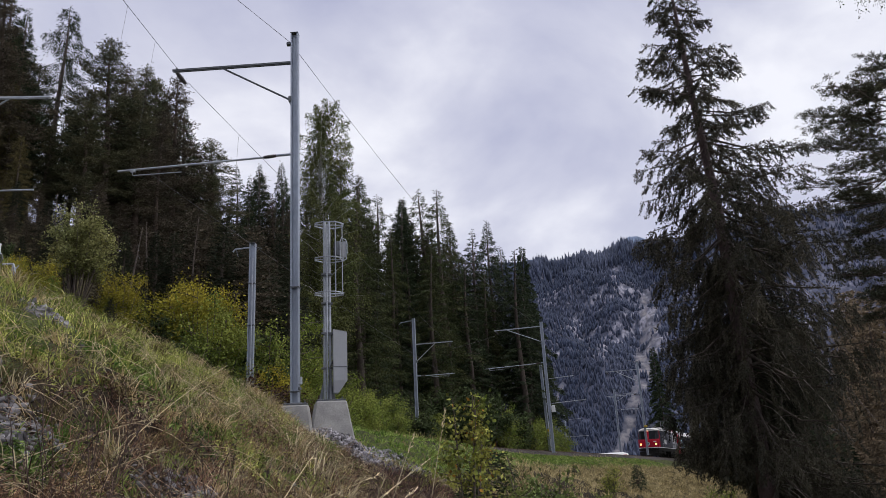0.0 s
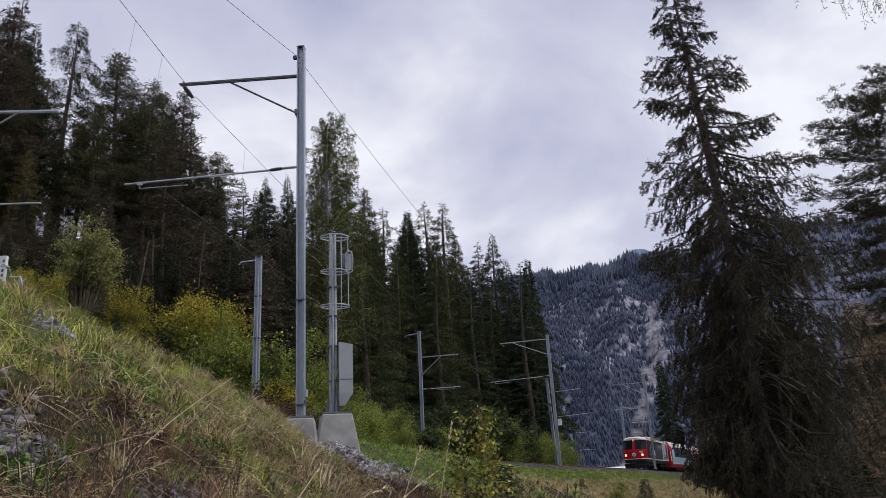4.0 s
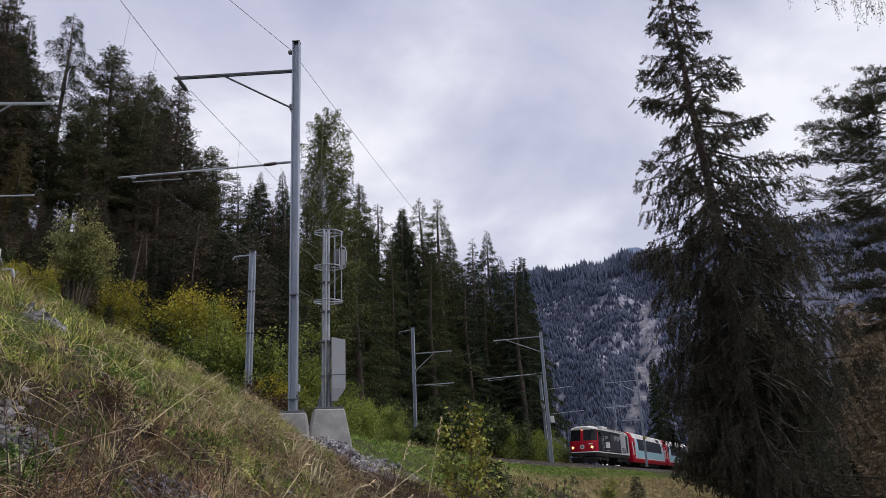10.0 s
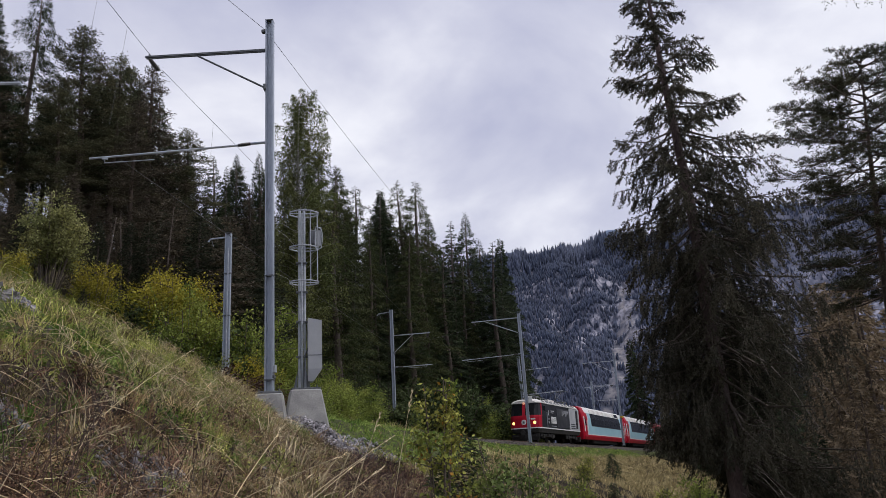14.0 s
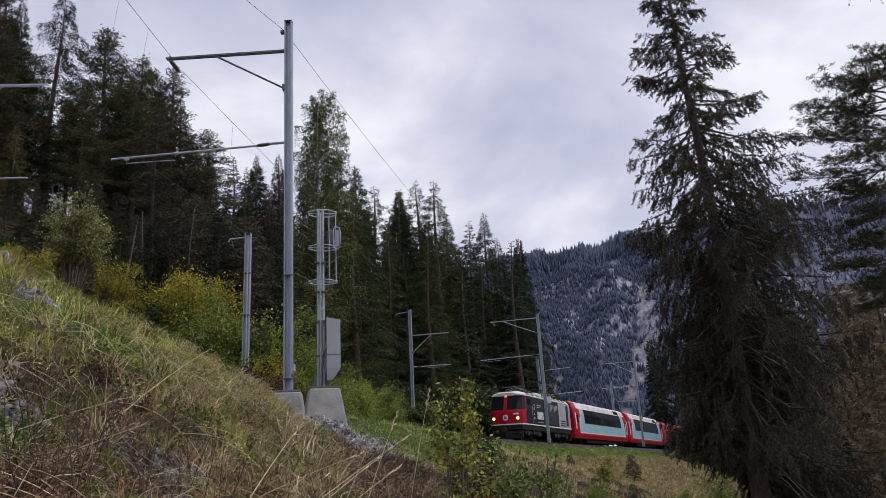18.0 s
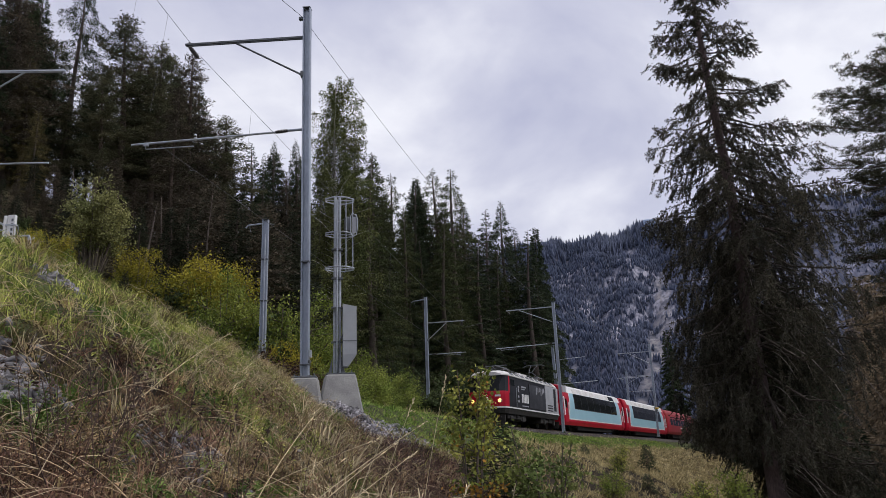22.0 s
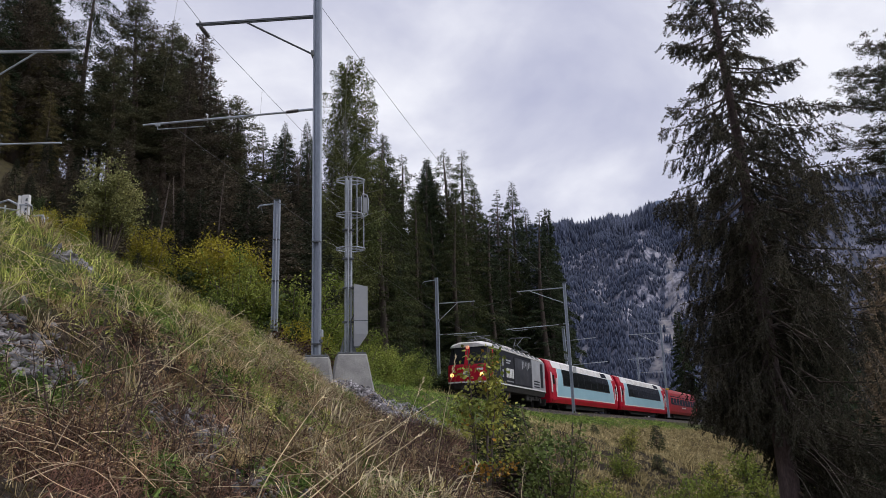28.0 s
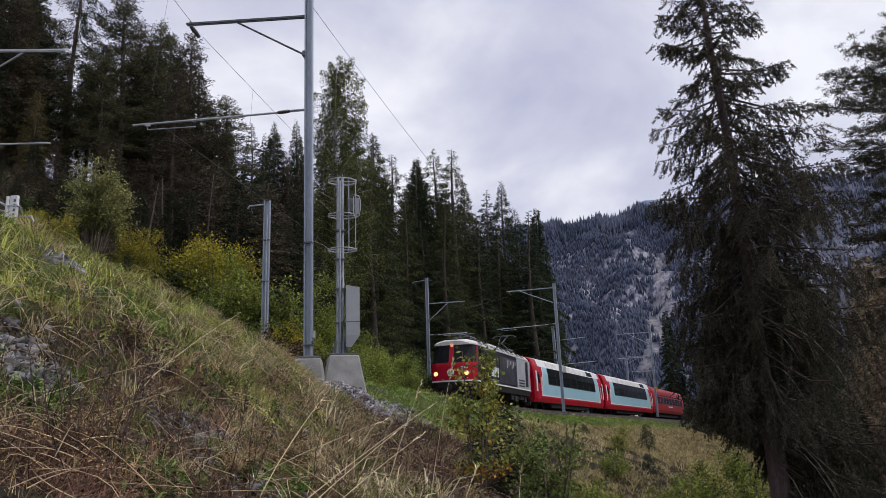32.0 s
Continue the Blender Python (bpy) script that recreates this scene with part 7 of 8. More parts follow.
def build_stones():
    rng = np.random.RandomState(61)
    stones("gravel_fan", "grey crushed stone spilling below the signal tower", (-1.95, 16.7), 11000, np.random.RandomState(66), 0.025, 0.085, 0.62, 1.0, lambda x, y: (x > -3.1) & (x + 0.55 * (17.0 - y) > -2.6), "gravel", None, GRAVEL)
    # heap of the same stone at the foot of the foundations
    hr = np.random.RandomState(67)
    n = 3600
    hx, hy = -2.45 + hr.normal(0, 0.42, n), 16.25 + hr.normal(0, 0.30, n)
    hz = ground_z(hx, hy) + hr.uniform(0, 1, n) * 0.20 * np.exp(-((hx + 2.45) ** 2 + (hy - 16.3) ** 2) / 0.45)
    stones("gravel_heap", "grey crushed stone heaped against the foundations", (0, 0), n, hr, 0.025, 0.080, 1, 1, None, "gravel", (hx, hy, hz), GRAVEL)
    # loose stones on the shoulder of the ballast bed
    n = 10000
    s = rng.uniform(6.0, 62.0, n)
    off = rng.uniform(0.6, 2.55, n)
    c = on_track(s)
    d = on_track(s + 0.5) - on_track(s - 0.5)
    d = d / np.hypot(d[0], d[1])
    zz = c[2] - 0.17 - 0.58 * np.clip((off - 1.55) / 1.05, 0, 1)
    stones("ballast_stone", "loose brown-grey ballast stones along the rails", (0, 0), n, rng, 0.02, 0.06, 1, 1, None, "gravel", (c[0] + d[1] * off, c[1] - d[0] * off, zz), BALLAST_STONE)
    stones("rubble", "pale grey limestone rubble showing through the grass", (-3.30, 5.45), 1100, rng, 0.010, 0.070, 0.32, 0.24)
    stones("rubble", "grey limestone rubble among dry stalks", (-1.95, 6.2), 130, rng, 0.015, 0.07, 0.30, 0.35)
    stones("rubble", "grey limestone rubble on top of the knoll", (-4.44, 8.0), 130, rng, 0.02, 0.10, 0.12, 0.10)
    stones("rubble", "grey-purple stones in a gap of the slope", (-2.1, 6.05), 460, rng, 0.008, 0.05, 0.20, 0.24)
    stones("rubble", "small pale stones among red weeds", (-2.35, 5.55), 90, rng, 0.012, 0.045, 0.12, 0.14)
    stones("rubble", "grey stones at the foot of the slope", (-1.35, 5.25), 110, rng, 0.012, 0.05, 0.14, 0.2)
    stones("rubble", "scattered stones on the slope", (-3.2, 10.0), 200, rng, 0.015, 0.05, 1.0, 2.0)
    bm = bmesh.new()
    bmesh.ops.create_icosphere(bm, subdivisions=2, radius=1.0)
    for v in bm.verts:
        q = 1 + 0.22 * math.sin(5 * v.co.x + 2) * math.sin(4 * v.co.y + 1) + 0.14 * math.sin(9 * v.co.z + 3 * v.co.x) + rng.uniform(-0.07, 0.07)
        v.co = Vector((v.co.x * 0.24 * q, v.co.y * 0.17 * q, v.co.z * 0.12 * q + 0.02))
    rock = bpy.data.meshes.new("boulder")
    bm.to_mesh(rock)
    bm.free()
    for x, y, k, a in ((-3.62, 5.52, 0.5, 20), (-3.48, 5.40, 0.48, 70), (-3.30, 5.45, 0.5, 150), (-3.22, 5.28, 0.55, 230), (-3.12, 5.58, 0.42, 10), (-3.40, 5.22, 0.45, 310), (-3.02, 5.68, 0.35, 95), (-4.50, 7.98, 0.7, 120), (-4.38, 8.06, 0.6, 40), (-2.18, 6.12, 0.40, 200), (-2.28, 5.92, 0.33, 300), (-2.42, 6.10, 0.28, 60)):
        ob = new("boulder", rock)
        if not rock.materials:
            rock.materials.append(STONE)
        ob.matrix_basis = pose(x, y, gz(x, y) - 0.045, 0, 14, a) @ Matrix.Diagonal((k, k, k * 0.75, 1))
        tagged(ob, "angular grey limestone boulder half sunk in the slope", "rock", "boulders")


build_stones()


# ---- grass and weeds ----
def tufts(name, label, n, per, rng, area, hmin, hmax, wid, material, keep, lean=0.65, cat="grass"):
    """Grass blades in tufts over an area of the plan; keep(x, y) gives the chance that a tuft grows."""
    x, y = rng.uniform(area[0], area[1], n), rng.uniform(area[2], area[3], n)
    k = rng.uniform(size=n) < keep(x, y)
    x, y = x[k], y[k]
    n = len(x)
    h = rng.uniform(hmin, hmax, n)
    i = np.repeat(np.arange(n), per)
    m = len(i)
    P = np.stack([x[i] + rng.normal(0, 0.06, m), y[i] + rng.normal(0, 0.06, m), np.zeros(m)], -1)
    P[:, 2] = ground_z(P[:, 0], P[:, 1]) - 0.02
    tw = rng.uniform(0, 6.28, n)[i]
    D = np.stack([rng.normal(0, lean, m) + 0.25 * np.cos(tw), rng.normal(0, lean, m) + 0.25 * np.sin(tw), np.ones(m)], -1)
    D /= np.linalg.norm(D, axis=1, keepdims=True)
    L = h[i] * rng.uniform(0.5, 1.2, m)
    # two segments: upright, then bending over
    S = np.cross(D, rng.normal(size=(m, 3)))
    S /= np.linalg.norm(S, axis=1, keepdims=True)
    W = wid * rng.uniform(0.6, 1.4, m)
    B = D.copy()
    B[:, 2] -= rng.uniform(0.2, 1.1, m)
    B[:, :2] *= 1.5
    mid = P + D * (L * 0.6)[:, None]
    tip = mid + B * (L * 0.45)[:, None]
    v = np.stack([P - S * W[:, None], P + S * W[:, None], mid + S * (W * 0.7)[:, None], mid - S * (W * 0.7)[:, None], tip], 1).reshape(-1, 3)
    o = np.arange(m)[:, None] * 5
    f = np.concatenate([o + np.array([0, 1, 2]), o + np.array([0, 2, 3]), o + np.array([3, 2, 4])])
    me = np_mesh(name, v, f)
    a = me.attributes.new("tone", "FLOAT", "POINT")
    a.data.foreach_set("value", np.repeat(rng.uniform(0, 1, n)[i], 5).astype(np.float32))
    solo(name, me, material, label, cat, kind="stuff")


def leafy_weeds(name, label, rng, spots, per, height, size, leaf, stem, cat="weeds"):
    """Low plants: a few thin stems each, with curled ovate leaves along them."""
    A, B, P, D, S, T = [], [], [], [], [], []
    for cx, cy, r, n in spots:
        for k in range(n):
            x, y = cx + rng.normal(0, r * 0.6), cy + rng.normal(0, r * 0.6)
            base = np.array([x, y, gz(x, y) - 0.01])
            tone = rng.uniform(0, 1)
            for q in range(rng.randint(2, 5)):
                h = height * rng.uniform(0.45, 1.1)
                tip = base + np.array([rng.normal(0, 0.28 * h), rng.normal(0, 0.28 * h), h])
                A.append(base), B.append(tip)
                for j in range(per):
                    u = rng.uniform(0.15, 1.0)
                    P.append(base + (tip - base) * u)
                    a = rng.uniform(0, 6.283)
                    D.append((math.cos(a), math.sin(a), rng.uniform(-0.7, 0.5)))
                    T.append(tone)
                    S.append(size * rng.uniform(0.55, 1.25) * (1.15 - 0.5 * u))
    v, f = rods(np.array(A), np.array(B), 0.0022, 0.001)
    t = solo(name, np_mesh(name, v, f), stem, label, cat, kind="stuff")
    P, D, S = np.array(P), np.array(D), np.array(S)
    D = D / np.linalg.norm(D, axis=1, keepdims=True)
    W = np.cross(D, np.array([0, 0, 1.0]) + rng.normal(0, 0.4, D.shape))
    W /= np.linalg.norm(W, axis=1, keepdims=True)
    U = np.cross(W, D)
    s1 = S[:, None]
    v = np.stack([P, P + D * s1 * 0.4 + W * s1 * 0.30 + U * s1 * 0.1, P + D * s1 * 0.75 + W * s1 * 0.2, P + D * s1 - U * s1 * 0.16, P + D * s1 * 0.75 - W * s1 * 0.2, P + D * s1 * 0.4 - W * s1 * 0.30 + U * s1 * 0.1], 1).reshape(-1, 3)
    o = np.arange(len(P))[:, None] * 6
    f = np.concatenate([o + np.array([0, 1, 2, 3]), o + np.array([0, 3, 4, 5])])
    me = np_mesh("leaves", v, f)
    a = me.attributes.new("tone", "FLOAT", "POINT")
    a.data.foreach_set("value", np.repeat(T, 6).astype(np.float32))
    tagged(part("leaves", me, leaf, t), kind="stuff")


def build_weeds():
    rng = np.random.RandomState(76)
    leafy_weeds("green_herbs", "fresh green leafy herbs below the stones", rng, ((-3.05, 5.05, 0.34, 60), (-2.75, 5.25, 0.28, 40), (-3.35, 4.85, 0.25, 26), (-2.69, 7.6, 0.3, 22), (-2.9, 7.9, 0.3, 18), (-1.86, 4.64, 0.24, 34), (-1.55, 4.45, 0.2, 22), (-0.95, 6.0, 0.3, 22), (-0.6, 7.4, 0.4, 26), (-2.0, 6.9, 0.3, 18), (-1.3, 5.4, 0.25, 18), (-1.15, 8.3, 0.4, 22), (-3.6, 8.2, 0.4, 26), (-3.0, 9.6, 0.5, 24)), 9, 0.13, 0.045, HERB, HERB, "herbs")
    leafy_weeds("withered_weeds", "brown curled leaves on withered weeds", rng, ((-2.35, 4.5, 0.4, 60), (-2.1, 3.8, 0.4, 50), (-2.6, 5.5, 0.3, 26), (-2.0, 5.2, 0.35, 30), (-1.5, 5.8, 0.4, 30), (-2.6, 6.9, 0.4, 26), (-1.8, 7.4, 0.4, 26), (-1.0, 6.9, 0.5, 30), (-0.3, 6.4, 0.5, 34), (-0.6, 8.8, 0.6, 40), (0.2, 8.0, 0.5, 36), (-3.0, 7.0, 0.35, 18), (-2.2, 9.2, 0.7, 30), (-1.4, 4.2, 0.3, 26)), 8, 0.26, 0.038, DRY_LEAF, DARK_STEM)
    leafy_weeds("yellow_weeds", "yellow-green weeds on the slope", rng, ((-3.4, 6.6, 0.4, 22), (-2.3, 7.9, 0.4, 24), (-1.5, 9.0, 0.5, 30), (-2.9, 10.6, 0.7, 34), (-4.0, 9.4, 0.6, 30), (-1.3, 7.2, 0.3, 22), (-2.05, 7.68, 0.3, 20), (-3.7, 12.0, 0.7, 26)), 9, 0.20, 0.040, GRASS_GREEN, GRASS_OLIVE)


def build_grass():
    rng = np.random.RandomState(71)

    def near(x, y):
        s = side_of_track(x, y)
        open_ = (x > -0.75 * y - 1) & (x < 0.75 * y + 1) & (np.hypot(x, y) > 2.5) & (y > 1.2)
        return open_ & (s > 1.3)

    def patch(x, y, a, b):
        return 0.5 + 0.5 * np.sin(a * x + 1.3 * np.sin(b * y)) * np.sin(b * y + 0.7 * np.sin(a * x + 1.0))

    def spots(x, y, rows):
        z = np.zeros(np.shape(x))
        for cx, cy, r in rows:
            z = np.maximum(z, np.exp(-((x - cx) ** 2 + (y - cy) ** 2) / (r * r)))
        return z

    gaps = ((-3.35, 5.42, 0.42), (-3.1, 5.55, 0.3), (-4.44, 8.0, 0.36), (-4.36, 7.7, 0.26), (-4.28, 7.4, 0.22), (-2.2, 6.05, 0.30), (-2.35, 5.55, 0.22), (-1.35, 5.25, 0.26), (-1.9, 6.2, 0.2), (-1.75, 15.7, 0.75), (-2.4, 16.2, 0.75), (-2.0, 17.2, 1.0), (-1.4, 17.6, 0.9), (-2.6, 17.2, 0.7), (-1.3, 16.6, 0.7))
    herbs = ((-3.3, 4.9, 0.25), (-0.9, 5.0, 0.22), (-2.95, 5.12, 0.30), (-2.0, 5.0, 0.28), (-2.75, 7.3, 0.28), (-1.25, 6.9, 0.35), (-0.5, 7.6, 0.45), (-2.3, 8.4, 0.3), (-1.3, 4.3, 0.3), (-3.6, 8.0, 0.3))
    reds = ((-2.25, 4.35, 0.55), (-1.95, 3.5, 0.5), (-1.95, 6.25, 0.30), (-1.6, 4.9, 0.3), (-1.0, 5.6, 0.25))
    heath = ((-0.5, 9.5, 1.0), (-0.7, 11.2, 0.9), (0.4, 8.0, 0.8), (0.1, 12.8, 0.8), (0.5, 11.0, 0.8), (-1.2, 10.2, 0.6), (-0.95, 14.2, 0.9), (-0.5, 13.0, 0.9), (-0.3, 15.0, 0.8))

    def bare(x, y):
        return np.clip(1.0 - 1.15 * spots(x, y, gaps), 0, 1)

    def sharp(x, y, a, b):
        return sstep(0.36, 0.62, patch(x, y, a, b))

    a1 = (-8, 3, 1.2, 18)
    tufts("green_grass", "lush green grass on the knoll", 8200, 22, rng, a1, 0.10, 0.28, 0.0046, GRASS_GREEN, lambda x, y: near(x, y) * np.clip(1.2 * greenness(x, y) + 0.75 * sharp(x, y, 1.3, 1.1) * sstep(5.5, 7.5, y) - 0.4 * spots(x, y, heath), 0, 1) * bare(x, y))
    tufts("tall_grass", "tall green grass on the knoll's crest", 800, 14, rng, (-8, -3, 6, 12), 0.22, 0.42, 0.0045, GRASS_GREEN, lambda x, y: near(x, y) * sstep(0.35, 0.75, greenness(x, y)) * (0.3 + 0.7 * sharp(x, y, 1.9, 1.5)) * bare(x, y), lean=0.35)
    tufts("olive_grass", "olive autumn grass on the slope", 3000, 20, rng, a1, 0.10, 0.28, 0.0052, GRASS_OLIVE, lambda x, y: near(x, y) * np.clip(0.22 + 0.75 * sharp(x, y, 0.9, 1.7) - 0.45 * greenness(x, y) - 0.5 * spots(x, y, reds) - 0.6 * spots(x, y, heath), 0, 1) * bare(x, y) * sstep(3.5, 5.5, y))
    tufts("dry_grass", "straw-coloured dry grass on the slope", 1900, 20, rng, a1, 0.12, 0.40, 0.0036, GRASS_DRY, lambda x, y: near(x, y) * np.clip(0.18 + 0.75 * sharp(x, y, 2.1, 1.3) - 0.5 * greenness(x, y) - 0.4 * spots(x, y, reds) - 0.55 * spots(x, y, heath), 0, 1) * bare(x, y) * sstep(3.5, 5.5, y), lean=0.6)
    tufts("brown_weeds", "dead reddish brown weeds", 4200, 18, rng, (-3.6, 2.4, 3.0, 17), 0.12, 0.42, 0.0038, WEED_BROWN, lambda x, y: near(x, y) * np.clip(0.05 + 0.28 * sharp(x, y, 2.6, 1.9) + 0.8 * spots(x, y, heath), 0, 1) * bare(x, y), lean=0.55, cat="weeds")
    tufts("red_weeds", "withered dark red weeds at the foot of the slope", 3000, 18, rng, (-3.4, 0.6, 2.6, 7.2), 0.08, 0.30, 0.0030, MAROON, lambda x, y: near(x, y) * np.clip(0.6 * spots(x, y, reds) + 0.10, 0, 1) * (0.25 + 0.75 * bare(x, y)), lean=0.9, cat="weeds")
    tufts("heath", "dense dark red-brown dead heath beside the sapling", 5200, 18, rng, (-2.2, 2.0, 6.8, 16.5), 0.16, 0.38, 0.0036, HEATH, lambda x, y: near(x, y) * np.clip(1.0 * spots(x, y, heath), 0, 1), lean=0.5, cat="weeds")
    tufts("herbs", "low fresh green leafy herbs", 9000, 10, rng, (-4.2, 0.4, 3.6, 9.2), 0.05, 0.15, 0.011, HERB, lambda x, y: near(x, y) * np.clip(0.75 * spots(x, y, herbs), 0, 1), lean=1.1, cat="herbs")
    a0 = (-4.5, 1.5, 1.2, 5.5)
    tufts("olive_grass", "olive and brown grass at the foot of the slope", 1200, 18, rng, a0, 0.06, 0.20, 0.003, GRASS_OLIVE, lambda x, y: near(x, y) * (0.05 + 0.6 * sharp(x, y, 2.9, 2.4)) * bare(x, y))
    tufts("dry_grass", "dry pale grass at the foot of the slope", 900, 8, rng, a0, 0.08, 0.30, 0.0026, GRASS_DRY, lambda x, y: near(x, y) * (0.1 + 0.8 * sharp(x, y, 2.2, 3.0)), lean=0.8)
    # dense tussocks that stand out of the sward
    tufts("tussocks", "dense olive grass tussocks", 420, 75, rng, (-6, 1.6, 4.2, 15), 0.14, 0.32, 0.0046, GRASS_OLIVE, lambda x, y: near(x, y) * bare(x, y), lean=0.55)
    tufts("tussocks", "fresh green grass tussocks", 420, 75, rng, (-6, 1.6, 4.6, 15), 0.10, 0.26, 0.0048, VERGE, lambda x, y: near(x, y) * bare(x, y) * (1 - 0.7 * spots(x, y, heath)), lean=0.65)
    tufts("tussocks", "dense straw-coloured tussocks", 170, 60, rng, (-6, 1.6, 4.6, 15), 0.18, 0.40, 0.0030, GRASS_DRY, lambda x, y: near(x, y) * bare(x, y), lean=0.6)
    tufts("broad_straw", "broad pale straw leaves arching over the slope", 90, 22, rng, (-2.2, 0.4, 5.0, 11.0), 0.30, 0.60, 0.0075, GRASS_DRY, lambda x, y: near(x, y) * np.clip(spots(x, y, ((-1.5, 9.6, 0.8), (-1.2, 8.0, 0.9), (-1.1, 6.4, 0.7), (-1.8, 7.4, 0.5))), 0, 1), lean=0.6)
    # fallen stems lying across the slope
    n = 1300
    x, y = rng.uniform(-4.8, 1.2, n), rng.uniform(3.0, 13.0, n)
    k = near(x, y)
    x, y = x[k], y[k]
    n = len(x)
    a, ln = rng.uniform(0, 6.28, n), rng.uniform(0.2, 0.75, n)
    x1, y1 = x + np.cos(a) * ln, y + np.sin(a) * ln
    A = np.stack([x, y, ground_z(x, y) + rng.uniform(0.02, 0.16, n)], -1)
    B = np.stack([x1, y1, ground_z(x1, y1) + rng.uniform(0.04, 0.30, n)], -1)
    v, f = arcs(A, B, np.stack([rng.normal(0, 0.05, n), rng.normal(0, 0.05, n), rng.uniform(-0.02, 0.12, n)], -1), 0.0030, 0.0012)
    solo("fallen_straw", np_mesh("fallen_straw", v, f), STRAW_VARIED, "bleached and reddish fallen stems on the slope", "straw", kind="stuff")
    # embankment of the line
    a2 = (-6, 26, 16, 78)

    def emb(x, y):
        s = side_of_track(x, y)
        return (s > 2.25) & (s < 30) & (x < 0.42 * y + 2)

    tufts("green_verge", "green grass along the railway's shoulder", 70000, 7, rng, a2, 0.06, 0.24, 0.011, VERGE, lambda x, y: emb(x, y) * np.clip(greenness(x, y), 0, 1))
    tufts("meadow_grass", "pale dry grass on the embankment", 56000, 7, rng, a2, 0.12, 0.42, 0.008, MEADOW_DRY, lambda x, y: emb(x, y) * np.clip(0.6 * patch(x, y, 0.5, 0.4) + 0.4 - 0.8 * greenness(x, y), 0, 1), lean=0.5)
    tufts("meadow_grass", "olive grass on the embankment", 26000, 7, rng, a2, 0.12, 0.4, 0.011, GRASS_OLIVE, lambda x, y: emb(x, y) * np.clip(0.8 * patch(x, y, 0.7, 0.5) - 0.6 * greenness(x, y), 0, 1), lean=0.5)
    # bank under the shrubs
    tufts("bank_grass", "yellowish grass on the bank behind the line", 5000, 8, rng, (-16, 0, 20, 46), 0.2, 0.5, 0.014, GRASS_OLIVE, lambda x, y: (side_of_track(x, y) < -3.0) & (side_of_track(x, y) > -9))
    # withered litter over the stones, and red stalks on the open slope
    rng = np.random.RandomState(75)
    tufts("litter", "withered red-brown stalks lying over the stones", 330, 9, rng, (-4.2, -0.9, 4.8, 6.8), 0.06, 0.22, 0.0030, MAROON, lambda x, y: near(x, y) * np.clip(0.25 + 0.6 * spots(x, y, gaps[:9]), 0, 1), lean=0.9, cat="weeds")
    tufts("litter", "bleached dry blades lying over the stones", 170, 7, rng, (-4.2, -0.9, 4.8, 6.8), 0.08, 0.24, 0.0026, GRASS_DRY, lambda x, y: near(x, y) * np.clip(0.2 + 0.6 * spots(x, y, gaps[:9]), 0, 1), lean=0.9, cat="weeds")
    tufts("small_herbs", "low bright green herbs between the stones", 120, 14, rng, (-4.2, -0.9, 4.6, 6.6), 0.03, 0.09, 0.0085, HERB, lambda x, y: near(x, y) * (0.3 + 0.7 * sharp(x, y, 3.1, 2.7)), lean=0.8, cat="weeds")


build_grass()
build_weeds()


def stalk(pts, r, material, parent):
    return part("stem", Shape().tube(pts, [r * (1 - 0.7 * i / (len(pts) - 1)) for i in range(len(pts))], 5), material, parent)


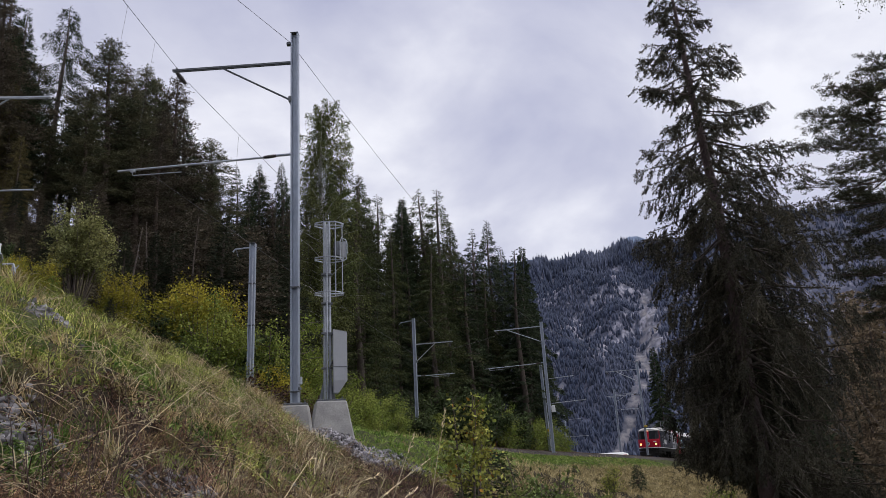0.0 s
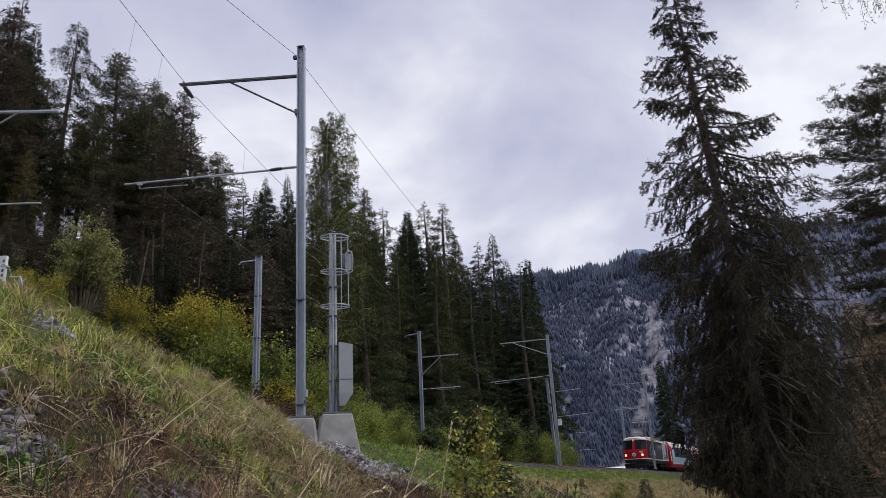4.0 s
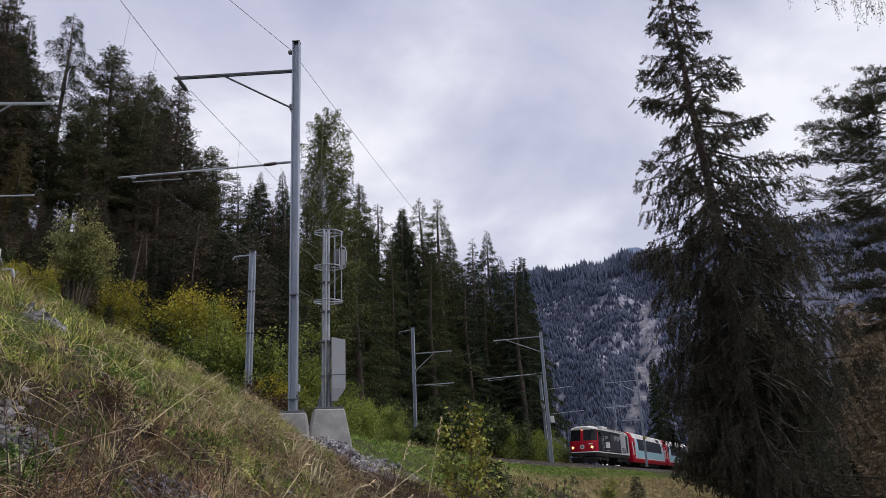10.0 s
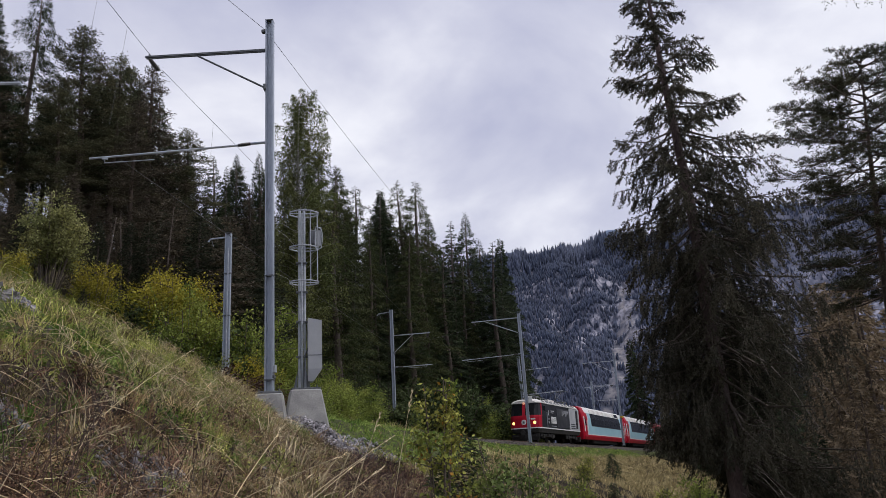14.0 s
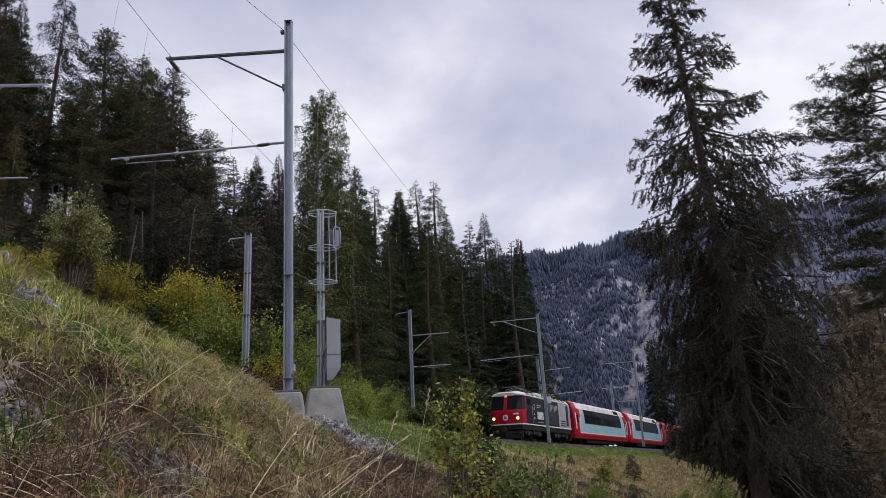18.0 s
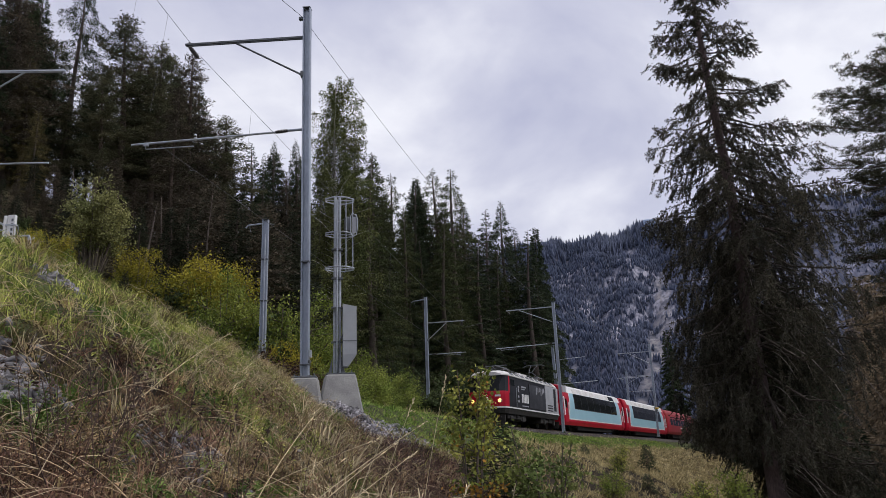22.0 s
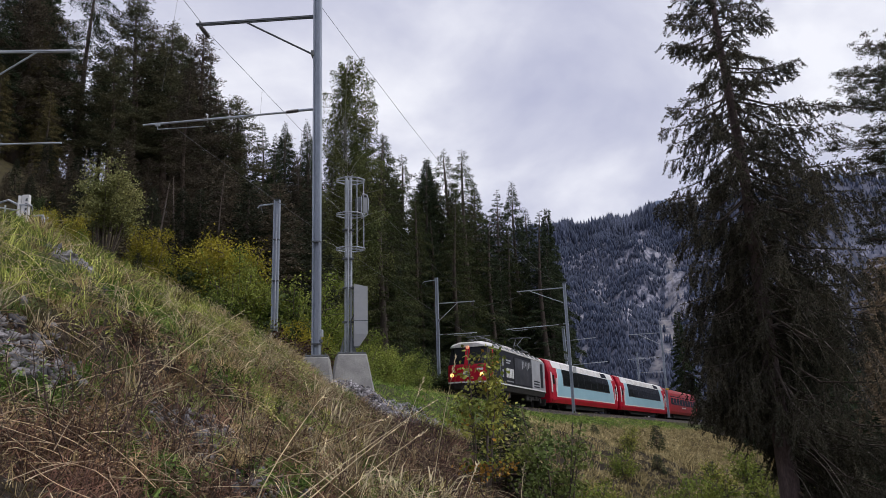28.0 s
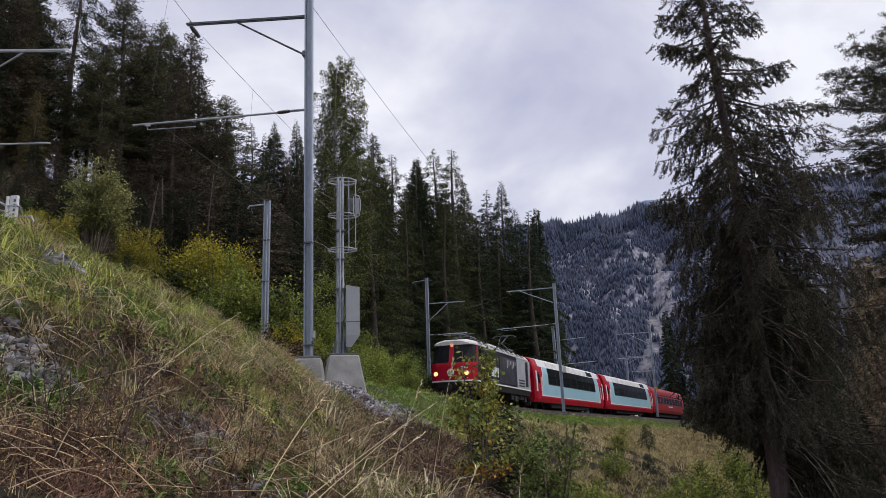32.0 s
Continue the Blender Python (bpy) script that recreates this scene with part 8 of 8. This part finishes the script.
def build_stalks():
    """Long single straws that lean over the foreground."""
    rng = np.random.RandomState(81)
    rows = ((-1.10, 3.05, -0.16, 5.2, 1.60), (-1.02, 3.0, -0.36, 5.0, 1.46), (-0.62, 5.2, -0.30, 5.9, 1.78), (-0.30, 5.6, -0.05, 6.3, 1.98), (-2.7, 6.0, -2.1, 7.0, 2.55), (-4.25, 7.0, -3.6, 7.02, 2.82), (0.35, 6.0, 0.5, 6.6, 1.05), (-1.0, 4.2, -0.3, 6.2, 1.38), (-1.3, 4.6, -0.95, 5.4, 1.72), (-0.7, 4.4, -0.45, 5.0, 1.5), (-1.5, 5.2, -0.6, 6.3, 1.5), (-0.2, 4.6, 0.1, 5.3, 1.15), (-2.6, 4.6, -1.9, 5.0, 1.75), (-3.0, 5.0, -2.2, 5.6, 2.0))
    for x0, y0, x1, y1, z1 in rows:
        z0 = gz(x0, y0) - 0.03
        t = thing("dry_stalk", pose(x0, y0, z0), "long pale straw leaning over the slope", "straw", "long straws")
        pts = []
        for i in range(7):
            k = i / 6
            pts.append(((x1 - x0) * k, (y1 - y0) * k, (z1 - z0) * (k ** 0.75)))
        stalk(pts, 0.0045, STRAW, t)
        P = np.array([pts[-1]] * 14) - rng.uniform(0, 1, (14, 1)) * (np.array(pts[-1]) - np.array(pts[-2]))
        D = np.array(pts[-1]) - np.array(pts[-2]) + rng.normal(0, 0.06, (14, 3))
        v, f = blades(P, D, 0.05, 0.005, rng)
        tagged(part("seed_head", np_mesh("seed_head", v, f), STRAW, t), kind="stuff")
    # upright brown stems of dead weeds
    n = 110
    x, y = rng.normal(-2.35, 0.5, n), rng.normal(4.8, 0.8, n)
    x[60:], y[60:] = rng.uniform(-1.2, 1.2, n - 60), rng.uniform(5.0, 9.5, n - 60)
    k = (x > -0.72 * y - 0.3) & (np.hypot(x, y) > 3.8)
    x, y = x[k], y[k]
    z = ground_z(x, y)
    A = np.stack([x, y, z - 0.02], -1)
    B = A + np.stack([rng.normal(0, 0.14, len(x)), rng.normal(0, 0.14, len(x)), rng.uniform(0.35, 0.85, len(x))], -1)
    v, f = arcs(A, B, np.stack([rng.normal(0, 0.05, len(x)), rng.normal(0, 0.05, len(x)), 0 * x], -1), 0.0045, 0.0018)
    C = A + (B - A) * rng.uniform(0.4, 0.8, (len(x), 1))
    E = C + np.stack([rng.normal(0, 0.12, len(x)), rng.normal(0, 0.12, len(x)), rng.uniform(0.08, 0.22, len(x))], -1)
    v2, f2 = rods(C, E, 0.003, 0.0015)
    i = rng.randint(0, len(x), 900)
    P = C[i] + (B[i] - C[i]) * rng.uniform(0, 1, (900, 1))
    v3, f3 = blades(P, rng.normal(0, 1, (900, 3)), 0.035, 0.008, rng)
    V = np.concatenate([v, v2, v3])
    F = np.concatenate([f, f2 + len(v), f3 + len(v) + len(v2)])
    solo("dead_stems", np_mesh("dead_stems", V, F), DARK_STEM, "upright brown stems of dead weeds", "weeds", kind="stuff")


build_stalks()


# ---- movement of the train ----
FRONT = [(0, 79.2), (3, 71.2), (6, 63.4), (8, 58.2), (10, 53.1), (12, 48.2), (14, 43.3), (17, 36.8), (20, 31.1), (22, 27.9), (25, 24.6), (28, 22.4), (30, 21.5), (32, 21.3)]


def front_at(t):
    """Where the train's nose is along the line, gliding smoothly between the known times."""
    k = max(i for i in range(len(FRONT) - 1) if FRONT[i][0] <= t or i == 0)
    (t0, s0), (t1, s1) = FRONT[k], FRONT[k + 1]

    def slope(i):
        if i == 0:
            return (FRONT[1][1] - FRONT[0][1]) / (FRONT[1][0] - FRONT[0][0])
        if i == len(FRONT) - 1:
            return 0.0
        return (FRONT[i + 1][1] - FRONT[i - 1][1]) / (FRONT[i + 1][0] - FRONT[i - 1][0])

    d = t1 - t0
    u = (t - t0) / d
    return (2 * u**3 - 3 * u**2 + 1) * s0 + (u**3 - 2 * u**2 + u) * d * slope(k) + (-2 * u**3 + 3 * u**2) * s1 + (u**3 - u**2) * d * slope(k + 1)


def car_pose(s, half):
    a, b = Vector(on_track(s - half)), Vector(on_track(s + half))
    d = b - a
    m = (a + b) / 2
    yaw = -math.degrees(math.atan2(d.x, d.y))
    pitch = math.degrees(math.atan2(d.z, math.hypot(d.x, d.y)))
    return pose(*m, 0, 0, yaw) @ pose(0, 0, 0, pitch, 0, 0)


def motions():
    cars = ((LOCO, 6.25, 3.6), (COACH_1, 12.5 + 0.7 + 8.8, 6.2), (COACH_2, 12.5 + 1.4 + 17.6 + 8.8, 6.2), (COACH_3, 12.5 + 2.1 + 35.2 + 8.8, 6.2))
    times = [i * 0.5 for i in range(65)]
    for ob, back, half in cars:
        walk(ob, [(t, car_pose(front_at(t) + back, half)) for t in times])
    fine = [i * 0.2 for i in range(161)]
    for ax, y, r in WHEELS:
        walk(ax, [(t, pose(0, y, r, math.degrees((front_at(0) - front_at(t)) / r))) for t in fine])


motions()
